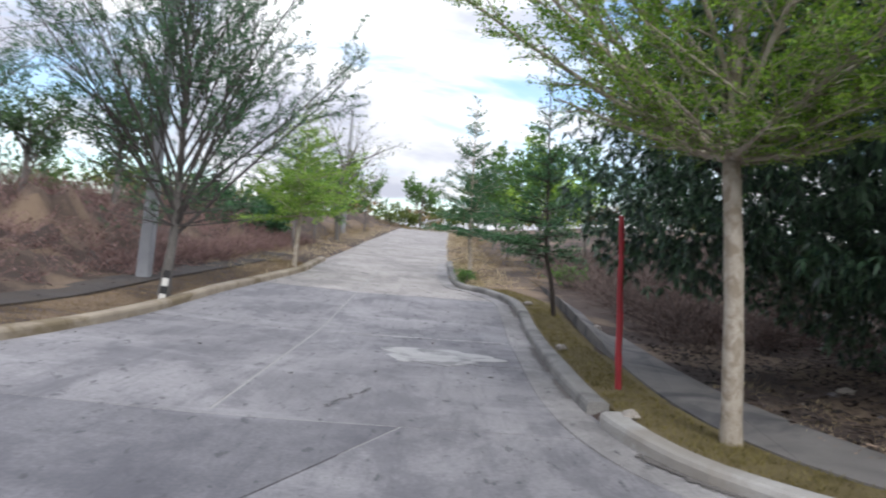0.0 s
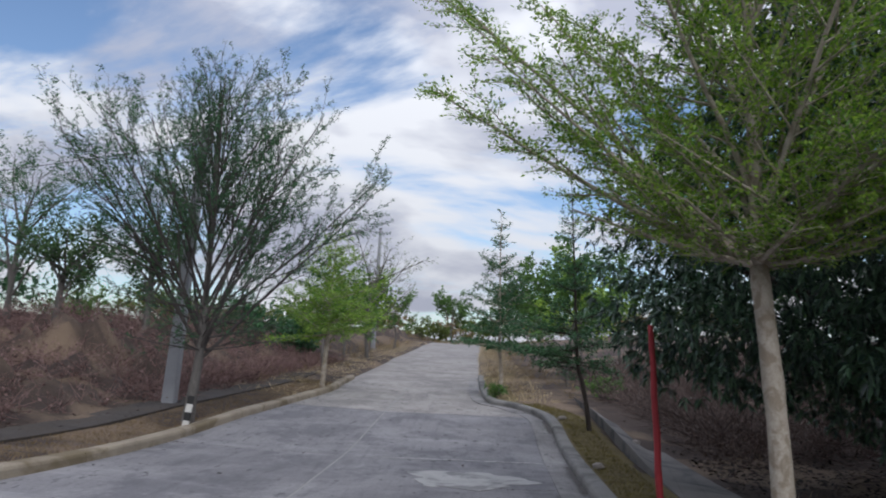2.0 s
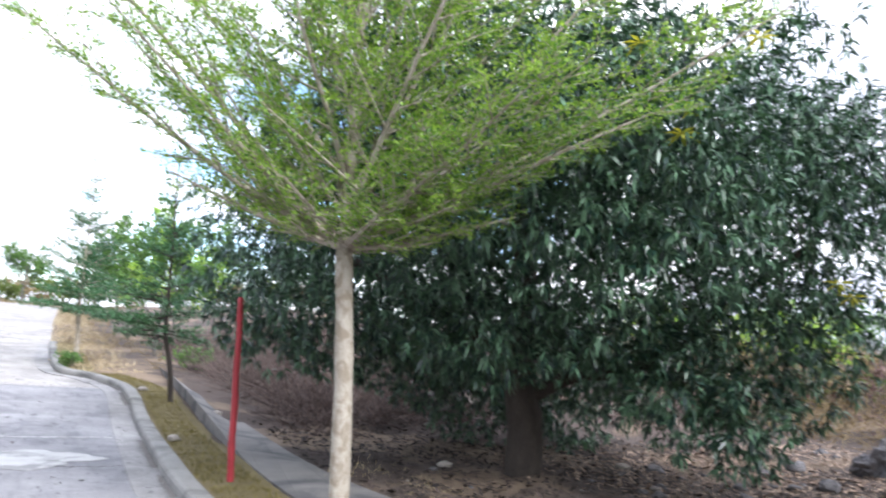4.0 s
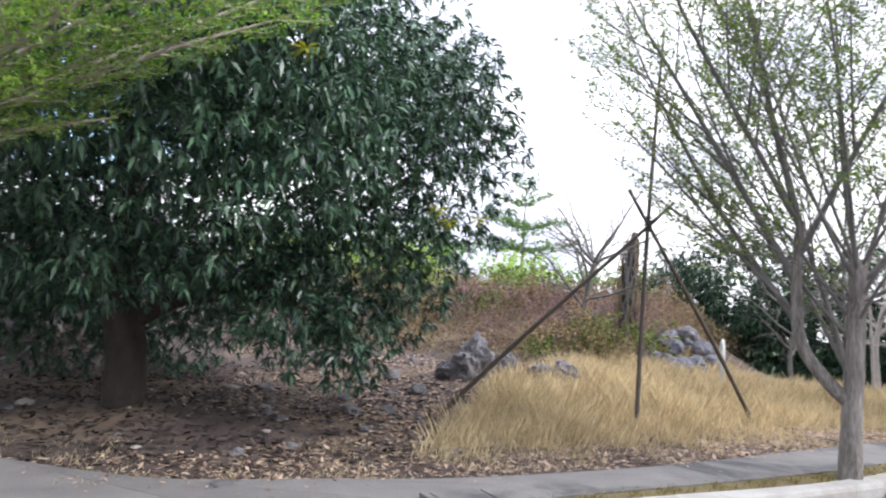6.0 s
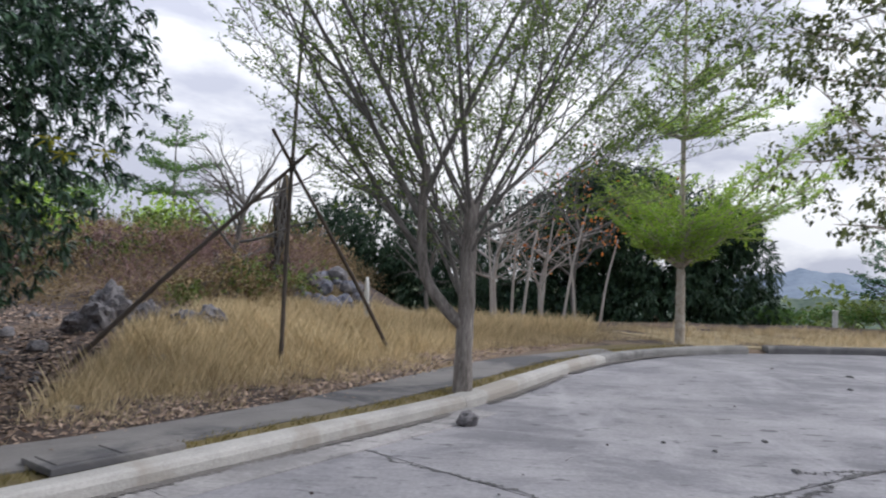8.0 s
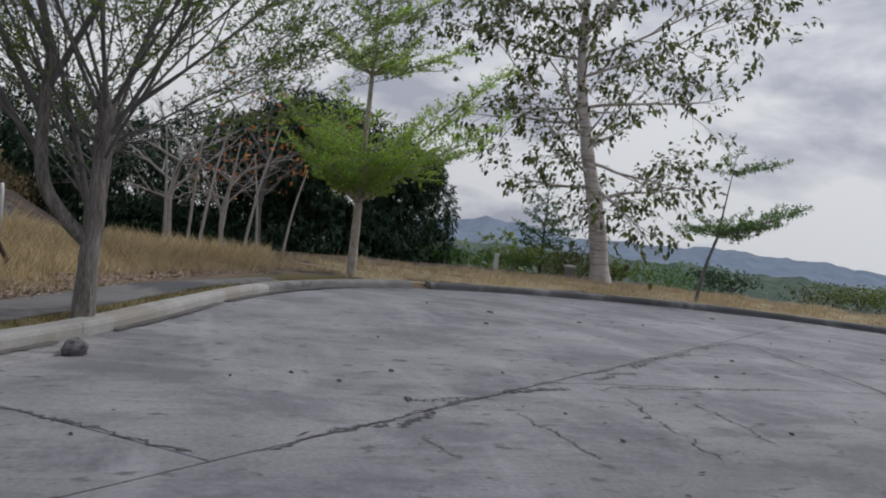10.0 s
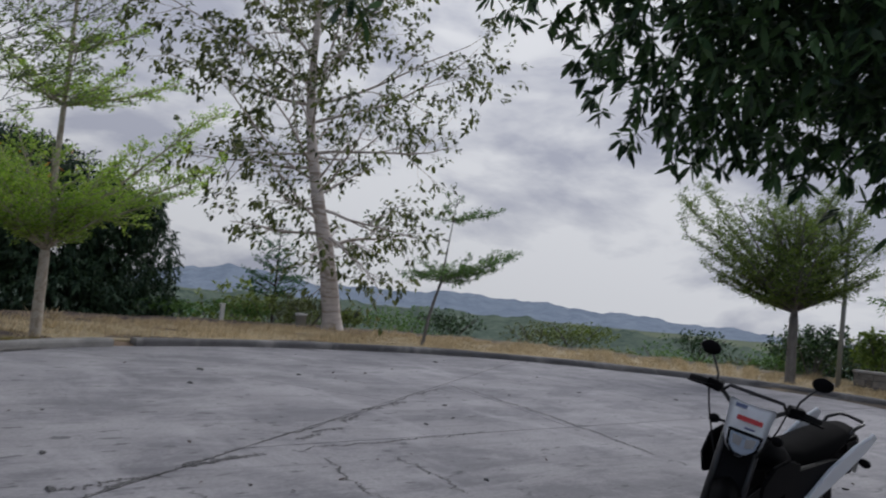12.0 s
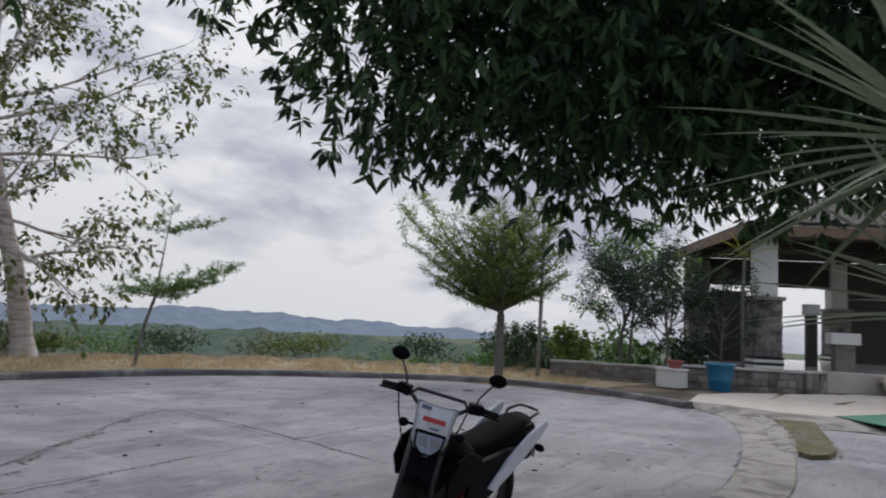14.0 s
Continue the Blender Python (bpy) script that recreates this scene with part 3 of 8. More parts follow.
# joint lines: a point, a direction, width of the joint, and the stretch of the plan in which it runs
JOINTS = [((-0.24, 6.2), (1.0, 0.03), 0.022, lambda c: c.y < 60), ((-1.7, 12.15), (1.0, 0.045), 0.034, lambda c: c.y > 6.3), ((0, 18.2), (1, 0.02), 0.034, lambda c: c.y > 6.3),
          ((0, 24.2), (1, 0.02), 0.018, lambda c: c.y > 6.3), ((-1.95, 10), (-0.012, 1), 0.034, lambda c: c.y > 6.3), ((-0.24, 6.2), (-0.42, -1), 0.018, lambda c: c.y < 6.2 and c.x < 3.6),
          ((5.07, -0.5), (0.60, -0.80), 0.018, lambda c: c.y < 3.6 and c.x > 2.2), ((5.07, -0.5), (0.60, 0.82), 0.014, lambda c: c.y < 3.6 and c.x > 3.2 and (c.x - 5.07) * 0.8 + (c.y + 0.5) * 0.60 > 0),
          ((7.45, -4.2), (0.06, -1), 0.016, lambda c: c.y < 0 and (c.x - 5.07) * 0.8 + (c.y + 0.5) * 0.60 < 0), ((10.9, -8.6), (-0.97, 0.16), 0.016, lambda c: c.x > 7.5 and (c.x - 5.07) * 0.8 + (c.y + 0.5) * 0.60 < 0),
          ((12.0, -5.0), (0.80, 0.55), 0.014, lambda c: c.y < 3 and (c.x - 5.07) * 0.8 + (c.y + 0.5) * 0.60 > 0), ((9.0, -12.0), (1, 0.1), 0.014, lambda c: c.y < -6 and (c.x - 5.07) * 0.8 + (c.y + 0.5) * 0.60 < 0)]
for (px, py), (dx, dy), w, where in JOINTS:
    nrm = Vector((-dy, dx, 0)).normalized()
    for side in (-0.5, 0.5):
        some = [f for f in bm.faces if where(f.calc_center_median())]
        geom = list({v for f in some for v in f.verts} | {e for f in some for e in f.edges}) + some
        bmesh.ops.bisect_plane(bm, geom=geom, plane_co=Vector((px, py, 0)) + nrm * w * side, plane_no=nrm, dist=1e-4)
slabs = {}
for f in bm.faces:
    c, key, joint = f.calc_center_median(), [], False
    for (px, py), (dx, dy), w, where in JOINTS:
        if where(c):
            nrm = Vector((-dy, dx, 0)).normalized()
            d = (c - Vector((px, py, 0))).dot(nrm)
            if abs(d) < w / 2:
                joint = True
            key.append(d > 0)
        else:
            key.append(None)
    slabs.setdefault(("joint_filler" if c.y > 5.4 else "joint") if joint else tuple(key), []).append([v.co.copy() for v in f.verts])
bm.free()
for key, fs in slabs.items():
    vs, index, out = [], {}, []
    filler = key == "joint_filler"
    down = 0.014 if key == "joint" else (0.003 if filler else 0.0)
    for f in fs:
        ids = []
        for c in f:
            k = (round(c.x, 4), round(c.y, 4))
            if k not in index:
                index[k] = len(vs)
                vs.append([c.x, c.y, 0])
            ids.append(index[k])
        out.append(ids)
    arr = np.array(vs)
    arr[:, 2] = rise(arr[:, 0], arr[:, 1]) - down + (0.004 * lumps(arr[:, 0], arr[:, 1], 1.5) if not down else 0)
    edges = {}
    for f in out:
        for a, b in zip(f, f[1:] + f[:1]):
            edges[(a, b)] = edges.get((a, b), 0) + 1
    rim = [(a, b) for (a, b) in edges if (b, a) not in edges]
    if not down:
        base = len(arr)
        low = arr.copy()
        low[:, 2] -= 0.05
        arr = np.concatenate([arr, low])
        out += [[b, a, a + base, b + base] for a, b in rim]
    mid = arr[:, :2].mean(0)
    old = not down and key[5] is False
    part_mesh("joint" if down else "slab", mesh_from("joint" if down else "slab", arr, out, (joint_mat if filler else crack_mat) if down else (road_old if old else road_dusty if mid[1] > 20 else road_mat)), road)
# mended patches
def blot(name, at, size, seed, mat, lift, label, n=48):
    pa = np.linspace(0, 2 * math.pi, n, endpoint=False)
    pr = 1 + 0.12 * np.sin(3 * pa + seed) + 0.09 * np.sin(5 * pa + 2 * seed) + 0.07 * np.sin(9 * pa + 3 * seed) + 0.04 * np.sin(17 * pa + seed)
    x, y = at[0] + size[0] * pr * np.cos(pa), at[1] + size[1] * pr * np.sin(pa)
    pv = np.stack([x, y, rise(x, y) + 0.004 * lumps(x, y, 1.5) + lift], -1)
    hub = np.array([[*at, float(rise(*at)) + 0.004 * float(lumps(*at, 1.5)) + lift]])
    vs = np.concatenate([hub, (hub + pv) / 2, pv, pv - [0, 0, 0.02]])
    vs[1:n + 1, 2] = rise(vs[1:n + 1, 0], vs[1:n + 1, 1]) + 0.004 * lumps(vs[1:n + 1, 0], vs[1:n + 1, 1], 1.5) + lift
    fs = []
    for k in range(n):
        q = (k + 1) % n
        fs += [(0, 1 + k, 1 + q), (1 + k, 1 + n + k, 1 + n + q, 1 + q), (1 + n + k, 1 + 2 * n + k, 1 + 2 * n + q, 1 + n + q)]
    return part_mesh(name, mesh_from(name, vs, fs, mat), road, label)


blot("patch", (0.05, 10.35), (0.80, 0.72), 0.7, patch_mat, 0.0062, "pale mended patch")


def crack(points, width, seed, mat=crack_mat, name="crack", wander=0.05):
    """A ragged crack or spalled joint: a thin dark strip that wanders, of uneven width."""
    lr = np.random.default_rng(seed)
    line = even(np.array(points, float), max(10, int(26 * len(points))))
    nr = normals2(line)
    k = len(line)
    drift = np.convolve(lr.normal(size=k + 4), np.ones(5) / 5, "valid") * wander + lr.normal(size=k) * 0.012
    mid = line + nr * drift[:, None]
    w = width * np.clip(0.35 + np.abs(lr.normal(size=k)) * 0.75, 0.2, 2.2) * np.minimum(1, np.minimum(np.arange(k), np.arange(k)[::-1]) / 3 + 0.1)
    a, b = mid + nr * w[:, None] / 2, mid - nr * w[:, None] / 2
    p = np.concatenate([a, b])
    z = rise(p[:, 0], p[:, 1]) + 0.004 * lumps(p[:, 0], p[:, 1], 1.5) + (0.022 if name == "gutter_dirt" else 0.0045)
    top = np.concatenate([p, z[:, None]], 1)
    fs = [(i, i + k, i + k + 1, i + 1) for i in range(k - 1)]
    return part_mesh(name, mesh_from(name, top, fs, mat), road)


CRACKS = [([(-1.0, 6.7), (-0.82, 7.19), (-0.66, 7.75)], 0.035), ([(5.2, -0.7), (6.37, -2.2), (7.5, -3.75)], 0.026), ([(7.5, -3.75), (9.04, -5.85), (10.9, -8.45)], 0.030), ([(10.87, -8.74), (8.18, -8.31), (6.2, -7.9)], 0.035),
          ([(6.5, 1.48), (6.07, 0.88), (5.2, -0.4)], 0.035), ([(6.75, 1.75), (6.9, 1.35), (7.3, 1.15)], 0.03), ([(3.15, -12.1), (2.85, -10.4), (2.75, -8.9)], 0.05),
          ([(-0.1, 10.0), (0.6, 9.75), (1.3, 9.9)], 0.05), ([(6.28, -2.82), (5.7, -2.95), (5.19, -2.97)], 0.022), ([(6.96, -4.22), (6.1, -4.05), (5.2, -3.99)], 0.022),
          ([(6.8, -4.82), (6.2, -4.86), (5.61, -4.77)], 0.020), ([(7.28, -4.11), (7.4, -5.3), (7.62, -6.61)], 0.026), ([(6.48, -1.96), (6.6, -2.3), (6.72, -2.59)], 0.035), ([(5.64, -1.88), (5.4, -1.9), (5.17, -2.0)], 0.020)]
for k, (q, w) in enumerate(CRACKS):
    crack(q, w * 0.75, k + 3)
# pale dust gathered along the lane's joints
for k, (q, w) in enumerate((([(-2.07, 18.0), (-2.15, 25.0)], 0.03), ([(-1.4, 12.15), (-0.3, 12.21), (1.3, 12.29)], 0.09), ([(-4.2, 18.12), (-2.0, 18.16), (1.4, 18.23)], 0.04))):
    crack(q, w, k + 150, patch_mat if k else joint_mat, "joint_dust", 0.02)
# spalls beside the diagonal joint, where its edge has broken away
for k, f in enumerate((0.10, 0.16, 0.24, 0.31, 0.37, 0.45, 0.52, 0.60, 0.68, 0.77, 0.86)):
    c = np.array([5.2, -0.7]) + f * np.array([5.7, -7.75]) + rng.normal(size=2) * 0.10
    d = np.array([0.60, -0.80]) * 0.22 + rng.normal(size=2) * 0.06
    crack([c - d, c, c + d], 0.030 + 0.03 * rng.random(), k + 40)
# dirt swept into the gutter along the kerb's foot
foot = EAST[(EAST[:, 1] < 22)]
inner = even(foot - normals2(foot) * 0.045, 900)
for k in range(46):
    i0 = int(rng.integers(0, 860))
    n0 = int(rng.integers(10, 34))
    crack(inner[i0:i0 + n0:5], 0.05 + 0.06 * rng.random(), k + 80, gutter_mat, "gutter_dirt", 0.02)
# flakes and clods left on the slabs
for k, (x, y, s) in enumerate(((12.44, -4.86, 0.16), (7.56, -2.07, 0.07), (7.3, -1.12, 0.06), (7.07, -1.51, 0.06), (6.55, -1.99, 0.09), (12.0, -6.3, 0.10), (14.2, -10.6, 0.12), (9.74, -15.8, 0.22), (9.33, -18.2, 0.30), (11.1, -4.3, 0.10), (9.4, -12.6, 0.08),
                               (5.6, -3.4, 0.05), (8.1, -6.1, 0.06), (5.9, -5.2, 0.05), (6.7, -10.6, 0.07), (4.6, -8.7, 0.06), (10.2, -10.9, 0.07), (2.2, -5.0, 0.04), (-1.6, 8.2, 0.04), (-3.1, 9.6, 0.05), (0.7, 8.9, 0.04))):
    pa = np.linspace(0, 2 * math.pi, 11, endpoint=False)
    pr = 0.62 * s * (0.5 + 0.8 * np.abs(np.sin(pa * 1.5 + k)))
    ring = np.stack([x + pr * np.cos(pa), y + 0.55 * pr * np.sin(pa), rise(x + 0 * pa, y + 0 * pa) + 0.006], -1)
    vs = np.concatenate([ring, ring * [0.6, 0.6, 1] + [0.4 * x, 0.4 * y, 0.008 + s * 0.06]])
    part_mesh("flake", mesh_from("flake", vs, [[(i + 1) % 11 + 11, i + 11, i, (i + 1) % 11][::-1] for i in range(11)] + [list(range(11, 22))], crack_mat), road)
# the lane beyond, up to the crest
ln = 60
el, wlft = even(EAST[(EAST[:, 1] > 29.2)], ln), even(WEST[(WEST[:, 1] > 29.2)], ln)
vs, fs = [], []
for i in range(ln):
    for k in range(7):
        q = el[i] + (wlft[i] - el[i]) * (k / 6 * 1.06 - 0.03)
        vs.append((q[0], q[1], float(rise(q[0], q[1])) + 0.002))
for i in range(ln - 1):
    for k in range(6):
        a = i * 7 + k
        fs.append((a, a + 1, a + 8, a + 7))
part_mesh("slab", mesh_from("far_slab", vs, fs, road_dusty), road)


def sweep(name, line, profile, mat, parent, piece=None, gap=0.008, side=1):
    """A profile (offset, height) carried along a line; piece: length of each casting."""
    nr = normals2(line) * side
    s = np.r_[0, np.cumsum(np.linalg.norm(np.diff(line, axis=0), axis=1))]
    cuts = [0.0, s[-1]] if piece is None else list(np.linspace(0, s[-1], max(2, int(s[-1] / piece))))
    for c0, c1 in zip(cuts, cuts[1:]):
        u = np.linspace(c0 + gap / 2, c1 - gap / 2, max(3, int((c1 - c0) / 0.3)))
        px, py = np.interp(u, s, line[:, 0]), np.interp(u, s, line[:, 1])
        nx, ny = np.interp(u, s, nr[:, 0]), np.interp(u, s, nr[:, 1])
        vs, fs, k = [], [], len(profile)
        for i in range(len(u)):
            for o, h in profile:
                qx, qy = px[i] + nx[i] * o, py[i] + ny[i] * o
                vs.append((qx, qy, float(rise(px[i], py[i])) + h + 0.006 * math.sin(u[i] * 1.7 + o * 9)))
        for i in range(len(u) - 1):
            for j in range(k - 1):
                a = i * k + j
                fs.append((a, a + 1, a + k + 1, a + k) if side < 0 else (a + k, a + k + 1, a + 1, a))
        for base in (0, (len(u) - 1) * k):
            fs.append([base + j for j in range(k)])
        part_mesh(name, mesh_from(name, vs, fs, mat), parent)


KERB = [(0.0, -0.16), (0.0, 0.09), (0.015, 0.125), (0.045, 0.14), (0.20, 0.14), (0.225, 0.125), (0.23, -0.16)]
kerb_e = tagged(new("kerb_east"), "pale weathered concrete kerb round the turning circle", "kerb", kind="structure")
near = EAST[EAST[:, 1] < 31]
# steps darker round the south, dirt and the shaded face in the colour
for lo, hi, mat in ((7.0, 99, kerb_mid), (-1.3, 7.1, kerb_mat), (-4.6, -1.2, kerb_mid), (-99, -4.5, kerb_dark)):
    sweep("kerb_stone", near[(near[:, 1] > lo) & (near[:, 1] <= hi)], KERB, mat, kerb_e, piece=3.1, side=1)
gutter_e = tagged(new("gutter_east"), "cast pale concrete gutter strip along the kerb foot", "gutter", kind="structure")
sweep("gutter_slab", near[near[:, 1] > 0.6], [(-0.37, -0.03), (-0.365, 0.010), (-0.20, 0.012), (-0.004, 0.014), (-0.003, -0.03)], gutter_pale, gutter_e, piece=3.1, side=1)
kerb_w = tagged(new("kerb_west"), "sandy weathered concrete kerb beside the verge", "kerb", kind="structure")
sweep("kerb_stone", WEST[(WEST[:, 1] < 27)], KERB, kerb_dry_mat, kerb_w, piece=3.1, side=-1)
verge = tagged(new("verge_east"), "narrow strip of dry olive turf behind the kerb", "verge", kind="structure")
sweep("turf", near[near[:, 1] > -3.2], [(0.225, -0.1), (0.226, 0.105), (0.5, 0.125), (1.0, 0.115), (1.2, -0.05)], verge_mat, verge, side=1)
verge_s = tagged(new("verge_south"), "dry straw-coloured grass ground behind the far kerb", "verge", kind="structure")
sweep("turf", near[(near[:, 1] < -3.1) & (near[:, 0] > 7.5)], [(0.225, -0.1), (0.226, 0.105), (1.5, 0.125), (3.4, 0.13), (4.4, 0.06), (4.6, -0.3)], straw_ground, verge_s, side=1)
verge_w = tagged(new("verge_west"), "strip of dry brown turf between kerb and pavement", "verge", kind="structure")
sweep("turf", WEST[WEST[:, 1] < 27], [(0.225, -0.1), (0.226, 0.105), (0.7, 0.125), (1.25, 0.115), (1.4, -0.05)], verge_brown, verge_w, side=-1)


def pavement(name, near_line, far_line, label, mat=walk_mat):
    pv = tagged(new(name), label, "pavement", kind="structure")
    k = 300
    a, b = even(curve_through(near_line, 0.2), k), even(curve_through(far_line, 0.2), k)
    length = np.linalg.norm(np.diff(a, axis=0), axis=1).sum()
    cuts = np.linspace(0, k - 1, int(length / 1.5)).astype(int)
    for c0, c1 in zip(cuts, cuts[1:]):
        vs, fs = [], []
        rows = np.linspace(c0 + 0.06, c1 - 0.06, 8)
        for u in rows:
            i, f = int(u), u - int(u)
            pa, pb = a[i] + (a[min(i + 1, k - 1)] - a[i]) * f, b[i] + (b[min(i + 1, k - 1)] - b[i]) * f
            z = float(rise(*(pa + pb) / 2))
            vs += [(*pa, z - 0.1), (*pa, z + 0.135), (*((pa + pb) / 2), z + 0.145), (*pb, z + 0.135), (*pb, z - 0.1)]
        for r in range(len(rows) - 1):
            for j in range(4):
                q = r * 5 + j
                fs.append((q, q + 1, q + 6, q + 5))
        fs += [(0, 1, 2, 3, 4), tuple(len(vs) - 5 + j for j in range(5))]
        part_mesh("paving_slab", mesh_from("paving_slab", vs, fs, mat), pv)
    return pv


pavement("pavement_east", [(2.85, 18.2), (2.8, 16.1), (2.55, 9.9), (2.5, 7.4), (2.68, 5.97), (3.2, 4.96), (4.4, 3.75), (5.42, 2.97), (6.54, 2.28), (7.91, 1.54), (9.05, 0.95), (10.17, 0.46), (12.0, -0.34), (13.4, -1.4)],
         [(3.3, 27), (3.6, 19.8), (3.58, 16.5), (3.48, 13.75), (3.3, 9.77), (3.41, 6.88), (3.7, 5.8), (4.15, 5.05), (5.07, 4.22), (5.73, 3.6), (6.75, 2.95), (8.1, 2.22), (10.25, 1.3), (11.8, 0.52), (13.9, -1.2)],
         "narrow dark concrete footpath following the kerb")
pavement("pavement_west", [(-5.6, 27), (-5.5, 22.3), (-5.8, 17.5), (-6.05, 14), (-6.1, 10.5), (-6.35, 8.0), (-6.9, 6.0), (-8.0, 3.5)],
         [(-6.5, 27), (-6.4, 22.3), (-6.75, 17.5), (-7.0, 14), (-7.05, 10.5), (-7.3, 8.2), (-7.8, 6.3), (-8.9, 4.0)], "dark concrete footpath strewn with dirt below the bank", walk_dirty)

# far ridges, very distant, the haze of distance put into their colours
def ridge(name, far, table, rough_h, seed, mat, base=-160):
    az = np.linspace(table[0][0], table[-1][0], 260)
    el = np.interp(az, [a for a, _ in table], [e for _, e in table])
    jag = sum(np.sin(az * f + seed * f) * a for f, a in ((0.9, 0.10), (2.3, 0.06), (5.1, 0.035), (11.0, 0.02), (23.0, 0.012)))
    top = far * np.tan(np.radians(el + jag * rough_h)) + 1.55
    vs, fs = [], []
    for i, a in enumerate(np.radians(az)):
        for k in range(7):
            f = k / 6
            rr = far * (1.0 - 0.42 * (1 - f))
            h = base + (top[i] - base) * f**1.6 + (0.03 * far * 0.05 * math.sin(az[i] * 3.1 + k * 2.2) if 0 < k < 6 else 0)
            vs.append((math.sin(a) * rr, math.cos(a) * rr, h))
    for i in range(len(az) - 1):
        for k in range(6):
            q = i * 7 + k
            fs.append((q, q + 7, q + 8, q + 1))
    return tagged(new(name, mesh_from(name, vs, fs, mat, True)), "low wooded hills in the distance, coloured blue-green with haze", "hills", kind="structure")


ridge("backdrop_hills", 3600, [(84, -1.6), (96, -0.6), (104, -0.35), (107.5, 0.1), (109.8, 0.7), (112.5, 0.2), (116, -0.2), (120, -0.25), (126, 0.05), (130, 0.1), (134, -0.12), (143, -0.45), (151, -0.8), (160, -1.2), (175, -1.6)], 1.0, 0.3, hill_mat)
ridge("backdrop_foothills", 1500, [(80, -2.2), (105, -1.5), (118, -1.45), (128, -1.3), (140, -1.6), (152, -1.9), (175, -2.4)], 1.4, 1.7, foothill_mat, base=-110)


# ---- plants ----
class Grower:
    """Gathers the wood and leaves of one plant, in its own space."""

    def __init__(self):
        self.stem, self.wood, self.boughs = bmesh.new(), None, []
        self.p, self.d, self.l = [], [], []

    def bough(self):
        self.wood = bmesh.new()
        self.boughs.append(self.wood)

    def leaves(self, p, d, size):
        self.p.append(p)
        self.d.append(d)
        self.l.append(size)

    def crown(self, mat, aspect=0.45, droop=0.12, flat=0.5, oblong=False):
        p, d, l = (np.concatenate([np.atleast_2d(x) for x in self.p]), np.concatenate([np.atleast_2d(x) for x in self.d]), np.concatenate([np.atleast_1d(x) for x in self.l]))
        d = d / np.maximum(np.linalg.norm(d, axis=1), 1e-6)[:, None]
        up = rng.normal(size=d.shape) * (1 - flat) + np.array([0, 0, 1.0]) * flat
        side = np.cross(d, up)
        side /= np.maximum(np.linalg.norm(side, axis=1), 1e-6)[:, None]
        w = (l * aspect * rng.uniform(0.8, 1.2, len(l)) / 2)[:, None]
        L = l[:, None]
        if oblong:
            fall = np.array([0, 0, -1.0]) * L * droop
            a, b, tip = p + d * L * 0.28 + fall * 0.1, p + d * L * 0.68 + fall * 0.5, p + d * L + fall
            return quads("crown", np.stack([p, a + side * w * 0.85, b + side * w, tip, b - side * w, a - side * w * 0.85], 1), mat, 6)
        mid = p + d * L * 0.48
        tip = p + d * L + np.array([0, 0, -1.0]) * L * droop
        return quads("crown", np.stack([p, mid + side * w, tip, mid - side * w], 1), mat)


def grow(T, p, d, L, r, lev, S, out=None):
    """A limb with its side shoots, and leaves on the finer ones."""
    if lev == 0:
        T.bough()
    n = S["seg"][lev]
    pts, dirs, q = [p.copy()], [d.copy()], p.copy()
    bend = S["up"][lev]
    for i in range(n):
        d = (d + rvec() * S["wander"] + UP * bend / n).normalized()
        q = q + d * (L / n)
        pts.append(q.copy())
        dirs.append(d.copy())
    rad = [max(0.0025, r * (1 - 0.8 * i / n)) for i in range(n + 1)]
    tube(T.wood, pts, rad, S["sides"][lev], caps=False)
    last = lev == len(S["kids"])
    if not last:
        k, s0 = S["kids"][lev], S["start"][lev]
        k = max(1, int(round(k * min(1.0, L / S["full"][lev]))))
        for j in range(k):
            s = s0 + (1 - s0) * (j + random.random() * 0.8) / k
            i = min(int(s * n), n - 1)
            f = s * n - i
            at, dd = pts[i].lerp(pts[i + 1], f), dirs[i + 1]
            ang = radians(S["angle"][lev] * random.uniform(0.75, 1.25))
            if S["planar"][lev] > random.random():
                hub = dd.cross(UP).cross(dd)
                hub = (hub.normalized() if hub.length > 0.05 else Vector((1, 0, 0))) + rvec() * 0.22
                nd = Matrix.Rotation(ang * (1 if j % 2 else -1), 3, hub.normalized()) @ dd
            else:
                ax = dd.cross(rvec())
                nd = Matrix.Rotation(ang, 3, ax.normalized() if ax.length > 0.01 else UP) @ dd
            nl = L * S["ratio"][lev] * (1 - S["fall"][lev] * s) * random.uniform(0.7, 1.25)
            grow(T, at, nd.normalized(), nl, max(0.004, rad[i] * 0.55), lev + 1, S)
    if lev >= S["leaf_from"]:
        c = int(S["dens"] * L * (1 if last else 0.5)) + 1
        s = S["leaf_start"] + (1 - S["leaf_start"]) * rng.random(c)
        P = np.array(pts)
        idx = np.minimum((s * n).astype(int), n - 1)
        fr = (s * n - idx)[:, None]
        pos = P[idx] * (1 - fr) + P[idx + 1] * fr + rng.normal(size=(c, 3)) * S["scatter"]
        dn = np.array(dirs)[idx + 1] * 0.8 + rng.normal(size=(c, 3)) * S["spread"] + np.array([0, 0, S["tilt"]])
        T.leaves(pos, dn, S["leaf"] * rng.uniform(0.6, 1.25, c))


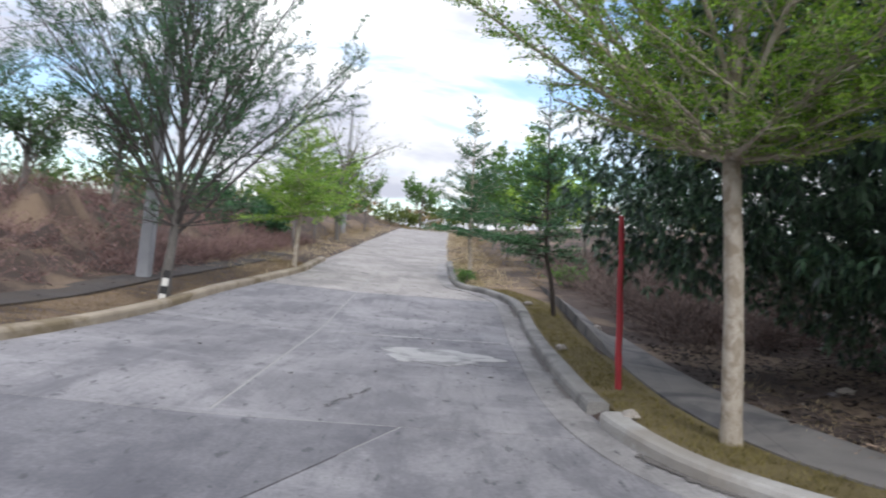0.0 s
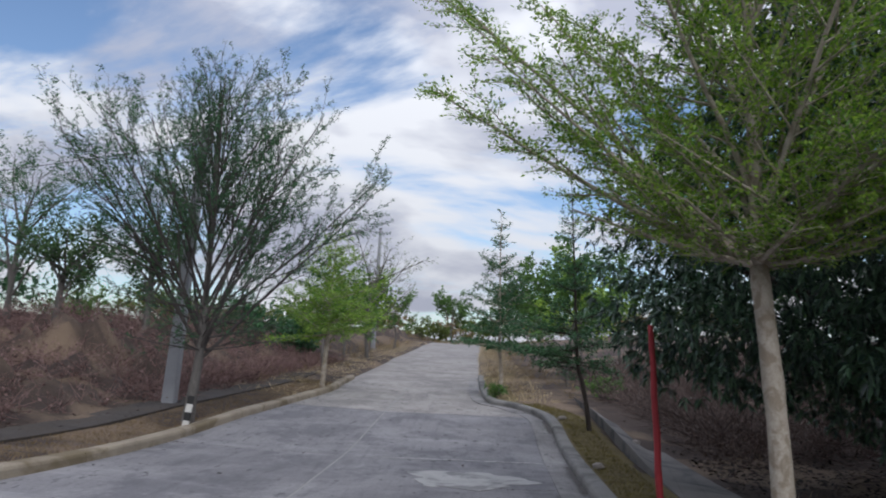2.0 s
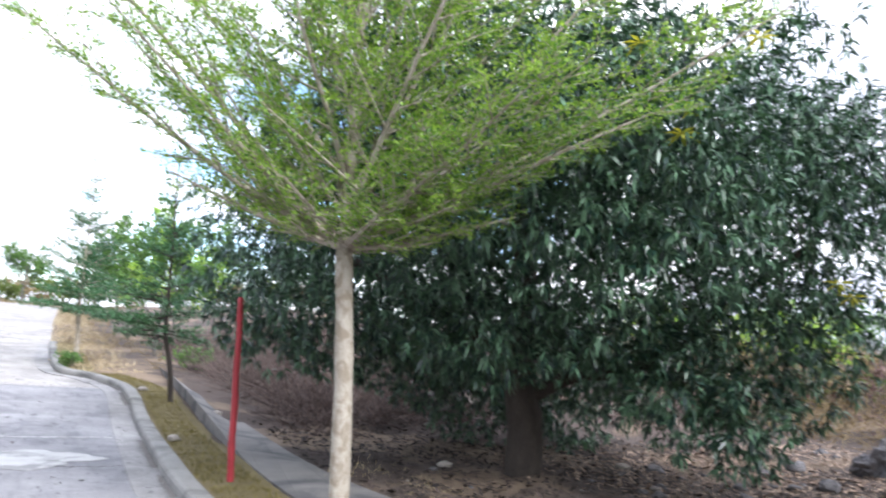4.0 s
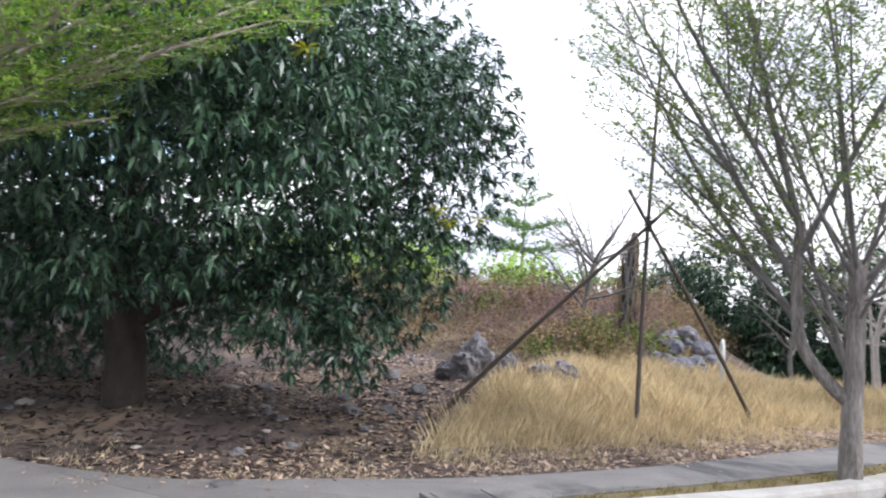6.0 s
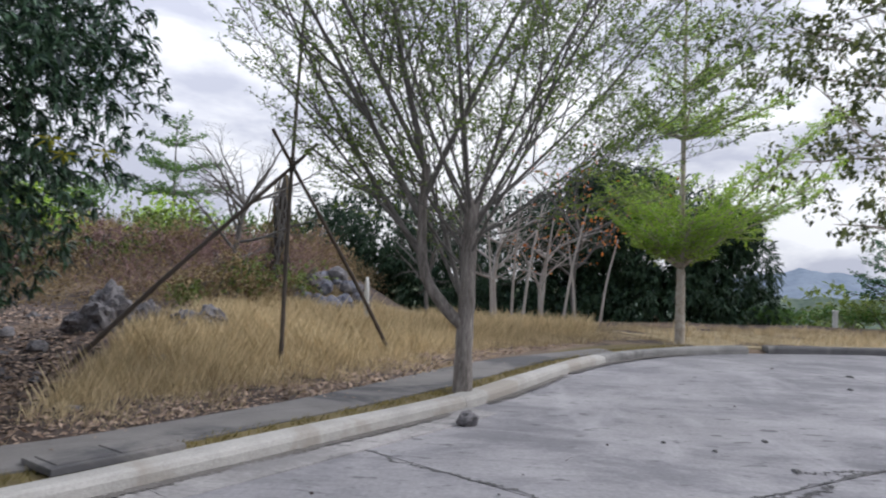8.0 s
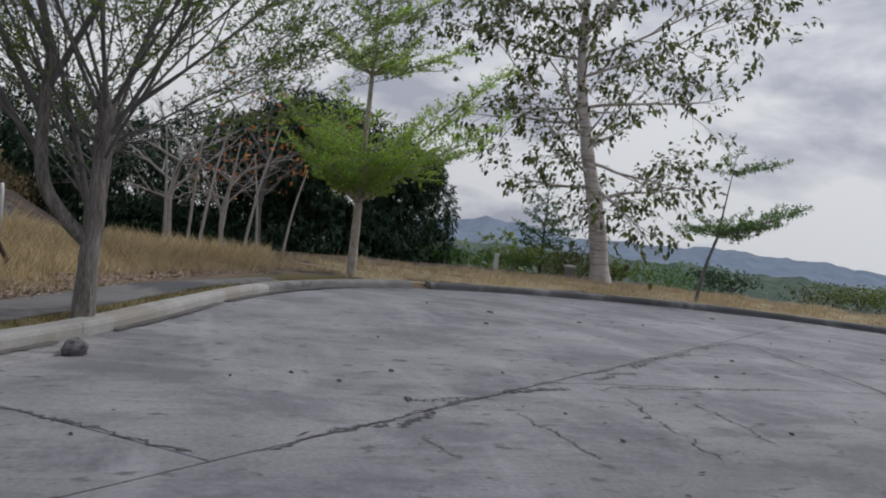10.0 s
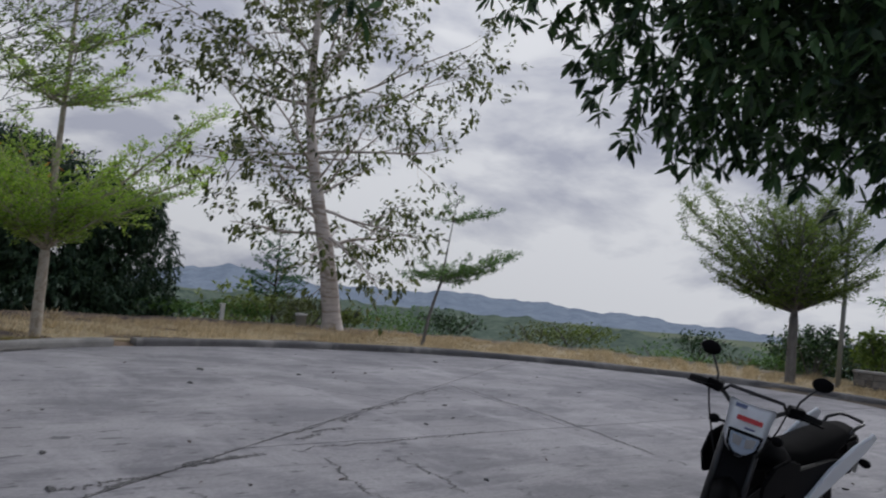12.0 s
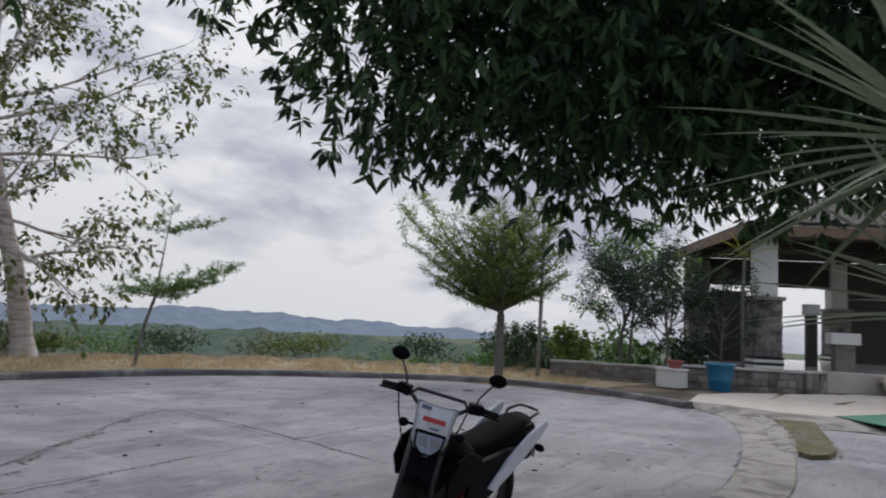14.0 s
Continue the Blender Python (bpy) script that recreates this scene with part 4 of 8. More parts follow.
TIERED = dict(seg=[6, 3, 2], up=[0.12, 0.1, 0.05], wander=0.06, sides=[6, 4, 3], kids=[17, 9], start=[0.06, 0.08], full=[1.9, 0.7], angle=[52, 48], planar=[0.85, 0.8], ratio=[0.42, 0.40],
              fall=[0.55, 0.4], leaf_from=1, dens=50, leaf_start=0.05, scatter=0.035, spread=0.5, tilt=0.15, leaf=0.065)
VASE = dict(seg=[7, 4, 3, 2], up=[0.25, 0.3, 0.25, 0.1], wander=0.07, sides=[7, 5, 3, 3], kids=[12, 9, 6], start=[0.16, 0.12, 0.12], full=[3.0, 1.2, 0.45], angle=[30, 36, 40], planar=[0.2, 0.45, 0.5], ratio=[0.46, 0.42, 0.45],
            fall=[0.5, 0.4, 0.3], leaf_from=2, dens=26, leaf_start=0.25, scatter=0.02, spread=0.6, tilt=0.1, leaf=0.055)


def tweak(S, **kw):
    return {**S, **kw}


def stem(T, pts, r0, r1, n=10, flare=1.35):
    k = len(pts)
    fine = [Vector(p) for p in curve3(pts, 5)]
    m = len(fine)
    rad = [(r0 + (r1 - r0) * i / (m - 1)) * (1 + (flare - 1) * math.exp(-i * 1.1)) * (1 + 0.05 * math.sin(i * 2.3)) for i in range(m)]
    tube(T.stem, fine, rad, n)


def curve3(points, k):
    p = [Vector(q) for q in points]
    out = []
    for i in range(len(p) - 1):
        a, b, c, d = p[max(i - 1, 0)], p[i], p[i + 1], p[min(i + 2, len(p) - 1)]
        for j in range(k):
            t = j / k
            out.append(0.5 * (2 * b + (c - a) * t + (2 * a - 5 * b + 4 * c - d) * t**2 + (3 * b - a - 3 * c + d) * t**3))
    out.append(p[-1])
    return out


def plant(name, T, at, label, bark, leaf, category="tree", group="", limb_bark=None, **crown):
    x, y = at[:2]
    z = at[2] if len(at) > 2 else ground_at(x, y)
    ob = thing(name, pose(x, y, z), label, category, group)
    if len(T.stem.verts):
        part("trunk", T.stem, bark, ob, smooth=True)
    for wood in T.boughs:
        part("bough", wood, limb_bark or bark, ob, smooth=True)
    if T.p:
        part_mesh("crown", T.crown(leaf, **crown), ob)
    return ob


def tiered_tree(at, height, fork, radius, lean=(0, 0), r=0.085, tiers=6, low=22, high=60, S=TIERED, leaf=leaf_bright, bark=bark_pale, label="", seed=1, per=5, name="street_tree", top_radius=0.25, bulge=0.0, flat=0.55, levels=None, arms=()):
    """A young street tree with whorls of level or rising boughs round one leader."""
    random.seed(seed)
    T = Grower()
    lx, ly = lean
    line = [(0, 0, -0.25), (lx * 0.25, ly * 0.25, fork * 0.5), (lx * 0.6, ly * 0.6, fork), (lx * 0.8, ly * 0.8, (fork + height) / 2), (lx, ly, height * 0.98)]
    fork_r = r * 0.8
    stem(T, line[:3], r, fork_r)
    top = curve3(line[2:], 8)
    tube(T.stem, top, [max(0.006, fork_r * (1 - i / (len(top) - 1)) ** 0.8 * 0.85) for i in range(len(top))], 8)
    phase = random.random() * 6
    if levels is None:
        levels = []
        for k in range(tiers):
            f = (k / max(1, tiers - 1)) ** 1.1
            levels.append((fork + (height - fork) * f * 0.93, per, radius * ((1 - f) ** 0.8 * (1 - top_radius) + top_radius) * (1 + bulge * math.sin(math.pi * f)), low + (high - low) * f))
    for k, (z, count, length, el) in enumerate(levels):
        i = min(range(len(top)), key=lambda q: abs(top[q].z - z))
        f = (z - fork) / (height - fork)
        for b in range(count):
            a = phase + 2 * math.pi * (b + random.uniform(-0.25, 0.25)) / count + k * 0.9
            e = radians(el + random.uniform(-7, 7))
            d = Vector((math.cos(a) * math.cos(e), math.sin(a) * math.cos(e), math.sin(e)))
            grow(T, top[i] + UP * random.uniform(-0.05, 0.12), d, length * random.uniform(0.8, 1.15), max(0.010, fork_r * 0.42 * (1 - 0.75 * f)), 0, S)
    for z, a, e, length in arms:
        i = min(range(len(top)), key=lambda q: abs(top[q].z - z))
        a, e = radians(a), radians(e)
        grow(T, top[i], Vector((math.cos(a) * math.cos(e), math.sin(a) * math.cos(e), math.sin(e))), length, fork_r * 0.45, 0, S)
    return plant(name, T, at, label, bark, leaf, group="street trees", flat=flat)


def vase_tree(at, stems, r, S=VASE, leaf=leaf_olive, bark=bark_grey, label="", seed=3, trunk=None, name="street_tree", limbs=(), limb_bark=None, taper=0.75):
    """A tree of many steep stems that part low down. stems: (height of parting, azimuth, elevation, length, radius)."""
    random.seed(seed)
    T = Grower()
    stem(T, trunk, r, r * taper, flare=2.3)
    pts = curve3(trunk, 6)
    for line, r0, r1, shoots in limbs:
        arm = curve3(line, 6)
        tube(T.stem, arm, [r0 + (r1 - r0) * i / (len(arm) - 1) for i in range(len(arm))], 9)
        for h, az, el, L, rr in shoots:
            at_arm = min(arm, key=lambda q: abs(q.z - h))
            a, e = radians(az), radians(el)
            grow(T, at_arm, Vector((math.sin(a) * math.cos(e), math.cos(a) * math.cos(e), math.sin(e))), L, rr, 0, S)
    for h, az, el, L, rr in stems:
        i = min(range(len(pts)), key=lambda q: abs(pts[q].z - h))
        a, e = radians(az), radians(el)
        grow(T, pts[i], Vector((math.sin(a) * math.cos(e), math.cos(a) * math.cos(e), math.sin(e))), L, rr, 0, S)
    return plant(name, T, at, label, bark, leaf, group="street trees", limb_bark=limb_bark, flat=0.3)


def clumped_tree(name, at, blobs, clusters, leaf, bark, label, seed, size=0.17, per=11, aspect=0.24, droop=0.35, trunk=None, limbs=(), r=0.2, shell=0.55, hang=0.55, group="", oblong=False):
    """A dense tree: leaf tufts over several overlapping domes of foliage. blobs: centre and radii."""
    random.seed(seed)
    lr = np.random.default_rng(seed)
    T = Grower()
    if trunk:
        stem(T, trunk, r, r * 0.75)
    for pts, r0, r1 in limbs:
        fine = curve3(pts, 5)
        T.bough()
        tube(T.wood, fine, [r0 + (r1 - r0) * i / (len(fine) - 1) for i in range(len(fine))], 7)
    weight = np.array([b[3] * b[4] + b[3] * b[5] for b in blobs])
    counts = (clusters * weight / weight.sum()).astype(int)
    for (bx, by, bz, rx, ry, rz), c in zip(blobs, counts):
        u = lr.normal(size=(c, 3))
        u /= np.linalg.norm(u, axis=1)[:, None]
        depth = 1 - shell * lr.random(c) ** 1.8
        wob = 1 + 0.10 * np.sin(u[:, 0] * 7 + bx) * np.cos(u[:, 1] * 6 + by) + 0.07 * np.sin(u[:, 2] * 11 + u[:, 0] * 9)
        pos = np.array([bx, by, bz]) + u * np.array([rx, ry, rz]) * (depth * wob)[:, None]
        for i in range(per):
            # leaves burst from each shoot tip and hang
            v = lr.normal(size=(c, 3))
            v /= np.linalg.norm(v, axis=1)[:, None]
            T.leaves(pos + lr.normal(size=(c, 3)) * size * 0.15, v + u * 0.5 + np.array([0, 0, -hang]), size * lr.uniform(0.7, 1.2, c))
    return plant(name, T, at, label, bark, leaf, group=group, aspect=aspect, droop=droop, flat=0.6, oblong=oblong)


def scatter_blades(name, points, height, width, mat, label, lean=0.35, parent=None, bend=0.5, z=None):
    """Standing blades or twigs of dry growth, one object."""
    x, y = points[:, 0], points[:, 1]
    c = len(x)
    z = land(x, y) if z is None else z
    h = height * rng.uniform(0.45, 1.2, c)
    a = rng.random(c) * 2 * math.pi
    tip = np.stack([np.cos(a) * h * lean * rng.random(c), np.sin(a) * h * lean * rng.random(c), h], -1)
    b = rng.random(c) * math.pi
    w = np.stack([np.cos(b), np.sin(b), 0 * b], -1) * (width * rng.uniform(0.6, 1.3, c) / 2)[:, None]
    p = np.stack([x, y, z - 0.02], -1)
    midp = p + tip * np.array([0.50, 0.50, 0.56])
    me = quads(name, np.stack([p - w, p + w, midp + w * 0.8, p + tip], 1), mat)
    return tagged(new(name, me), label, "grass" if "grass" in name else "brush", kind="stuff")


def region(count, x0, x1, y0, y1, keep=None, clump=None):
    """Random plan points in a box, kept where asked, drawn into tufts."""
    p = np.stack([rng.uniform(x0, x1, count), rng.uniform(y0, y1, count)], -1)
    if clump:
        size, share = clump
        hubs = np.stack([rng.uniform(x0, x1, max(8, int(count * share))), rng.uniform(y0, y1, max(8, int(count * share)))], -1)
        p = hubs[rng.integers(0, len(hubs), count)] + rng.normal(size=(count, 2)) * size
    return p[keep(p[:, 0], p[:, 1])] if keep else p


def bramble(name, points, tall, mat, label, twig=0.5, thick=0.011, per=26, leaf=0.05, leaves=10, round_=0.55, uneven=0.0):
    """Low dead shrubs: a burst of twigs with shrivelled leaves from each root."""
    c = len(points)
    z = land(points[:, 0], points[:, 1])
    root = np.repeat(np.stack([points[:, 0], points[:, 1], z], -1), per, 0)
    size = np.repeat(tall * rng.uniform(0.5, 1.15, c) * np.clip(1 + uneven * lumps(points[:, 0], points[:, 1], 1.5, 0.7), 0.25, 2.0), per)
    u = rng.normal(size=(c * per, 3))
    u[:, 2] = np.abs(u[:, 2]) * 1.1 + 0.15
    u /= np.linalg.norm(u, axis=1)[:, None]
    start = root + u * (size * rng.uniform(0.05, 0.55, c * per))[:, None] * np.array([round_, round_, 1])
    d = u + rng.normal(size=u.shape) * 0.55
    d /= np.linalg.norm(d, axis=1)[:, None]
    end = start + d * (twig * rng.uniform(0.4, 1.2, c * per))[:, None]
    w = np.cross(d, rng.normal(size=d.shape))
    w *= (thick / 2 / np.maximum(np.linalg.norm(w, axis=1), 1e-6))[:, None]
    tw = np.stack([start - w, start + w, end + w * 0.3, end - w * 0.3], 1)
    k = c * leaves
    pick = rng.integers(0, c * per, k)
    f = rng.random((k, 1))
    lp = start[pick] * (1 - f) + end[pick] * f
    ld = rng.normal(size=(k, 3))
    ld /= np.linalg.norm(ld, axis=1)[:, None]
    ls = np.cross(ld, rng.normal(size=(k, 3)))
    ls /= np.maximum(np.linalg.norm(ls, axis=1), 1e-6)[:, None]
    L = (leaf * rng.uniform(0.5, 1.4, k))[:, None]
    lf = np.stack([lp, lp + ld * L * 0.5 + ls * L * 0.35, lp + ld * L, lp + ld * L * 0.5 - ls * L * 0.35], 1)
    return tagged(new(name, quads(name, np.concatenate([tw, lf]), mat)), label, "brush", kind="stuff")


def boulder(name, at, size, mat, label, seed, squash=0.75, detail=3, category="rock"):
    bm = bmesh.new()
    bmesh.ops.create_icosphere(bm, subdivisions=detail, radius=1.0)
    for v in bm.verts:
        p = v.co * 1.3 + Vector((seed * 3.1, seed * 1.7, 0))
        k = 1 + 0.38 * noise.noise(p) + 0.26 * noise.noise(p * 2.7) + 0.13 * noise.noise(p * 6.0)
        v.co = Vector((v.co.x * size[0] * k, v.co.y * size[1] * k, v.co.z * size[2] * k))
    for v in bm.verts:
        v.co.z += size[2] * 0.45
    me = bpy.data.meshes.new(name)
    bm.to_mesh(me)
    bm.free()
    me.materials.append(mat)
    ob = new(name, me)
    ob.matrix_world = pose(at[0], at[1], at[2] if len(at) > 2 else ground_at(*at[:2]) - 0.02, 0, 0, seed * 47)
    return tagged(ob, label, category)

# ---- north: the lane and its trees ----
tiered_tree((2.51, 6.02), 7.4, 2.32, 3.0, lean=(-0.38, -0.15), r=0.088, S=tweak(TIERED, seg=[8, 4, 2], dens=104, leaf=0.044, ratio=[0.33, 0.42], scatter=0.022, spread=0.42, tilt=0.22, planar=[0.95, 0.9], kids=[17, 8], wander=0.05), leaf=leaf_street, bark=bark_pale,
            label="pale-trunked street tree with spreading bright green tiers beside the footpath", seed=11, flat=0.75,
            arms=[(2.32, -24, 30, 4.3), (2.34, -12, 24, 2.9), (2.36, -40, 26, 3.0), (2.33, -22, 12, 1.5), (2.34, 168, 27, 3.1), (2.36, 156, 43, 4.6), (2.38, 150, 36, 2.9), (2.33, 176, 10, 1.5), (2.4, -25, 48, 3.8), (2.36, -75, 26, 2.4), (2.36, 100, 30, 2.6)],
            levels=[(2.34, 6, 1.0, 10), (2.40, 3, 2.5, 36), (2.5, 4, 3.2, 50), (2.9, 4, 3.0, 54), (3.5, 4, 2.8, 58), (4.2, 3, 2.4, 60), (5.0, 3, 1.8, 64), (6.0, 3, 1.2, 70)])
tiered_tree((2.49, 15.56), 5.4, 1.3, 1.15, lean=(-0.5, -0.1), r=0.055, tiers=11, low=-6, high=48, S=tweak(TIERED, dens=85, leaf=0.07, kids=[14, 8]), leaf=leaf_cool, bark=bark_dark,
            label="slender dark young street tree with level green tiers", seed=12, per=5, top_radius=0.12, flat=0.75, arms=[(1.5, 176, 4, 1.5), (1.9, 170, 6, 1.3)])
tiered_tree((0.92, 23.0), 5.8, 1.4, 1.5, lean=(-0.2, 0), r=0.07, tiers=10, low=0, high=50, S=tweak(TIERED, dens=70, leaf=0.085, kids=[12, 7]), leaf=leaf_cool, bark=bark_pale,
            label="young cone-shaped street tree standing in dry grass", seed=13, per=5, top_radius=0.12)
tiered_tree((-4.45, 22.0), 4.9, 1.5, 1.9, lean=(0.15, 0), r=0.075, tiers=9, low=2, high=50, S=tweak(TIERED, dens=66, leaf=0.08, kids=[12, 7]), leaf=leaf_street, bark=bark_pale,
            label="young street tree with fresh green tiers beside the kerb", seed=14, per=5, top_radius=0.15)
random.seed(150)
fan = []
for k in range(36):
    # limbs leave the leader all the way up and end on one broad dome
    f = (k / 35) ** 1.15
    z = 1.15 + 4.5 * f
    fan.append((z, 137.5 * k + random.uniform(-14, 14), 54 + 16 * f + random.uniform(-6, 6), (4.5 - 3.0 * f) * random.uniform(0.88, 1.1), 0.036 - 0.020 * f))
fan += [(1.2, 62, 46, 4.7, 0.036), (1.5, 82, 50, 4.4, 0.034), (1.3, 244, 60, 4.3, 0.034), (1.6, 258, 62, 4.4, 0.034)]
fan += [(1.25 + 0.035 * k, 137.5 * k + 40, random.uniform(0, 24), random.uniform(1.2, 2.0), 0.016) for k in range(26)]
vase_tree((-5.15, 13.6), fan,
          0.12, S=tweak(VASE, dens=60, leaf=0.05, kids=[11, 7, 3], up=[0.12, 0.12, 0.1, 0.05], wander=0.055, angle=[28, 32, 38], ratio=[0.42, 0.42, 0.45], start=[0.2, 0.12, 0.12]), leaf=leaf_cool, bark=bark_grey,
          trunk=[(0, 0, -0.2), (0.06, 0.0, 0.5), (0.12, 0.02, 1.3), (0.14, 0.02, 3.0), (0.10, 0.03, 5.0), (0.12, 0.03, 6.7)], taper=0.10,
          label="broad vase-shaped street tree with many thin grey stems and sparse leaves", seed=15, limb_bark=bark_dusk)

# ---- east: the old mango, the split street tree and the slender one ----
# the last three blobs, low at the back, are added to block light
hero_mango = clumped_tree("mango_tree", (6.0, 8.5), [(-0.3, 0.0, 4.0, 3.9, 3.9, 2.6), (-2.1, 1.5, 2.9, 2.2, 2.2, 1.8), (2.0, -2.3, 3.3, 1.8, 1.8, 1.8), (0.9, -1.7, 4.5, 2.2, 2.2, 1.8), (2.6, -2.8, 4.2, 1.0, 1.0, 0.9), (-1.6, -1.6, 3.9, 2.2, 2.2, 1.8),
                                        (2.3, -1.9, 1.9, 1.3, 1.3, 1.1), (-2.9, 2.0, 2.0, 1.1, 1.1, 0.9), (0.0, 1.0, 5.4, 2.2, 2.2, 1.5), (-0.6, -2.6, 3.4, 1.5, 1.5, 1.4), (0.7, -2.1, 1.35, 0.75, 0.7, 0.75), (1.15, -2.6, 0.95, 0.55, 0.5, 0.6), (0.2, -1.3, 1.9, 0.9, 0.8, 0.6), (-1.4, -1.0, 1.8, 1.1, 0.9, 0.6), (1.9, 0.2, 1.7, 1.2, 1.4, 0.9), (-0.2, 2.6, 1.9, 2.2, 1.2, 1.2), (1.2, 3.0, 1.5, 2.2, 1.2, 1.4), (2.6, 2.5, 1.2, 1.4, 1.3, 1.3)], 16200, leaf_mango_lit, bark_dark,
             "large dense dark-leaved mango tree on bare leaf-strewn soil", 21, size=0.135, per=9, aspect=0.27, droop=0.3, trunk=[(0, 0, -0.3), (0.05, 0.05, 0.6), (-0.1, 0.1, 1.4), (-0.1, 0.1, 2.2)], r=0.27,
             limbs=[([(-0.1, 0.1, 0.9), (0.5, -0.35, 1.35), (1.0, -0.95, 1.5), (1.7, -1.35, 2.05), (2.0, -1.9, 2.6), (2.8, -2.4, 3.4)], 0.12, 0.04), ([(-0.1, 0.1, 1.5), (-1.2, 0.9, 2.2), (-2.6, 1.8, 3.0)], 0.14, 0.05),
                    ([(-0.1, 0.1, 2.0), (0.3, 0.5, 3.6), (0.6, 0.6, 5.0)], 0.18, 0.05), ([(0, 0, 1.3), (0.9, 0.9, 2.2), (1.8, 2.2, 3.4)], 0.12, 0.04), ([(0, 0, 1.6), (-0.9, -1.0, 2.6), (-1.6, -2.0, 3.8)], 0.12, 0.04)], shell=0.6, hang=0.38)
for sx, sy, sz in ((7.40, 4.79, 2.51), (7.21, 4.81, 2.63), (7.83, 4.62, 2.6), (5.3, 5.0, 4.1), (5.9, 4.75, 4.9), (4.5, 4.9, 4.5), (4.9, 4.75, 3.7)):
    # pale new growth at the tips of the crown
    a = np.linspace(0, 2 * math.pi, 11, endpoint=False)
    d = np.stack([np.cos(a), np.sin(a), 0.25 - 0.7 * (np.arange(11) % 2)], -1)
    p = np.array([sx - 6.0, sy - 8.5, sz - 0.1]) + 0 * d
    s = np.cross(d, [0, 0, 1.0])
    q = np.stack([p, p + d * 0.08 + s * 0.022, p + d * 0.17 - [0, 0, 0.03], p + d * 0.08 - s * 0.022], 1)
    part_mesh("sprig", quads("sprig", q, leaf_fresh), hero_mango, "pale yellow new leaves")
vase_tree((8.76, 0.81), [(max(h, 1.75) if el < 32 else h, az, el + (9 if el < 42 and (az < 60 or az > 290) else 0), length * (0.78 if az < 60 or az > 290 else 0.95), (0.34 if el < 32 else 0.58) * rr) for h, az, el, length, rr in ((0.80, 45, 66, 6.2, 0.055), (0.82, 70, 60, 3.2, 0.045), (1.0, 55, 48, 5.0, 0.045), (1.45, 15, 38, 4.3, 0.034), (1.6, 165, 30, 4.4, 0.034), (1.7, 100, 55, 4.8, 0.036), (1.8, 200, 60, 5.2, 0.04), (1.85, 330, 58, 5.2, 0.04),
                          (1.9, 150, 70, 5.8, 0.042), (2.0, 280, 70, 5.6, 0.04), (2.1, 40, 80, 6.0, 0.045), (1.5, 240, 40, 4.0, 0.034), (1.3, 300, 28, 3.6, 0.03), (1.95, 180, 46, 5.0, 0.036), (1.55, 0, 50, 5.0, 0.036), (2.1, 10, 68, 5.6, 0.036),
                          (1.4, 180, 14, 3.4, 0.026), (1.5, 10, 14, 3.2, 0.026), (1.35, 205, 22, 3.4, 0.026), (1.6, 340, 26, 3.6, 0.028), (1.75, 175, 24, 4.2, 0.03), (2.0, 130, 44, 4.4, 0.032), (2.1, 230, 52, 4.8, 0.034), (2.05, 355, 60, 5.4, 0.034))],
          0.108, S=tweak(VASE, dens=44, leaf=0.05, kids=[10, 7, 3], planar=[0.3, 0.8, 0.9], angle=[36, 42, 44], tilt=0.2), leaf=leaf_feather, bark=bark_ash, trunk=[(0, 0, -0.2), (0.03, 0.0, 0.5), (0.08, -0.02, 1.2), (0.14, -0.03, 2.2)],
          label="grey-barked street tree splitting into many rising stems with thin foliage", seed=22, limb_bark=bark_grey,
          limbs=[([(0.05, 0.0, 0.75), (0.05, 0.26, 1.0), (0.08, 0.48, 1.35), (0.10, 0.53, 1.95), (0.10, 0.50, 2.6)], 0.075, 0.05,
                  [(1.6, 345, 44, 3.3, 0.022), (1.5, 20, 55, 5.0, 0.038), (1.9, 350, 62, 5.0, 0.04), (2.2, 200, 66, 4.8, 0.036), (2.5, 0, 78, 5.0, 0.042), (2.5, 320, 60, 4.4, 0.034)])])
tiered_tree((15.55, -2.95), 8.6, 1.5, 2.5, lean=(0.05, 0.0), r=0.10, S=tweak(TIERED, dens=74, leaf=0.066, kids=[14, 7], spread=0.4, scatter=0.025, planar=[0.95, 0.9]), leaf=leaf_bright, bark=bark_pale,
            label="slender street tree with bright green low tiers by the kerb", seed=23, flat=0.7,
            arms=[(1.7, -102, 38, 3.7), (1.65, -95, 20, 2.6), (1.7, -110, 27, 3.0), (3.9, -100, 16, 2.0), (1.6, 80, 34, 2.1), (1.9, 75, 44, 2.3), (3.9, 78, 22, 1.2), (5.2, -98, 24, 1.4)],
            levels=[(1.52, 8, 1.5, 34), (1.6, 7, 1.9, 44), (1.8, 6, 1.9, 54), (3.9, 5, 1.1, 24), (4.0, 4, 1.2, 36), (5.2, 4, 1.0, 28), (6.2, 4, 1.1, 35), (7.1, 3, 0.9, 45), (7.9, 3, 0.6, 60)])

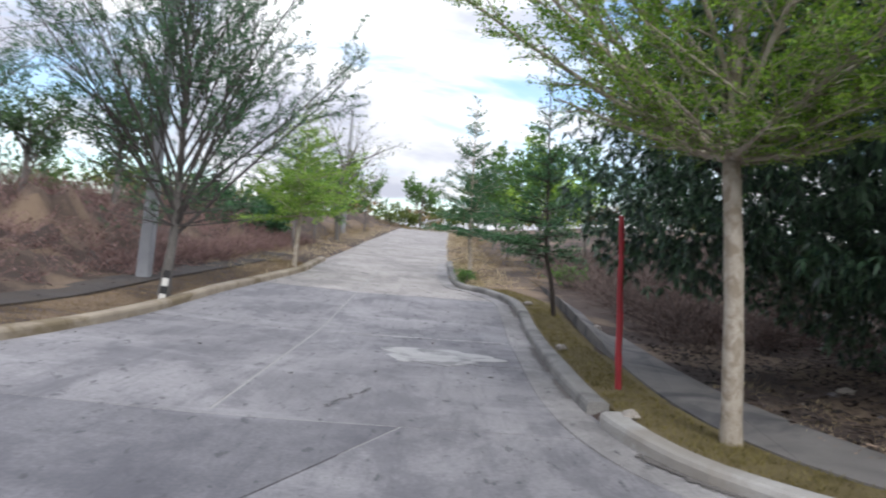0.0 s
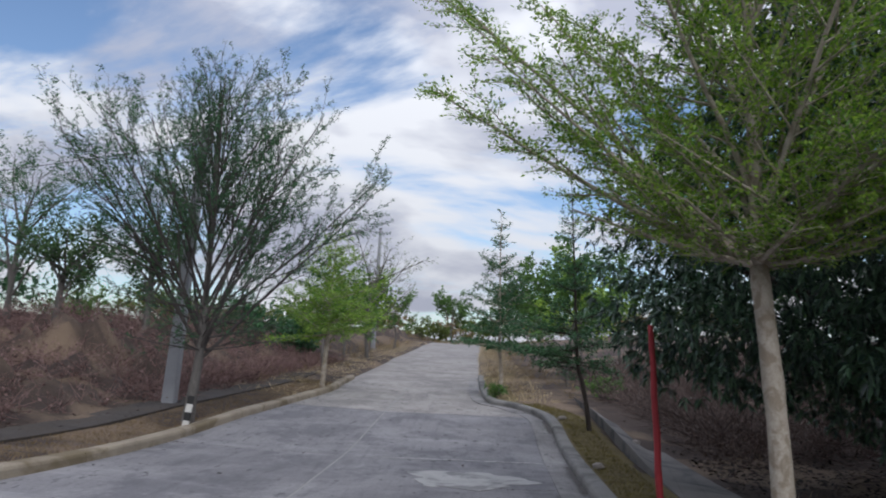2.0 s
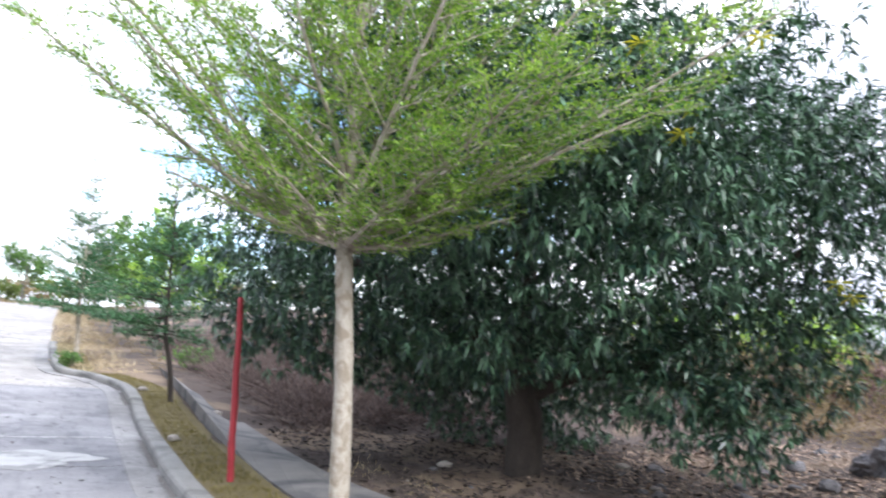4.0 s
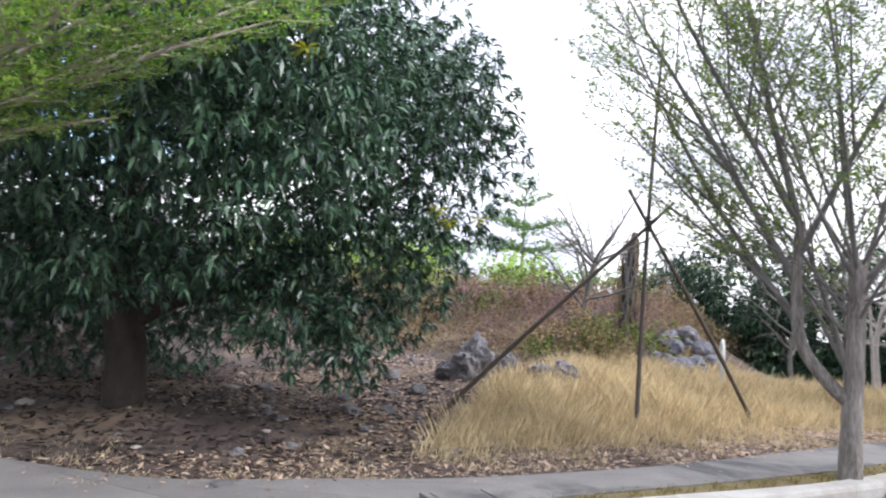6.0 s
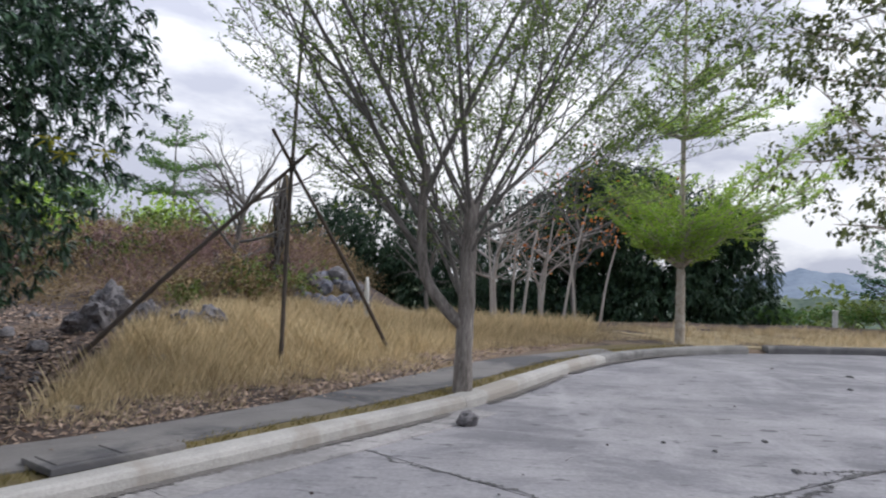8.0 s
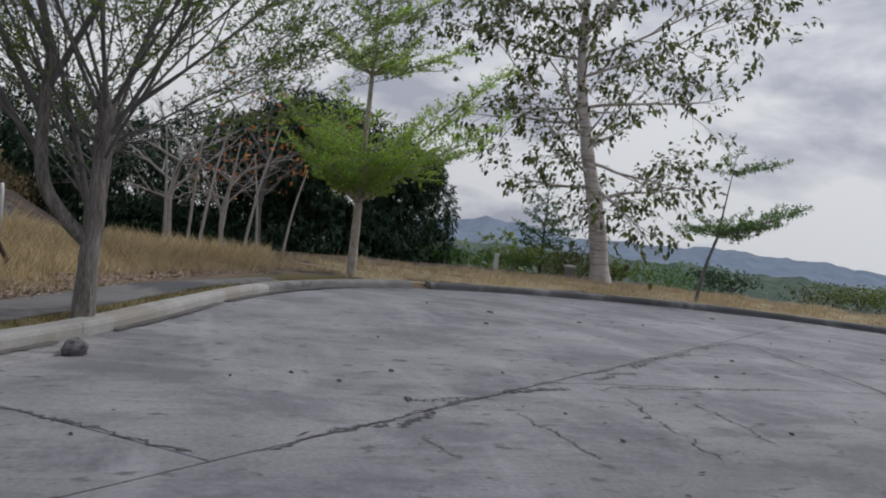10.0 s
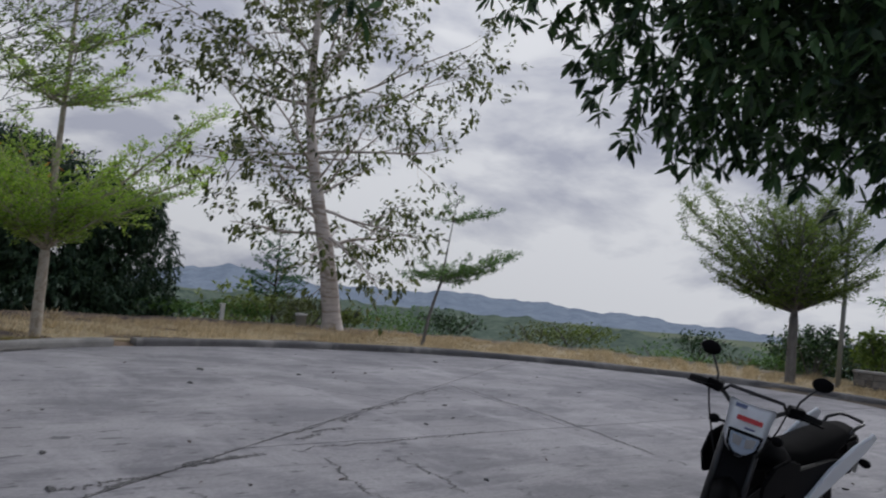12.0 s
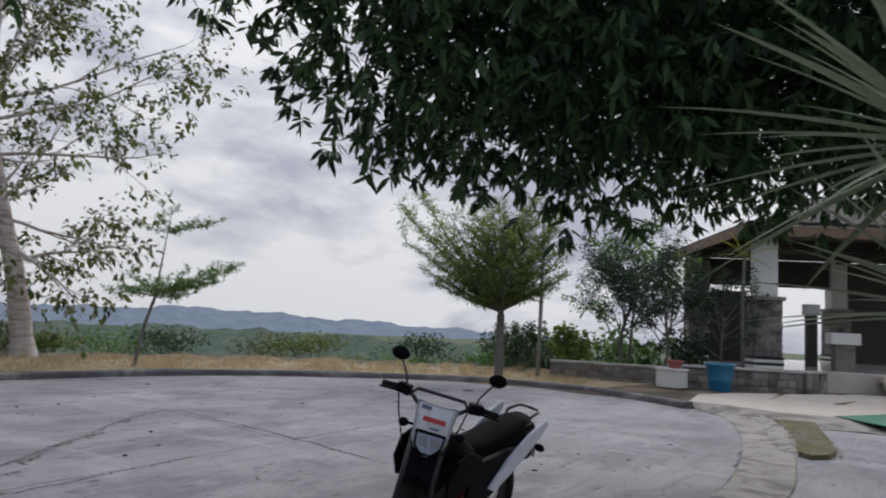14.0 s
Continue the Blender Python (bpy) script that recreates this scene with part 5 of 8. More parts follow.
# ---- south: tall broad-leaved tree, sapling and spreading tree along the circle ----
def broad_tree(at, height, r, label, seed, leaf=leaf_teak, bark=bark_ring, lean=(0.93, 1.16)):
    random.seed(seed)
    T = Grower()
    trunk = [(0, 0, -0.3), (lean[0] * 0.3, lean[1] * 0.3, height * 0.16), (lean[0] * 0.7, lean[1] * 0.7, height * 0.33), (lean[0], lean[1], height * 0.55), (lean[0] * 0.9, lean[1], height * 0.95)]
    stem(T, trunk, r, r * 0.22, flare=1.5)
    pts = curve3(trunk, 6)
    S = dict(seg=[7, 5, 4], up=[0.15, 0.05, -0.05], wander=0.15, sides=[6, 4, 3], kids=[7, 5], start=[0.25, 0.2], full=[3.0, 1.2], angle=[46, 52], planar=[0.2, 0.2], ratio=[0.52, 0.5], fall=[0.4, 0.3],
             leaf_from=2, dens=13, leaf_start=0.62, scatter=0.09, spread=0.95, tilt=-0.45, leaf=0.19)
    for k in range(34):
        f = 0.28 + 0.69 * k / 34
        i = min(int(f * (len(pts) - 1)), len(pts) - 1)
        a, e = k * 2.4 + random.uniform(-0.4, 0.4), radians(random.uniform(-24, 24) if f < 0.45 else random.uniform(-5, 38) if f < 0.65 else random.uniform(25, 75))
        L = random.uniform(1.4, 3.6) if f < 0.45 else random.uniform(1.6, 4.9)
        grow(T, pts[i], Vector((math.cos(a) * math.cos(e), math.sin(a) * math.cos(e), math.sin(e))), L, 0.07 * (1.2 - f), 0, S)
    for z, a, e, L in ((6.3, -119, 16, 5.6), (7.0, -112, 26, 5.4), (5.4, -126, 4, 4.2), (6.6, 61, 8, 5.0), (7.2, 66, 26, 5.2), (5.0, 56, -6, 4.0), (8.0, 50, 38, 4.6), (7.6, -122, 40, 4.8)):
        i = min(range(len(pts)), key=lambda q: abs(pts[q].z - z))
        a, e = radians(a), radians(e)
        grow(T, pts[i], Vector((math.cos(a) * math.cos(e), math.sin(a) * math.cos(e), math.sin(e))), L, 0.055, 0, S)
    return plant("broad_leaved_tree", T, at, label, bark, leaf, aspect=0.62, droop=0.3, flat=0.5)


broad_tree((20.72, -11.5), 13.5, 0.30, "tall half-bare tree with a pale ringed trunk and large dull leaves", 31)
tiered_tree((16.9, -12.05), 4.1, 1.7, 1.5, lean=(0.0, -0.75), r=0.045, arms=[(1.75, -124, 20, 2.2), (1.8, -110, 14, 1.8), (3.4, -124, 10, 1.3)], flat=0.8, levels=[(1.7, 6, 1.25, 8), (1.85, 3, 1.0, 18), (3.4, 4, 0.7, 10), (3.7, 3, 0.5, 40)], S=tweak(TIERED, dens=105, leaf=0.085, kids=[11, 6]), leaf=leaf_mid, bark=bark_grey,
            label="leaning sapling with two flat green tiers behind the kerb", seed=32, per=5, top_radius=0.5)
tiered_tree((10.85, -19.2), 5.0, 1.7, 2.4, lean=(0.0, 0.0), r=0.13, arms=[(1.9, 28, 40, 3.9), (1.9, 35, 30, 3.3), (2.0, 22, 48, 3.9), (1.85, 15, 18, 2.4), (1.85, 205, 22, 2.0)], flat=0.75, levels=[(1.85, 5, 1.9, 24), (1.9, 6, 2.3, 38), (2.0, 6, 2.7, 48), (2.3, 5, 2.6, 56), (2.7, 4, 2.3, 62), (3.3, 3, 1.7, 68)], S=tweak(TIERED, dens=84, leaf=0.075, kids=[13, 6], planar=[0.95, 0.9]), leaf=leaf_feather, bark=bark_grey,
            label="spreading street tree with rising leafy tiers on the far verge", seed=33, per=6, top_radius=0.45)

# near mango overhanging the circle, its trunk beyond the parked motorcycle
clumped_tree("mango_tree", (-1.0, -8.4), [(3.2, 1.9, 5.0, 3.4, 3.3, 2.0), (4.6, 2.4, 4.3, 1.9, 1.8, 1.5), (1.6, 0.6, 5.2, 3.4, 3.4, 2.3), (-1.0, 0.0, 5.2, 3.0, 3.0, 2.4), (3.4, 0.2, 4.25, 2.4, 2.2, 1.5), (1.6, -0.6, 4.4, 2.0, 1.8, 1.4), (6.17, 5.3, 3.36, 0.12, 0.12, 0.12), (5.6, 3.8, 4.9, 0.8, 0.8, 0.5),
                                          (4.1, 2.05, 3.62, 1.7, 1.3, 1.2), (5.2, 2.8, 3.85, 1.25, 1.05, 1.2), (6.2, 3.4, 4.75, 0.95, 0.9, 0.85), (2.9, 1.4, 3.5, 1.4, 1.2, 1.0)], 12500, leaf_mango, bark_dark,
             "heavy mango tree in the backlit leaf tone, hanging over the turning circle", 41, size=0.132, per=9, aspect=0.28, droop=0.22, trunk=[(0, 0, -0.3), (0.1, 0.05, 1.0), (0.3, 0.1, 2.2)], r=0.30,
             limbs=[([(0.2, 0.1, 1.9), (1.6, 0.8, 3.2), (3.4, 1.6, 3.9), (5.2, 2.4, 4.3)], 0.15, 0.05), ([(0.2, 0.1, 2.1), (0.4, 1.6, 3.8), (2.6, 3.6, 4.8)], 0.13, 0.04), ([(0.2, 0.1, 2.1), (-0.8, -0.4, 4.4), (-1.4, 0.2, 6.0)], 0.14, 0.04),
                    ([(4.6, 2.6, 4.6), (5.4, 3.8, 4.9), (6.0, 4.8, 4.4), (6.17, 5.3, 3.45)], 0.025, 0.008)], shell=0.75, hang=0.28, oblong=True)


# ---- ground cover ----
def lot_west(x, y):
    sd = off_road(x, y)
    return (x < -7.2 - 0.35 * np.clip(8 - y, 0, 4)) & (sd > 2.3)


def beside(a, b):
    def keep(x, y):
        sd = off_road(x, y)
        return (sd > a) & (sd < b)
    return keep


bramble("dry_brush_bank", region(3300, -22, -7.0, 3, 34, lot_west), 0.62, brush_mat, "tangled dead red-brown brush covering the bank", uneven=0.6, per=13, leaves=10, leaf=0.06)
bramble("dry_brush_edge", region(240, -7.6, -5.9, 15.5, 34, lambda x, y: x < -6.15 - 0.02 * (27 - y)), 0.75, brush_mat, "low dead mauve-brown brush at the bank's foot", per=34, leaves=50, leaf=0.05, round_=0.7, twig=0.5)
bramble("dry_brush_mounds", region(420, -20, -7.6, 5, 33, lambda x, y: lot_west(x, y) & (lumps(x, y, 1.25, 0.4) > 0.1)), 1.7, brush_mat, "high rounded mounds of dead mauve-brown brush on the bank", per=60, leaves=95, leaf=0.06, round_=0.75, twig=0.5)
bramble("dry_brush_thicket", region(2500, 3.8, 16, 11.5, 34, lambda x, y: beside(2.2, 14)(x, y) & ((y > 13.2) | (x < 5.0) | (x > 10))), 1.15, brush_grey, "dead grey-brown brush beside the footpath", per=13, leaves=6, leaf=0.05)
bramble("dry_brush_clumps", region(150, 4.2, 10, 12.6, 24, beside(2.6, 8)), 1.6, brush_grey, "tall dead twiggy shrubs beside the footpath", per=60, leaves=26, leaf=0.05, round_=0.8, twig=0.8, thick=0.014)
bramble("dry_brush_slope", region(3000, 13.5, 34, 5.0, 26), 1.4, brush_tan, "dry tan brush on the rising lot", per=11, leaves=11, leaf=0.065)
def along(line, count, o0, o1, side, y0=-99, y1=99):
    """Random plan points in a band beside a line."""
    nr = normals2(line) * side
    ok = np.nonzero((line[:, 1] > y0) & (line[:, 1] < y1))[0]
    i = ok[rng.integers(0, len(ok), count)]
    return line[i] + nr[i] * rng.uniform(o0, o1, count)[:, None] + rng.normal(size=(count, 2)) * 0.12


tuft = lambda x, y: np.clip(0.55 + 0.55 * lumps(x, y, 0.8, 2.0), 0.15, 1.3)
gp = region(270000, 6.0, 18.5, -1.4, 8.0, lambda x, y: (y < 6.0 - 0.36 * np.clip(11 - x, 0, 5)) & (x + y > 8.8) & (rng.random(len(x)) < smooth(1.3, 3.0, off_road(x, y) + 0.55 * lumps(x, y, 0.7) + 0.35 * lumps(x, y, 0.25, 1.0)) * (0.75 + 0.35 * lumps(x, y, 0.4, 2.0))))
far_in = smooth(1.3, 3.2, off_road(gp[:, 0], gp[:, 1]))
scatter_blades("grass_field", gp, (0.10 + 0.23 * far_in) * np.clip(0.9 + 0.4 * lumps(gp[:, 0], gp[:, 1], 0.8, 0.3) + 0.2 * rng.normal(size=len(gp)), 0.35, 1.5), 0.0052, grass_gold, "knee-high golden dry grass on the empty lot", lean=0.75)
gp = along(EAST, 66000, 0.45, 4.6, 1, -18.6, -1.2)
gp = gp[(gp[:, 0] > 8.4) & ((gp[:, 1] < -2.6) | (off_road(gp[:, 0], gp[:, 1]) > 1.5))]
scatter_blades("grass_strip", gp, 0.27 * tuft(gp[:, 0], gp[:, 1]), 0.0075, grass_straw, "pale golden dry grass strip behind the kerb", lean=0.8)
gp = along(EAST, 13000, 0.0, 2.0, 1, 20.0, 80)
scatter_blades("grass_lane_edge", gp, 0.34 * tuft(gp[:, 0], gp[:, 1]) ** 2, 0.013, grass_straw, "tall straw-coloured grass at the lane's edge", lean=0.9)
gp = along(WEST, 12000, 0.2, 2.4, -1, 19, 80)
scatter_blades("grass_lane_edge", gp, 0.26 * tuft(gp[:, 0], gp[:, 1]) ** 2, 0.013, grass_straw, "thin straw-coloured grass along the lane", lean=0.9)
bramble("dry_brush_lane", np.concatenate([along(EAST, 150, 0.5, 3.2, 1, 21, 75), along(WEST, 190, 1.0, 3.4, -1, 20, 75), region(420, -14, 10, 86, 100)]), 0.55, brush_tan, "dry tan weeds on the shoulders of the lane", per=14, leaves=8, leaf=0.05)
gp = along(EAST, 34000, 0.27, 0.95, 1, -3.2, 20)
gp = gp[(off_road(gp[:, 0], gp[:, 1]) > 0.26) & (off_road(gp[:, 0], gp[:, 1]) < np.where(gp[:, 1] > 4, 0.85, 0.50))]
scatter_blades("grass_verge", gp, 0.06, 0.009, grass_green, "short olive turf in the verge", z=rise(gp[:, 0], gp[:, 1]) + 0.12, lean=1.2)
gp = along(WEST, 20000, 0.27, 1.3, -1, 3, 24)
gp = gp[off_road(gp[:, 0], gp[:, 1]) > 0.26]
scatter_blades("grass_verge", gp, 0.055, 0.007, grass_brown, "short dry brown turf in the verge", z=rise(gp[:, 0], gp[:, 1]) + 0.12, lean=1.2)
gp = region(44000, 3.5, 15, -0.5, 9, lambda x, y: (off_road(x, y) > 1.25) & (off_road(x, y) < 3.0), (0.25, 0.03))
scatter_blades("grass_path_edge", gp, 0.10 * tuft(gp[:, 0], gp[:, 1]), 0.006, grass_gold, "thin low straw grass along the footpath", lean=1.1)


# ---- east lot: tripod of bamboo, boulders, litter ----
def bamboo_pole(a, b, r, label, group=""):
    a, b = Vector(a), Vector(b)
    L = (b - a).length
    ob = thing("bamboo_pole", Matrix.Translation(a) @ (b - a).to_track_quat("Z", "Y").to_matrix().to_4x4(), label, "pole", group)
    bm, pts, rad, k = bmesh.new(), [], [], max(4, int(L / 0.34))
    for i in range(k * 3 + 1):
        f = i / (k * 3)
        pts.append((0.03 * math.sin(f * 3.0), 0.02 * math.sin(f * 5.0), L * f))
        rad.append(r * (1 - 0.35 * f) * (1.18 if i % 3 == 0 else 1.0))
    tube(bm, pts, rad, 8)
    part("cane", bm, bamboo_mat, ob, smooth=True)
    return ob


cross = Vector((10.04, 3.29, 2.82))
for foot, over, r in (((8.87, 5.74), 0.45, 0.035), ((11.95, 2.16), 0.55, 0.033)):
    f = Vector((foot[0], foot[1], ground_at(*foot) - 0.1))
    bamboo_pole(f, cross + (cross - f).normalized() * over, r, "weathered dark bamboo pole leaning into a tripod", "tripod poles")
f = Vector((9.73, 3.25, ground_at(9.73, 3.25) - 0.1))
bamboo_pole(f, f + (Vector((10.08, 3.27, 2.9)) - f) * 1.95, 0.03, "tall upright bamboo pole lashed into a tripod", "tripod poles")
lash = thing("rope_lashing", Matrix.Translation(cross), "dark rope binding the bamboo poles where they cross", "rope")
bm = bmesh.new()
tube(bm, [(0.05 * math.cos(t * 1.3), 0.05 * math.sin(t * 1.3), -0.10 + 0.004 * t * 2) for t in range(26)], 0.012, 6)
part("rope", bm, wood_dark, lash)

for k, (x, y, sx, sy, sz) in enumerate(((11.25, 6.55, 0.36, 0.34, 0.46), (11.62, 6.15, 0.24, 0.2, 0.30), (11.1, 6.95, 0.22, 0.2, 0.20), (11.75, 5.55, 0.30, 0.2, 0.22), (12.0, 5.2, 0.34, 0.24, 0.24), (11.45, 5.95, 0.2, 0.16, 0.13),
                                        (12.5, 5.0, 0.2, 0.2, 0.14))):
    boulder("boulder", (x, y), (sx, sy, sz), rock_mat, "grey pitted limestone boulder in the dry lot", k + 1, detail=4)
boulder("white_stone", (11.15, 6.1), (0.13, 0.10, 0.09), rock_pale, "small pale stone beside the boulders", 9)
for k in range(64):
    a = 2 * math.pi * rng.random()
    q = math.sqrt(rng.random())
    x, y = 17.6 + 1.5 * q * math.cos(a), 4.7 + 1.0 * q * math.sin(a)
    s = 0.10 + 0.17 * rng.random() ** 2
    boulder("rubble_rock", (x, y, ground_at(x, y) + 0.75 * (1 - q) - 0.04), (s, s * 0.85, s * 0.8), rock_mat if k % 3 else rock_blue, "blue-grey broken rock on a rubble heap", k + 20, detail=2)
# stones strewn below the mango
for k in range(110):
    x, y = 4.2 + 7.5 * rng.random(), 3.6 + 5.5 * rng.random()
    if off_road(np.array([x]), np.array([y]))[0] < 2.1 or math.hypot(x - 6, y - 8.5) < 0.5:
        continue
    s = 0.025 + 0.09 * rng.random() ** 3
    boulder("stone", (x, y), (s * 1.2, s, s * 0.7), rock_mat if k % 4 else rock_pale, "loose weathered stone on the bare soil", k + 60, detail=2)
boulder("white_stone", (8.37, 14.19, ground_at(8.37, 14.19)), (0.22, 0.16, 0.14), rock_pale, "white stone on the shaded soil", 5, detail=3)
boulder("boulder", (7.7, 13.9), (0.45, 0.35, 0.30), rock_mat, "rounded grey boulder in the shade", 6, detail=3)
boulder("road_stone", (7.6, 0.66, 0.0), (0.11, 0.10, 0.09), rock_mat, "fist-sized grey stone lying on the road", 3, detail=3)
for k, (x, y) in enumerate(((1.85, 6.69), (1.94, 11.24), (2.1, 17.2), (3.1, 14.2))):
    boulder("verge_stone", (x, y, float(rise(x, y)) + 0.115), (0.10, 0.08, 0.06), rock_pale, "pale stone lying in the verge", k + 40, detail=2)


def leaf_scatter(name, pts, size, mat, label, lift=0.012, zs=None):
    """Fallen leaves lying flat, one object."""
    c = len(pts)
    z = (land(pts[:, 0], pts[:, 1]) if zs is None else zs) + lift
    p = np.stack([pts[:, 0], pts[:, 1], z], -1)
    a = rng.random(c) * 2 * math.pi
    d = np.stack([np.cos(a), np.sin(a), rng.normal(size=c) * 0.25], -1)
    s = np.stack([-np.sin(a), np.cos(a), rng.normal(size=c) * 0.25], -1)
    L = (size * rng.uniform(0.5, 1.3, c))[:, None]
    return tagged(new(name, quads(name, np.stack([p, p + d * L * 0.5 + s * L * 0.22, p + d * L, p + d * L * 0.5 - s * L * 0.22], 1), mat)), label, "leaf litter", kind="stuff")


# the darkened leaves lie only beneath the crown, its shade in their colour
leaf_scatter("leaf_litter", region(26000, 3.4, 14, 2.5, 18, lambda x, y: (off_road(x, y) > 1.9) & (np.hypot(x - 6.0, y - 9.0) + 0.6 * lumps(x, y, 0.8) < 5.0)), 0.11, litter_mat, "brown fallen mango leaves, darkened with canopy shade, covering the soil")
lp = region(60000, 4.0, 15.0, -1.0, 10.5, lambda x, y: (off_road(x, y) > 1.2) & (off_road(x, y) < 5.0 + lumps(x, y, 0.8)) & (np.hypot(x - 6.0, y - 8.5) > 3.0) & (x + y > 8.4), (0.5, 0.02))
leaf_scatter("leaf_litter_tan", lp, 0.068, litter_tan, "tan fallen leaves and chaff beside the footpath")
lp = region(15000, 7.2, 13.2, 4.0, 10.0, lambda x, y: x + y > 13.0, (0.6, 0.02))
leaf_scatter("leaf_litter_red", lp, 0.075, litter_tan, "red-brown fallen leaves between the mango and the boulders")
for k in range(44):
    x, y = 7.6 + 4.8 * rng.random(), 4.4 + 4.2 * rng.random()
    s = 0.04 + 0.12 * rng.random() ** 2
    boulder("stone", (x, y), (s * 1.2, s, s * 0.8), rock_mat, "grey broken stone among the fallen leaves", k + 300, detail=2)
rp = region(420, -4, 15, -16, 20, lambda x, y: off_road(x, y) < -0.1)
leaf_scatter("road_leaves", rp, 0.07, litter_mat, "few dry leaves scattered over the road", zs=rise(rp[:, 0], rp[:, 1]))
ep = region(2600, -6, 16.5, -19, 24, beside(-0.28, 0.0))
leaf_scatter("gutter_leaves", ep, 0.06, litter_mat, "dry leaves and grit along the gutter", zs=rise(ep[:, 0], ep[:, 1]))
wp = region(1500, -9, -5, 4, 26, beside(1.1, 2.6))
leaf_scatter("pavement_leaves", wp, 0.08, litter_mat, "dry leaves on the footpath", zs=rise(wp[:, 0], wp[:, 1]) + 0.14)

fp = region(5200, 3.4, 12.5, 0.4, 9, beside(0.75, 1.75))
fp = fp[rng.random(len(fp)) < smooth(0.8, 1.7, off_road(fp[:, 0], fp[:, 1])) + 0.12]
leaf_scatter("pavement_chaff", fp, 0.045, litter_tan, "tan chaff blown over the footpath", zs=rise(fp[:, 0], fp[:, 1]) + 0.14)

# inspection cover in the footpath
cover_ob = thing("drain_cover", pose(5.35, 2.98, float(rise(5.35, 2.98)) + 0.14, 0, 0, -31), "grey concrete drain cover set beside the footpath", "drain cover")
bm = box(bmesh.new(), 0.95, 0.42, 0.05, pose(0, 0, 0.015), 0.008)
part("frame", bm, walk_mat, cover_ob)
for k in (-1, 1):
    part("slab", box(bmesh.new(), 0.40, 0.32, 0.05, pose(k * 0.215, 0, 0.024), 0.01), walk_mat, cover_ob)

# ---- posts and poles ----
red = thing("red_post", pose(2.08, 8.16, ground_at(2.08, 8.16) - 0.1, 2.0, -3.6, 0), "thin bamboo post painted dull red standing in the verge", "post")
bm = bmesh.new()
tube(bm, [(0.004 * math.sin(i), 0, 2.05 * i / 18) for i in range(19)], [0.038 * (1.0 - 0.25 * i / 18) * (1.1 if i % 4 == 0 else 1) for i in range(19)], 10)
part("cane", bm, red_mat, red, smooth=True)

pole = thing("utility_pole", pose(-6.34, 15.57, ground_at(-6.34, 15.57) - 0.2, 0, 2.2, 0), "leaning pale concrete utility pole behind the footpath", "utility pole")
bm = bmesh.new()
bmesh.ops.create_cone(bm, cap_ends=True, segments=4, radius1=0.19, radius2=0.12, depth=6.3, matrix=pose(0, 0, 3.15, 0, 0, 45))
bmesh.ops.bevel(bm, geom=[e for e in bm.edges if abs(e.verts[0].co.z - e.verts[1].co.z) > 1], offset=0.025, segments=2, affect="EDGES")
part("shaft", bm, pole_mat, pole)
part("bracket", box(bmesh.new(), 0.26, 0.06, 0.05, pose(-0.12, 0, 6.1), 0.008), dark_steel, pole)
part("insulator", revolve(bmesh.new(), [(0.0, 0), (0.04, 0), (0.055, 0.05), (0.03, 0.09), (0.05, 0.13), (0.0, 0.18)], 10, pose(-0.22, 0, 6.12)), white_paint, pole)
bm = bmesh.new()
to_pole = pole.matrix_world.inverted()
tube(bm, [to_pole @ (Vector((-6.55, 15.6, 6.05)).lerp(Vector((-46.0, 36.0, 8.6)), f) - UP * 2.4 * f * (1 - f)) for f in np.linspace(0, 1, 24)], 0.010, 5)
part("cable", bm, dark_steel, pole, "thin black overhead cable")
pole2 = thing("utility_pole", pose(-6.9, 49.5, ground_at(-6.9, 49.5) - 0.3, 0, 0.5, 0), "slim distant utility pole beside the lane", "utility pole")
bm = bmesh.new()
bmesh.ops.create_cone(bm, cap_ends=True, segments=10, radius1=0.17, radius2=0.10, depth=8.6, matrix=pose(0, 0, 4.3))
part("shaft", bm, pole_mat, pole2)
part("cap", revolve(bmesh.new(), [(0.0, 0), (0.11, 0), (0.11, 0.06), (0.0, 0.09)], 10, pose(0, 0, 8.6)), dark_steel, pole2)
marker = thing("striped_marker", pose(-5.0, 13.15, ground_at(-5.0, 13.15) - 0.05, -5, 6, 10), "short black and white striped marker leaning at the tree", "marker post")
for k in range(4):
    part("band", box(bmesh.new(), 0.11, 0.07, 0.145, pose(0, 0, 0.10 + 0.145 * k), 0.006), black_paint if k % 2 else white_paint, marker)

tin = thing("steel_post", pose(10.15, -20.2, ground_at(10.15, -20.2) - 0.1, 0, -1.0, 0), "thin galvanised steel post at the end of the wall", "post")
bm = bmesh.new()
tube(bm, [(0, 0, 0), (0, 0, 2.4), (0.02, 0, 4.6)], [0.06, 0.055, 0.05], 10)
part("tube", bm, metal_grey, tin, smooth=True)
part("cap", revolve(bmesh.new(), [(0.0, 0), (0.07, 0), (0.07, 0.05), (0.0, 0.08)], 10, pose(0.02, 0, 4.59)), metal_grey, tin)

stump = thing("concrete_marker", pose(21.8, -10.9, ground_at(21.8, -10.9) - 0.05) @ Matrix.Diagonal((0.8, 0.8, 0.62, 1)), "short round white concrete marker in dry grass", "marker post")
part("body", revolve(bmesh.new(), [(0.0, 0), (0.20, 0), (0.19, 0.55), (0.24, 0.57), (0.24, 0.68), (0.0, 0.72)], 16), white_paint, stump, smooth=True)
stump2 = thing("concrete_marker", pose(22.3, -8.6, ground_at(22.3, -8.6) - 0.05), "slim white concrete marker in dry grass", "marker post")
part("body", box(bmesh.new(), 0.12, 0.12, 0.5, pose(0, 0, 0.25), 0.015), white_paint, stump2)
part("cap", box(bmesh.new(), 0.15, 0.15, 0.05, pose(0, 0, 0.52), 0.01), white_paint, stump2)
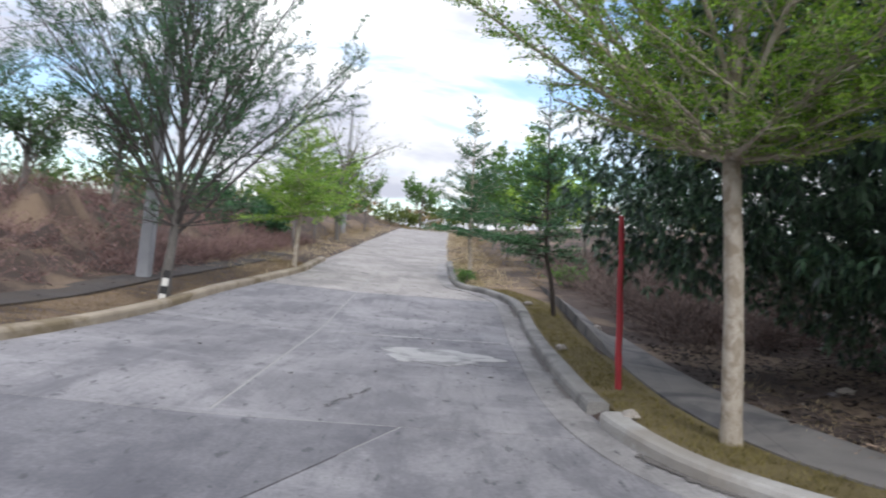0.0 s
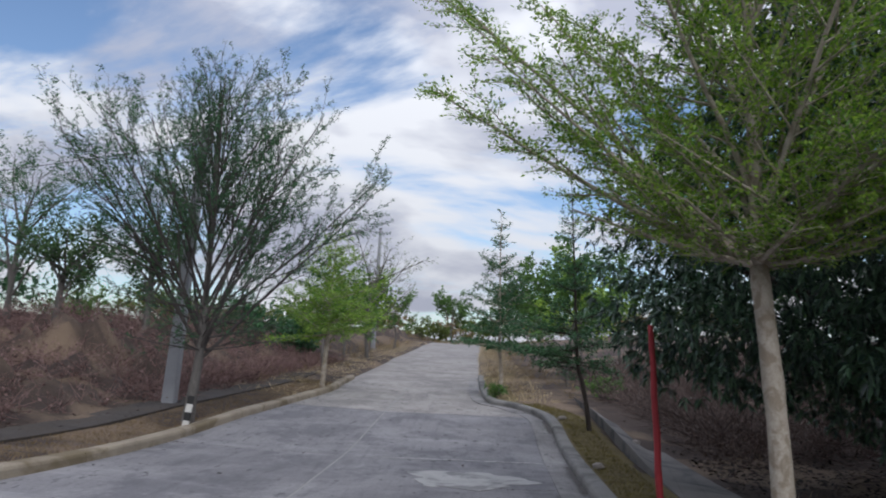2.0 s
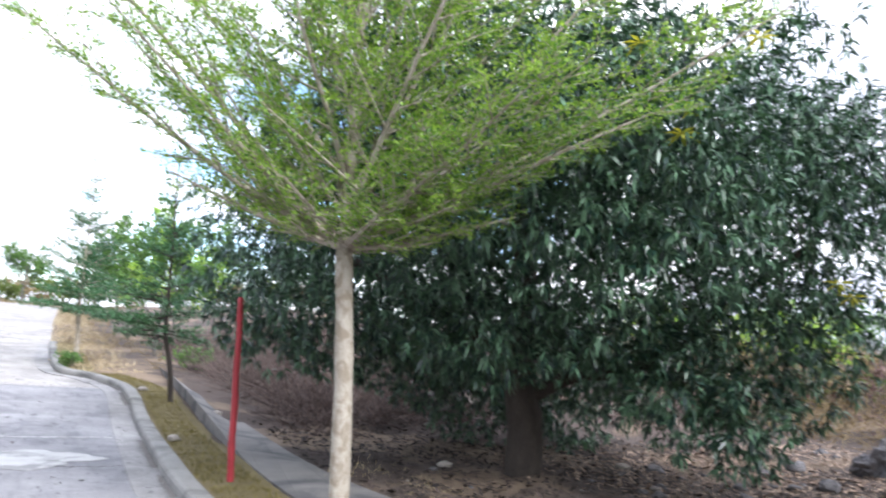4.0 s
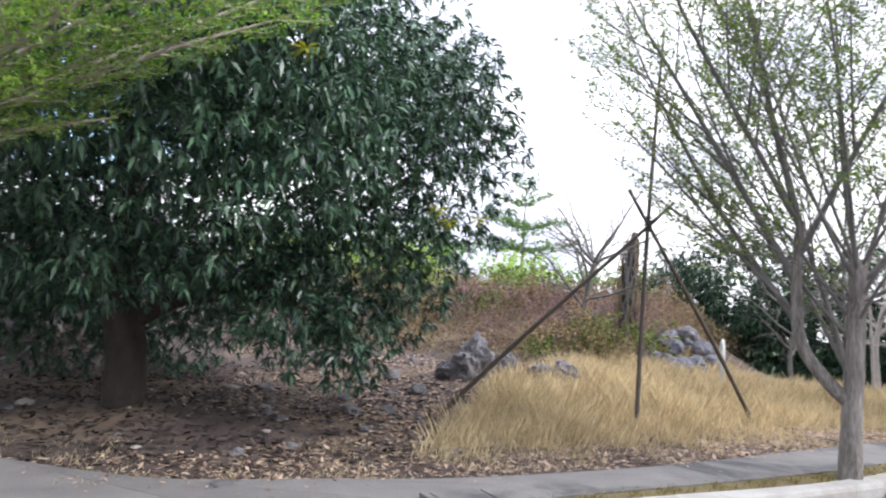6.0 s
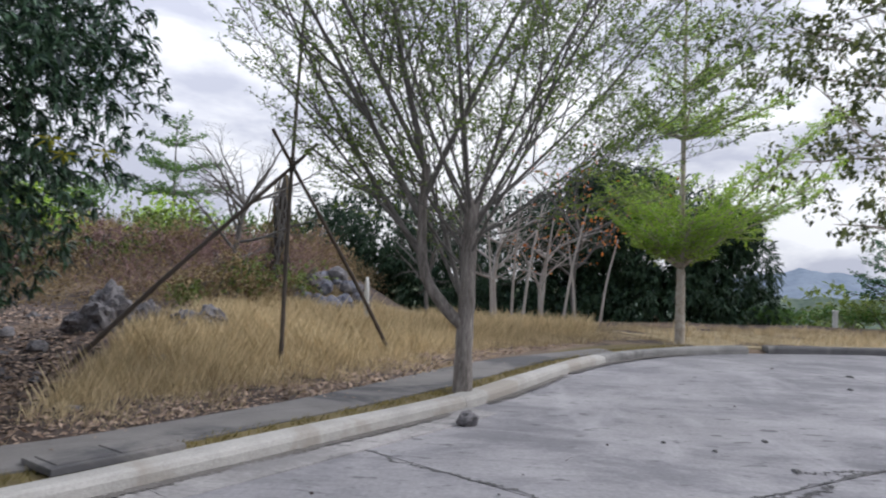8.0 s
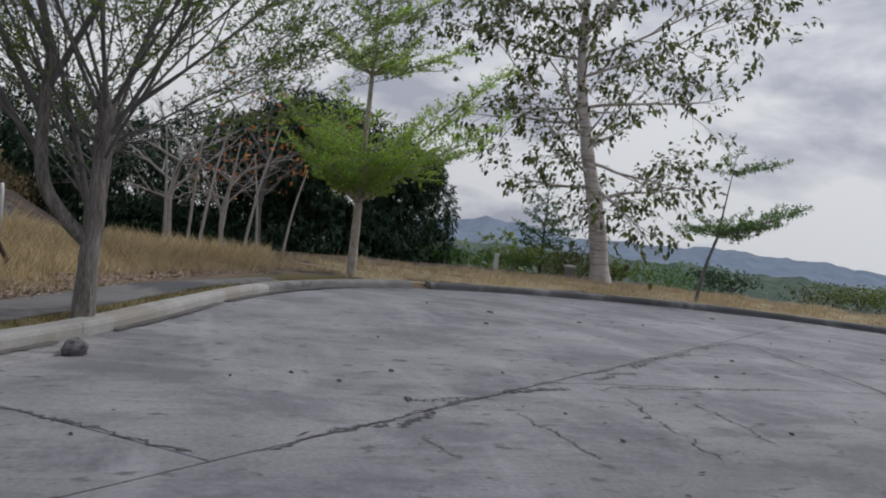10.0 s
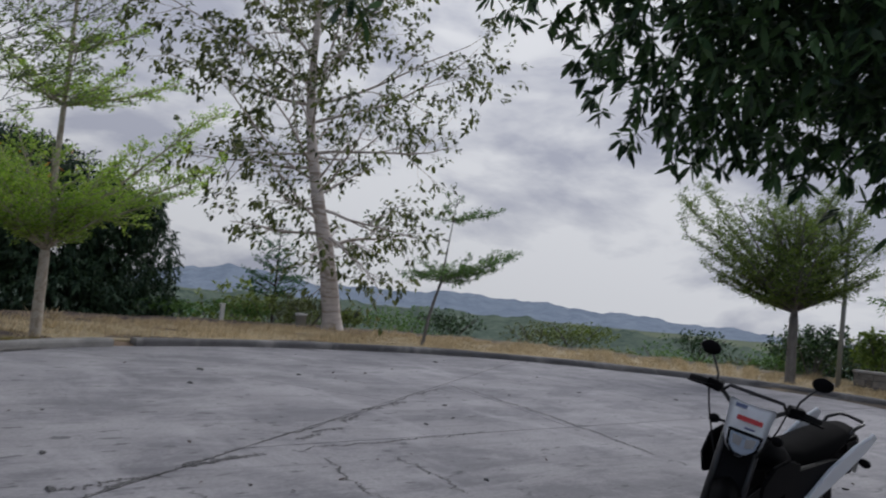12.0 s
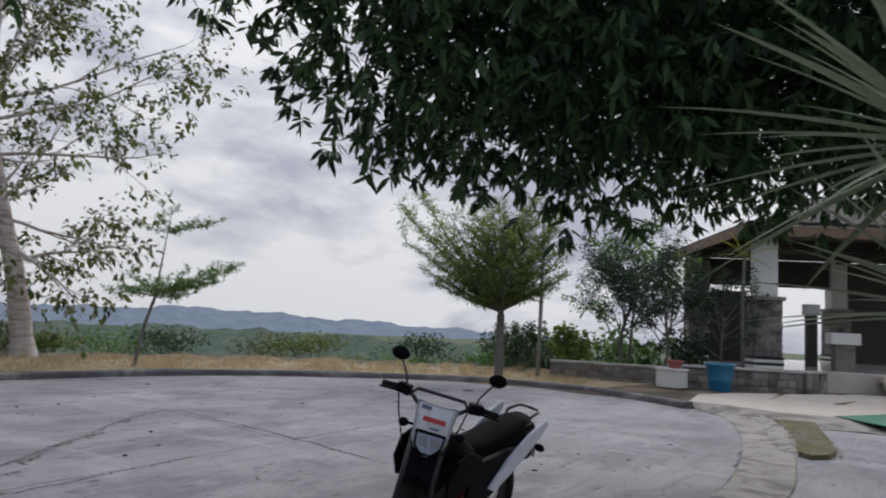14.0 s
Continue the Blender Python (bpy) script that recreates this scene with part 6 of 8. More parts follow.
pipe = thing("bent_pipe", pose(15.6, 3.4, ground_at(15.6, 3.4) - 0.05, 0, 0, 20) @ Matrix.Diagonal((1.35, 1.35, 1.35, 1)), "bent white pipe standing in the golden grass", "pipe")
bm = bmesh.new()
tube(bm, [(0, 0, 0), (0, 0, 0.55), (0.03, 0, 0.72), (0.12, 0, 0.80), (0.22, 0, 0.74), (0.26, 0, 0.6), (0.27, 0, 0.0)], 0.022, 8)
part("tube", bm, white_paint, pipe, smooth=True)


# ---- motorcycle ----
def motorcycle(m):
    ob = thing("motorcycle", m, "black and white trail motorcycle leaning on its side stand", "motorcycle")
    steer = Matrix.Translation((0.40, 0, 0.95)) @ pose(0, 0, 0, 0, 0, 30) @ Matrix.Translation((-0.40, 0, -0.95))

    def wheel(x, r, w, mm):
        base = mm @ Matrix.Translation((x, 0, r)) @ pose(0, 0, 0, 90)
        bm = bmesh.new()
        prof = [(r - 0.075, -w * 0.30), (r - 0.045, -w * 0.5), (r - 0.012, -w * 0.42), (r, -w * 0.15), (r, w * 0.15), (r - 0.012, w * 0.42), (r - 0.045, w * 0.5), (r - 0.075, w * 0.30), (r - 0.075, -w * 0.30)]
        revolve(bm, prof, 36, base)
        tyre = part("wheel", bm, rubber, ob, "black knobbly tyre", smooth=True)
        bm = bmesh.new()
        for k in range(44):
            a = 2 * math.pi * k / 44
            box(bm, 0.022, 0.024, 0.012, base @ pose(0, 0, 0, 0, 0, math.degrees(a)) @ Matrix.Translation((r + 0.003, 0, (-1) ** k * w * 0.2)))
        part("tread_block", bm, rubber, tyre)
        bm = bmesh.new()
        revolve(bm, [(r - 0.095, -0.02), (r - 0.072, -0.026), (r - 0.072, 0.026), (r - 0.095, 0.02), (r - 0.095, -0.02)], 36, base)
        part("rim", bm, dark_steel, tyre, smooth=True)
        bm = bmesh.new()
        for k in range(18):
            a, b = 2 * math.pi * k / 18, 2 * math.pi * (k + 2.2 * (-1) ** k) / 18
            tube(bm, [base @ Vector((0.04 * math.cos(b), 0.04 * math.sin(b), (-1) ** k * 0.025)), base @ Vector(((r - 0.09) * math.cos(a), (r - 0.09) * math.sin(a), 0))], 0.0025, 4)
        part("spoke", bm, steel, tyre)
        part("hub", revolve(bmesh.new(), [(0.0, -0.06), (0.045, -0.06), (0.05, 0.0), (0.045, 0.06), (0.0, 0.06)], 16, base), dark_steel, tyre)

    wheel(0.72, 0.33, 0.085, steer)
    wheel(-0.66, 0.32, 0.11, Matrix())
    for s in (-1, 1):
        bm = bmesh.new()
        tube(bm, [steer @ Vector((0.72, s * 0.085, 0.33)), steer @ Vector((0.60, s * 0.085, 0.58))], 0.032, 12)
        tube(bm, [steer @ Vector((0.60, s * 0.085, 0.58)), steer @ Vector((0.385, s * 0.085, 1.02))], 0.021, 10)
        part("fork_leg", bm, dark_steel, ob, smooth=True)
    bm = bmesh.new()
    prof = [(0.30, 0.73), (0.50, 0.735), (0.72, 0.745), (0.92, 0.72), (1.06, 0.66)]
    verts = []
    for i, (x, z) in enumerate(prof):
        wdt = (0.05, 0.075, 0.08, 0.075, 0.045)[i]
        verts.append([bm.verts.new(steer @ Vector((x, wdt * c, z + 0.03 * math.cos(c * 1.5) - 0.03 * abs(c)))) for c in (-1, -0.6, 0, 0.6, 1)])
    for a, b in zip(verts, verts[1:]):
        for k in range(4):
            bm.faces.new((a[k], a[k + 1], b[k + 1], b[k]))
    bmesh.ops.solidify(bm, geom=bm.faces[:], thickness=0.006)
    part("front_mudguard", bm, black_plastic, ob, smooth=True)
    part("fork_guard", extruded(bmesh.new(), [(0.36, 0.96), (0.50, 0.90), (0.56, 0.74), (0.58, 0.62), (0.46, 0.62), (0.38, 0.78)], 0.15, steer, 0.012), black_plastic, ob)
    # headlamp cowl: a shield, widest at the brow
    bm = bmesh.new()
    rows = [(0.885, 0.040, 0.558), (0.915, 0.074, 0.568), (0.97, 0.104, 0.555), (1.03, 0.108, 0.528), (1.09, 0.114, 0.494), (1.135, 0.122, 0.470), (1.150, 0.112, 0.458)]
    grid_v = [[bm.verts.new(steer @ Vector((x - 0.05 * (c * c), wd * c, z))) for c in (-1, -0.7, -0.35, 0, 0.35, 0.7, 1)] for z, wd, x in rows]
    for a, b in zip(grid_v, grid_v[1:]):
        for k in range(6):
            bm.faces.new((a[k], a[k + 1], b[k + 1], b[k]))
    bmesh.ops.solidify(bm, geom=bm.faces[:], thickness=0.010)
    cowl = part("headlamp_cowl", bm, white_plastic, ob, "white shield-shaped headlamp cowl", smooth=True)
    bm = bmesh.new()
    lamp_at = steer @ Matrix.Translation((0.574, 0, 0.972)) @ pose(0, 0, 0, 0, -10, 0) @ Matrix.Diagonal((1, 1.18, 1.12, 1))
    extruded(bm, [(-0.064, 0.040), (-0.03, 0.032), (0.03, 0.032), (0.064, 0.040), (0.056, -0.02), (0.022, -0.055), (-0.022, -0.055), (-0.056, -0.02)], 0.035, lamp_at @ pose(0, 0, 0, 0, 0, 90), 0.006)
    part("headlamp", bm, lens_glass, cowl, "clear headlamp lens")
    for q in (-1, 1):
        part("reflector", extruded(bmesh.new(), [(q * 0.008, 0.022), (q * 0.050, 0.030), (q * 0.044, -0.012), (q * 0.010, -0.02)][::q], 0.006, lamp_at @ pose(0.0185, 0, 0, 0, 0, 90), 0.0), steel, cowl)
    part("headlamp_rim", extruded(bmesh.new(), [(-0.075, 0.05), (0.075, 0.05), (0.066, -0.026), (0.028, -0.066), (-0.028, -0.066), (-0.066, -0.026)], 0.026, lamp_at @ pose(-0.006, 0, 0, 0, 0, 90), 0.004), black_plastic, cowl)
    for wy, wz, sx, sz, mt in ((0.0, 1.085, 0.13, 0.026, sticker_red), (-0.06, 1.14, 0.06, 0.022, sticker_blue), (0.01, 1.045, 0.05, 0.010, sticker_blue)):
        part("sticker", box(bmesh.new(), 0.004, sx, sz, steer @ pose(0.592 - (wz - 0.97) * 0.50, wy, wz, 0, -27, 0)), mt, cowl)
    # handlebar
    bm = bmesh.new()
    lifted = steer @ Matrix.Translation((0, 0, 0.06)) @ Matrix.Diagonal((1, 0.82, 1, 1))
    bar = [(0.27, 0.41, 1.085), (0.31, 0.29, 1.10), (0.345, 0.20, 1.085), (0.375, 0.12, 1.04), (0.38, 0.06, 1.025), (0.38, -0.06, 1.025), (0.375, -0.12, 1.04), (0.345, -0.20, 1.085), (0.31, -0.29, 1.10), (0.27, -0.41, 1.085)]
    tube(bm, [lifted @ Vector(p) for p in bar], 0.0125, 8)
    tube(bm, [lifted @ Vector(p) for p in ((0.36, 0.21, 1.09), (0.375, 0.17, 1.135), (0.375, -0.17, 1.135), (0.36, -0.21, 1.09))], 0.010, 8)
    hb = part("handlebar", bm, dark_steel, ob, smooth=True)
    for s in (-1, 1):
        bm = bmesh.new()
        tube(bm, [lifted @ Vector((0.265, s * 0.425, 1.083)), lifted @ Vector((0.306, s * 0.30, 1.10))], [0.017, 0.016], 10)
        part("grip", bm, rubber, hb, smooth=True)
        bm = box(bmesh.new(), 0.065, 0.10, 0.06, lifted @ pose(0.32, s * 0.26, 1.10, 0, 0, s * 18), 0.01)
        part("switchgear", bm, black_plastic, hb)
        bm = bmesh.new()
        tube(bm, [lifted @ Vector((0.345, s * 0.27, 1.095)), lifted @ Vector((0.365, s * 0.32, 1.09)), lifted @ Vector((0.325, s * 0.44, 1.075))], [0.010, 0.008, 0.006], 6)
        part("lever", bm, black_plastic, hb)
        bm = bmesh.new()
        tube(bm, [lifted @ Vector((0.325, s * 0.255, 1.11)), lifted @ Vector((0.32, s * 0.262, 1.16)), lifted @ Vector((0.30, s * 0.31, 1.225)), lifted @ Vector((0.285, s * 0.34, 1.255))], 0.006, 8)
        mir = part("mirror", bm, dark_steel, hb, "round black mirror on a stalk")
        bm = bmesh.new()
        bmesh.ops.create_uvsphere(bm, u_segments=20, v_segments=12, radius=1.0, matrix=lifted @ Matrix.Translation((0.285, s * 0.36, 1.285)) @ pose(0, 0, 0, 0, 0, s * 8) @ Matrix.Diagonal((0.020, 0.068, 0.040, 1)))
        part("mirror_shell", bm, black_plastic, mir, smooth=True)
        part("mirror_glass", box(bmesh.new(), 0.003, 0.100, 0.052, lifted @ pose(0.266, s * 0.375, 1.285, 0, 0, s * 8), 0.001), mirror_mat, mir)
        bm = bmesh.new()
        tube(bm, [steer @ Vector((0.44, s * 0.06, 1.01)), steer @ Vector((0.45, s * 0.15, 1.01))], 0.008, 6)
        bmesh.ops.create_uvsphere(bm, u_segments=12, v_segments=8, radius=1.0, matrix=steer @ Matrix.Translation((0.455, s * 0.165, 1.01)) @ Matrix.Diagonal((0.024, 0.03, 0.026, 1)))
        part("indicator", bm, black_plastic, ob, smooth=True)
    bm = bmesh.new()
    for s in (0.10, -0.14):
        tube(bm, [steer @ Vector((0.345, s * 1.75, 1.15)), steer @ Vector((0.44, s * 1.5, 1.06)), steer @ Vector((0.47, s * 1.0, 0.9)), steer @ Vector((0.44, s * 0.6, 0.78)), Vector((0.36, s * 0.4, 0.62))], 0.005, 6)
    part("cable", bm, rubber, ob)
    # tank, shrouds, seat, side panels
    def loft(name, sections, mat, label="", n=12):
        bm = bmesh.new()
        rings = []
        for x, z, hw, hh, sq in sections:
            ring = []
            for k in range(n):
                t = 2 * math.pi * k / n
                c, s_ = math.cos(t), math.sin(t)
                ring.append(bm.verts.new((x, hw * math.copysign(abs(c) ** sq, c), z + hh * math.copysign(abs(s_) ** sq, s_))))
            rings.append(ring)
        for a, b in zip(rings, rings[1:]):
            for k in range(n):
                bm.faces.new((a[k], a[(k + 1) % n], b[(k + 1) % n], b[k]))
        bm.faces.new(rings[0][::-1])
        bm.faces.new(rings[-1])
        return part(name, bm, mat, ob, label, smooth=True)

    loft("fuel_tank", [(0.36, 0.86, 0.06, 0.06, 0.8), (0.28, 0.87, 0.13, 0.10, 0.8), (0.12, 0.85, 0.14, 0.10, 0.8), (-0.05, 0.80, 0.10, 0.07, 0.8)], black_plastic)
    seat = loft("seat", [(0.10, 0.83, 0.045, 0.03, 0.75), (0.0, 0.79, 0.09, 0.085, 0.7), (-0.20, 0.785, 0.125, 0.095, 0.65), (-0.45, 0.84, 0.13, 0.09, 0.65), (-0.68, 0.915, 0.105, 0.065, 0.7), (-0.84, 0.955, 0.07, 0.03, 0.7)], black_seat, "long black ribbed vinyl seat")
    for s in (-1, 1):
        panel = extruded(bmesh.new(), [(-0.27, 0.55), (-0.36, 0.52), (-0.50, 0.60), (-0.68, 0.725), (-0.84, 0.85), (-0.90, 0.935), (-0.84, 0.965), (-0.64, 0.885), (-0.43, 0.745)], 0.022, pose(0.03, s * 0.134, 0.045, -s * 3), 0.006)
        cover = extruded(bmesh.new(), [(0.06, 0.80), (-0.02, 0.50), (-0.24, 0.46), (-0.40, 0.56), (-0.74, 0.82), (-0.40, 0.84)], 0.03, pose(0, s * 0.105, 0, -s * 3), 0.008)
        part("side_cover", cover, black_plastic, ob)
        part("side_panel", panel, white_plastic, ob, "white tail side panel")
        shroud = extruded(bmesh.new(), [(0.36, 0.88), (0.40, 0.76), (0.34, 0.64), (0.20, 0.64), (0.04, 0.74), (0.08, 0.88), (0.24, 0.92)], 0.02, pose(0, s * 0.125, 0, -s * 5), 0.006)
        part("tank_shroud", shroud, black_plastic, ob)
        bm = bmesh.new()
        tube(bm, [(-0.10, s * 0.10, 0.40), (-0.66, s * 0.10, 0.32)], [0.028, 0.02], 8)
        part("swing_arm", bm, dark_steel, ob)
        bm = bmesh.new()
        tube(bm, [(-0.02, s * 0.12, 0.32), (-0.02, s * 0.21, 0.31)], 0.012, 6)
        box(bm, 0.04, 0.11, 0.018, pose(-0.02, s * 0.24, 0.31), 0.004)
        part("foot_peg", bm, rubber, ob)
        bm = bmesh.new()
        tube(bm, [(-0.86, s * 0.05, 0.80), (-0.88, s * 0.14, 0.79)], 0.008, 6)
        bmesh.ops.create_uvsphere(bm, u_segments=12, v_segments=8, radius=1.0, matrix=Matrix.Translation((-0.885, s * 0.17, 0.79)) @ Matrix.Diagonal((0.025, 0.04, 0.028, 1)))
        part("indicator", bm, black_plastic, ob, smooth=True)
    bm = bmesh.new()
    tube(bm, [(-0.72, 0.085, 0.93), (-0.76, 0.09, 0.99), (-0.90, 0.08, 1.015), (-0.95, 0.05, 1.015), (-0.95, -0.05, 1.015), (-0.90, -0.08, 1.015), (-0.76, -0.09, 0.99), (-0.72, -0.085, 0.93)], 0.011, 8)
    part("grab_rail", bm, dark_steel, ob, smooth=True)
    tail = extruded(bmesh.new(), [(-0.78, 0.88), (-0.96, 0.93), (-1.06, 0.70), (-1.02, 0.62), (-0.94, 0.72), (-0.84, 0.80)], 0.13, Matrix(), 0.015)
    tl = part("rear_mudguard", tail, black_plastic, ob)
    part("tail_lamp", box(bmesh.new(), 0.04, 0.10, 0.05, pose(-0.975, 0, 0.88), 0.01), sticker_red, tl)
    part("number_plate_bar", box(bmesh.new(), 0.01, 0.16, 0.09, pose(-1.06, 0, 0.70, 0, 14, 0)), white_paint, tl)
    # frame, engine, exhaust, stand
    bm = bmesh.new()
    tube(bm, [(0.36, 0, 0.98), (0.26, 0, 0.60), (0.20, 0, 0.32), (-0.08, 0, 0.28), (-0.12, 0, 0.62), (0.05, 0, 0.80), (0.36, 0, 0.92)], 0.022, 8)
    tube(bm, [(-0.10, 0, 0.72), (-0.55, 0, 0.82), (-0.88, 0, 0.88)], 0.018, 8)
    part("frame", bm, dark_steel, ob)
    eng = part("engine", box(bmesh.new(), 0.30, 0.20, 0.20, pose(0.04, 0, 0.38), 0.04), dark_steel, ob)
    for k in range(7):
        part("fin", box(bmesh.new(), 0.14, 0.15, 0.012, pose(0.13 + 0.012 * k, 0, 0.50 + 0.022 * k, 0, 25, 0)), dark_steel, eng)
    part("cylinder", box(bmesh.new(), 0.10, 0.11, 0.20, pose(0.155, 0, 0.56, 0, 25, 0), 0.01), dark_steel, eng)
    bm = bmesh.new()
    tube(bm, [(0.22, -0.04, 0.56), (0.30, -0.08, 0.42), (0.20, -0.12, 0.26), (-0.15, -0.13, 0.36), (-0.35, -0.14, 0.55)], 0.02, 10)
    tube(bm, [(-0.33, -0.15, 0.54), (-0.45, -0.16, 0.62), (-0.82, -0.16, 0.76)], [0.03, 0.05, 0.045], 12)
    part("exhaust", bm, dark_steel, ob, smooth=True)
    bm = bmesh.new()
    tube(bm, [(-0.05, 0.10, 0.30), (-0.10, 0.265, 0.09)], [0.012, 0.01], 6)
    box(bm, 0.06, 0.04, 0.012, pose(-0.10, 0.27, 0.085, 16))
    part("side_stand", bm, dark_steel, ob)
    part("chain", box(bmesh.new(), 0.56, 0.012, 0.07, pose(-0.38, 0.075, 0.34, 0, 4, 0), 0.005), dark_steel, ob)
    part("rear_shock", revolve(bmesh.new(), [(0.0, -0.16), (0.03, -0.16)] + [(0.03 + 0.008 * (k % 2), -0.15 + 0.02 * k) for k in range(15)] + [(0.0, 0.16)], 12, pose(-0.22, 0, 0.55, 0, -25, 0)), sticker_red, ob)
    return ob


motorcycle(pose(3.676, -5.225, 0.005, 0, 0, 91.9) @ pose(0, 0, 0, -16.0, 0, 0))


# ---- south: wall, pavilion and driveway ----
def stone_run(ob, a, b, height, thick, z0, seed, course=0.17, name="stone"):
    """Random-width squared stones in courses over a mortar core, from a to b."""
    lr = random.Random(seed)
    a, b = Vector((*a, 0)), Vector((*b, 0))
    d = (b - a)
    L = d.length
    m = Matrix.Translation(a + UP * z0) @ pose(0, 0, 0, 0, 0, math.degrees(math.atan2(d.y, d.x)))
    core = box(bmesh.new(), L, thick - 0.04, height, m @ Matrix.Translation((L / 2, 0, height / 2)))
    part("core", core, mortar_mat, ob)
    base = box(bmesh.new(), 1, 1, 1, Matrix(), 0.06)
    me = bpy.data.meshes.new(name)
    base.to_mesh(me)
    base.free()
    me.materials.append(stone_wall)
    rows = max(1, int(round(height / course)))
    for r in range(rows):
        x = -lr.random() * 0.3
        while x < L:
            w = lr.uniform(0.13, 0.42)
            x0, x1 = max(x, 0), min(x + w, L)
            if x1 - x0 > 0.06:
                s = new(name, me)
                s.parent = ob
                s.matrix_world = m @ Matrix.Translation(((x0 + x1) / 2, 0, (r + 0.5) * height / rows)) @ pose(0, 0, lr.uniform(-0.008, 0.008), 0, lr.uniform(-1.5, 1.5), 0) @ Matrix.Diagonal((x1 - x0 - lr.uniform(0.01, 0.03), thick + lr.uniform(-0.02, 0.045), height / rows - lr.uniform(0.008, 0.03), 1))
            x += w
    return m, L


planter = tagged(new("wall_planter"), "low grey squared-stone retaining wall with a concrete coping", "wall", kind="structure")
for a, b, h in (((10.0, -20.75), (6.9, -21.55), 0.50), ((6.9, -21.55), (3.75, -22.75), 0.58), ((3.75, -22.75), (3.35, -23.6), 0.58)):
    m, L = stone_run(planter, a, b, h, 0.34, 0.05, int(a[0] * 10))
    part("coping", box(bmesh.new(), L + 0.02, 0.42, 0.06, m @ Matrix.Translation((L / 2, 0, h + 0.032)), 0.01), kerb_mat, planter)

# pavilion: x along its front, y going back, from the corner column
PV = Matrix.Translation((5.05, -25.0, 0)) @ pose(0, 0, 0, 0, 0, math.degrees(math.atan2(-0.49, -0.87)))
hall = thing("pavilion", PV, "open stone-piered pavilion with white columns and a hipped tiled roof", "pavilion")
part("floor_slab", box(bmesh.new(), 9.4, 9.4, 0.62, pose(3.8, 3.8, 0.31), 0.02), apron_mat, hall)
for px_, py_, stone_to in ((0.0, 0.0, 2.62), (0.0, 7.3, 4.62), (5.4, 0.0, 2.62), (5.4, 7.3, 2.62)):
    pier = part("pier", box(bmesh.new(), 0.74, 0.74, stone_to - 0.62, pose(px_, py_, (0.62 + stone_to) / 2)), mortar_mat, hall, "stone-clad column base")
    lr = random.Random(int(px_ * 10 + py_ * 7) + 3)
    for face in range(4):
        turn_m = pose(px_, py_, 0, 0, 0, 90 * face)
        z = 0.98
        while z < stone_to - 0.1:
            h = lr.uniform(0.13, 0.24)
            x = -0.39
            while x < 0.38:
                w = min(lr.uniform(0.14, 0.36), 0.39 - x)
                if w > 0.05:
                    part("stone", box(bmesh.new(), w - 0.012, 0.035, min(h, stone_to - z) - 0.012, turn_m @ pose(x + w / 2, 0.375 + lr.uniform(0, 0.018), z + min(h, stone_to - z) / 2)), stone_wall, pier)
                x += w
            z += h
    for k in range(4):
        part("band", box(bmesh.new(), 0.86, 0.86, 0.085, pose(px_, py_, 0.665 + 0.087 * k), 0.006), white_paint if k % 2 == 0 else black_paint, pier)
    if stone_to < 4:
        part("cap", box(bmesh.new(), 0.96, 0.96, 0.12, pose(px_, py_, 2.68), 0.02), stone_wall, pier)
        part("column", box(bmesh.new(), 0.60, 0.60, 1.95, pose(px_, py_, 2.74 + 0.975), 0.015), white_paint, hall, "square white column")
# tie beams, lintel and ceiling: brown along the front, darker further in
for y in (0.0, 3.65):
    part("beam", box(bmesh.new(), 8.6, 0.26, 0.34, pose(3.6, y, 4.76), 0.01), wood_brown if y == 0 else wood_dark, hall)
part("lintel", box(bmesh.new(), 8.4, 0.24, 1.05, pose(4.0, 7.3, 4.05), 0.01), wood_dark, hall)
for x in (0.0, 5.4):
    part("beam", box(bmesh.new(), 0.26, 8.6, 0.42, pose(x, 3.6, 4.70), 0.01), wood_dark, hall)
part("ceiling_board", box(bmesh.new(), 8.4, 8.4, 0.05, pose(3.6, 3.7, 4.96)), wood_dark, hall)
x0, x1, y0, y1, ez, rz = -0.95, 8.6, -1.0, 8.5, 4.72, 6.5
xm0, xm1, ym = 3.2, 4.6, 3.75
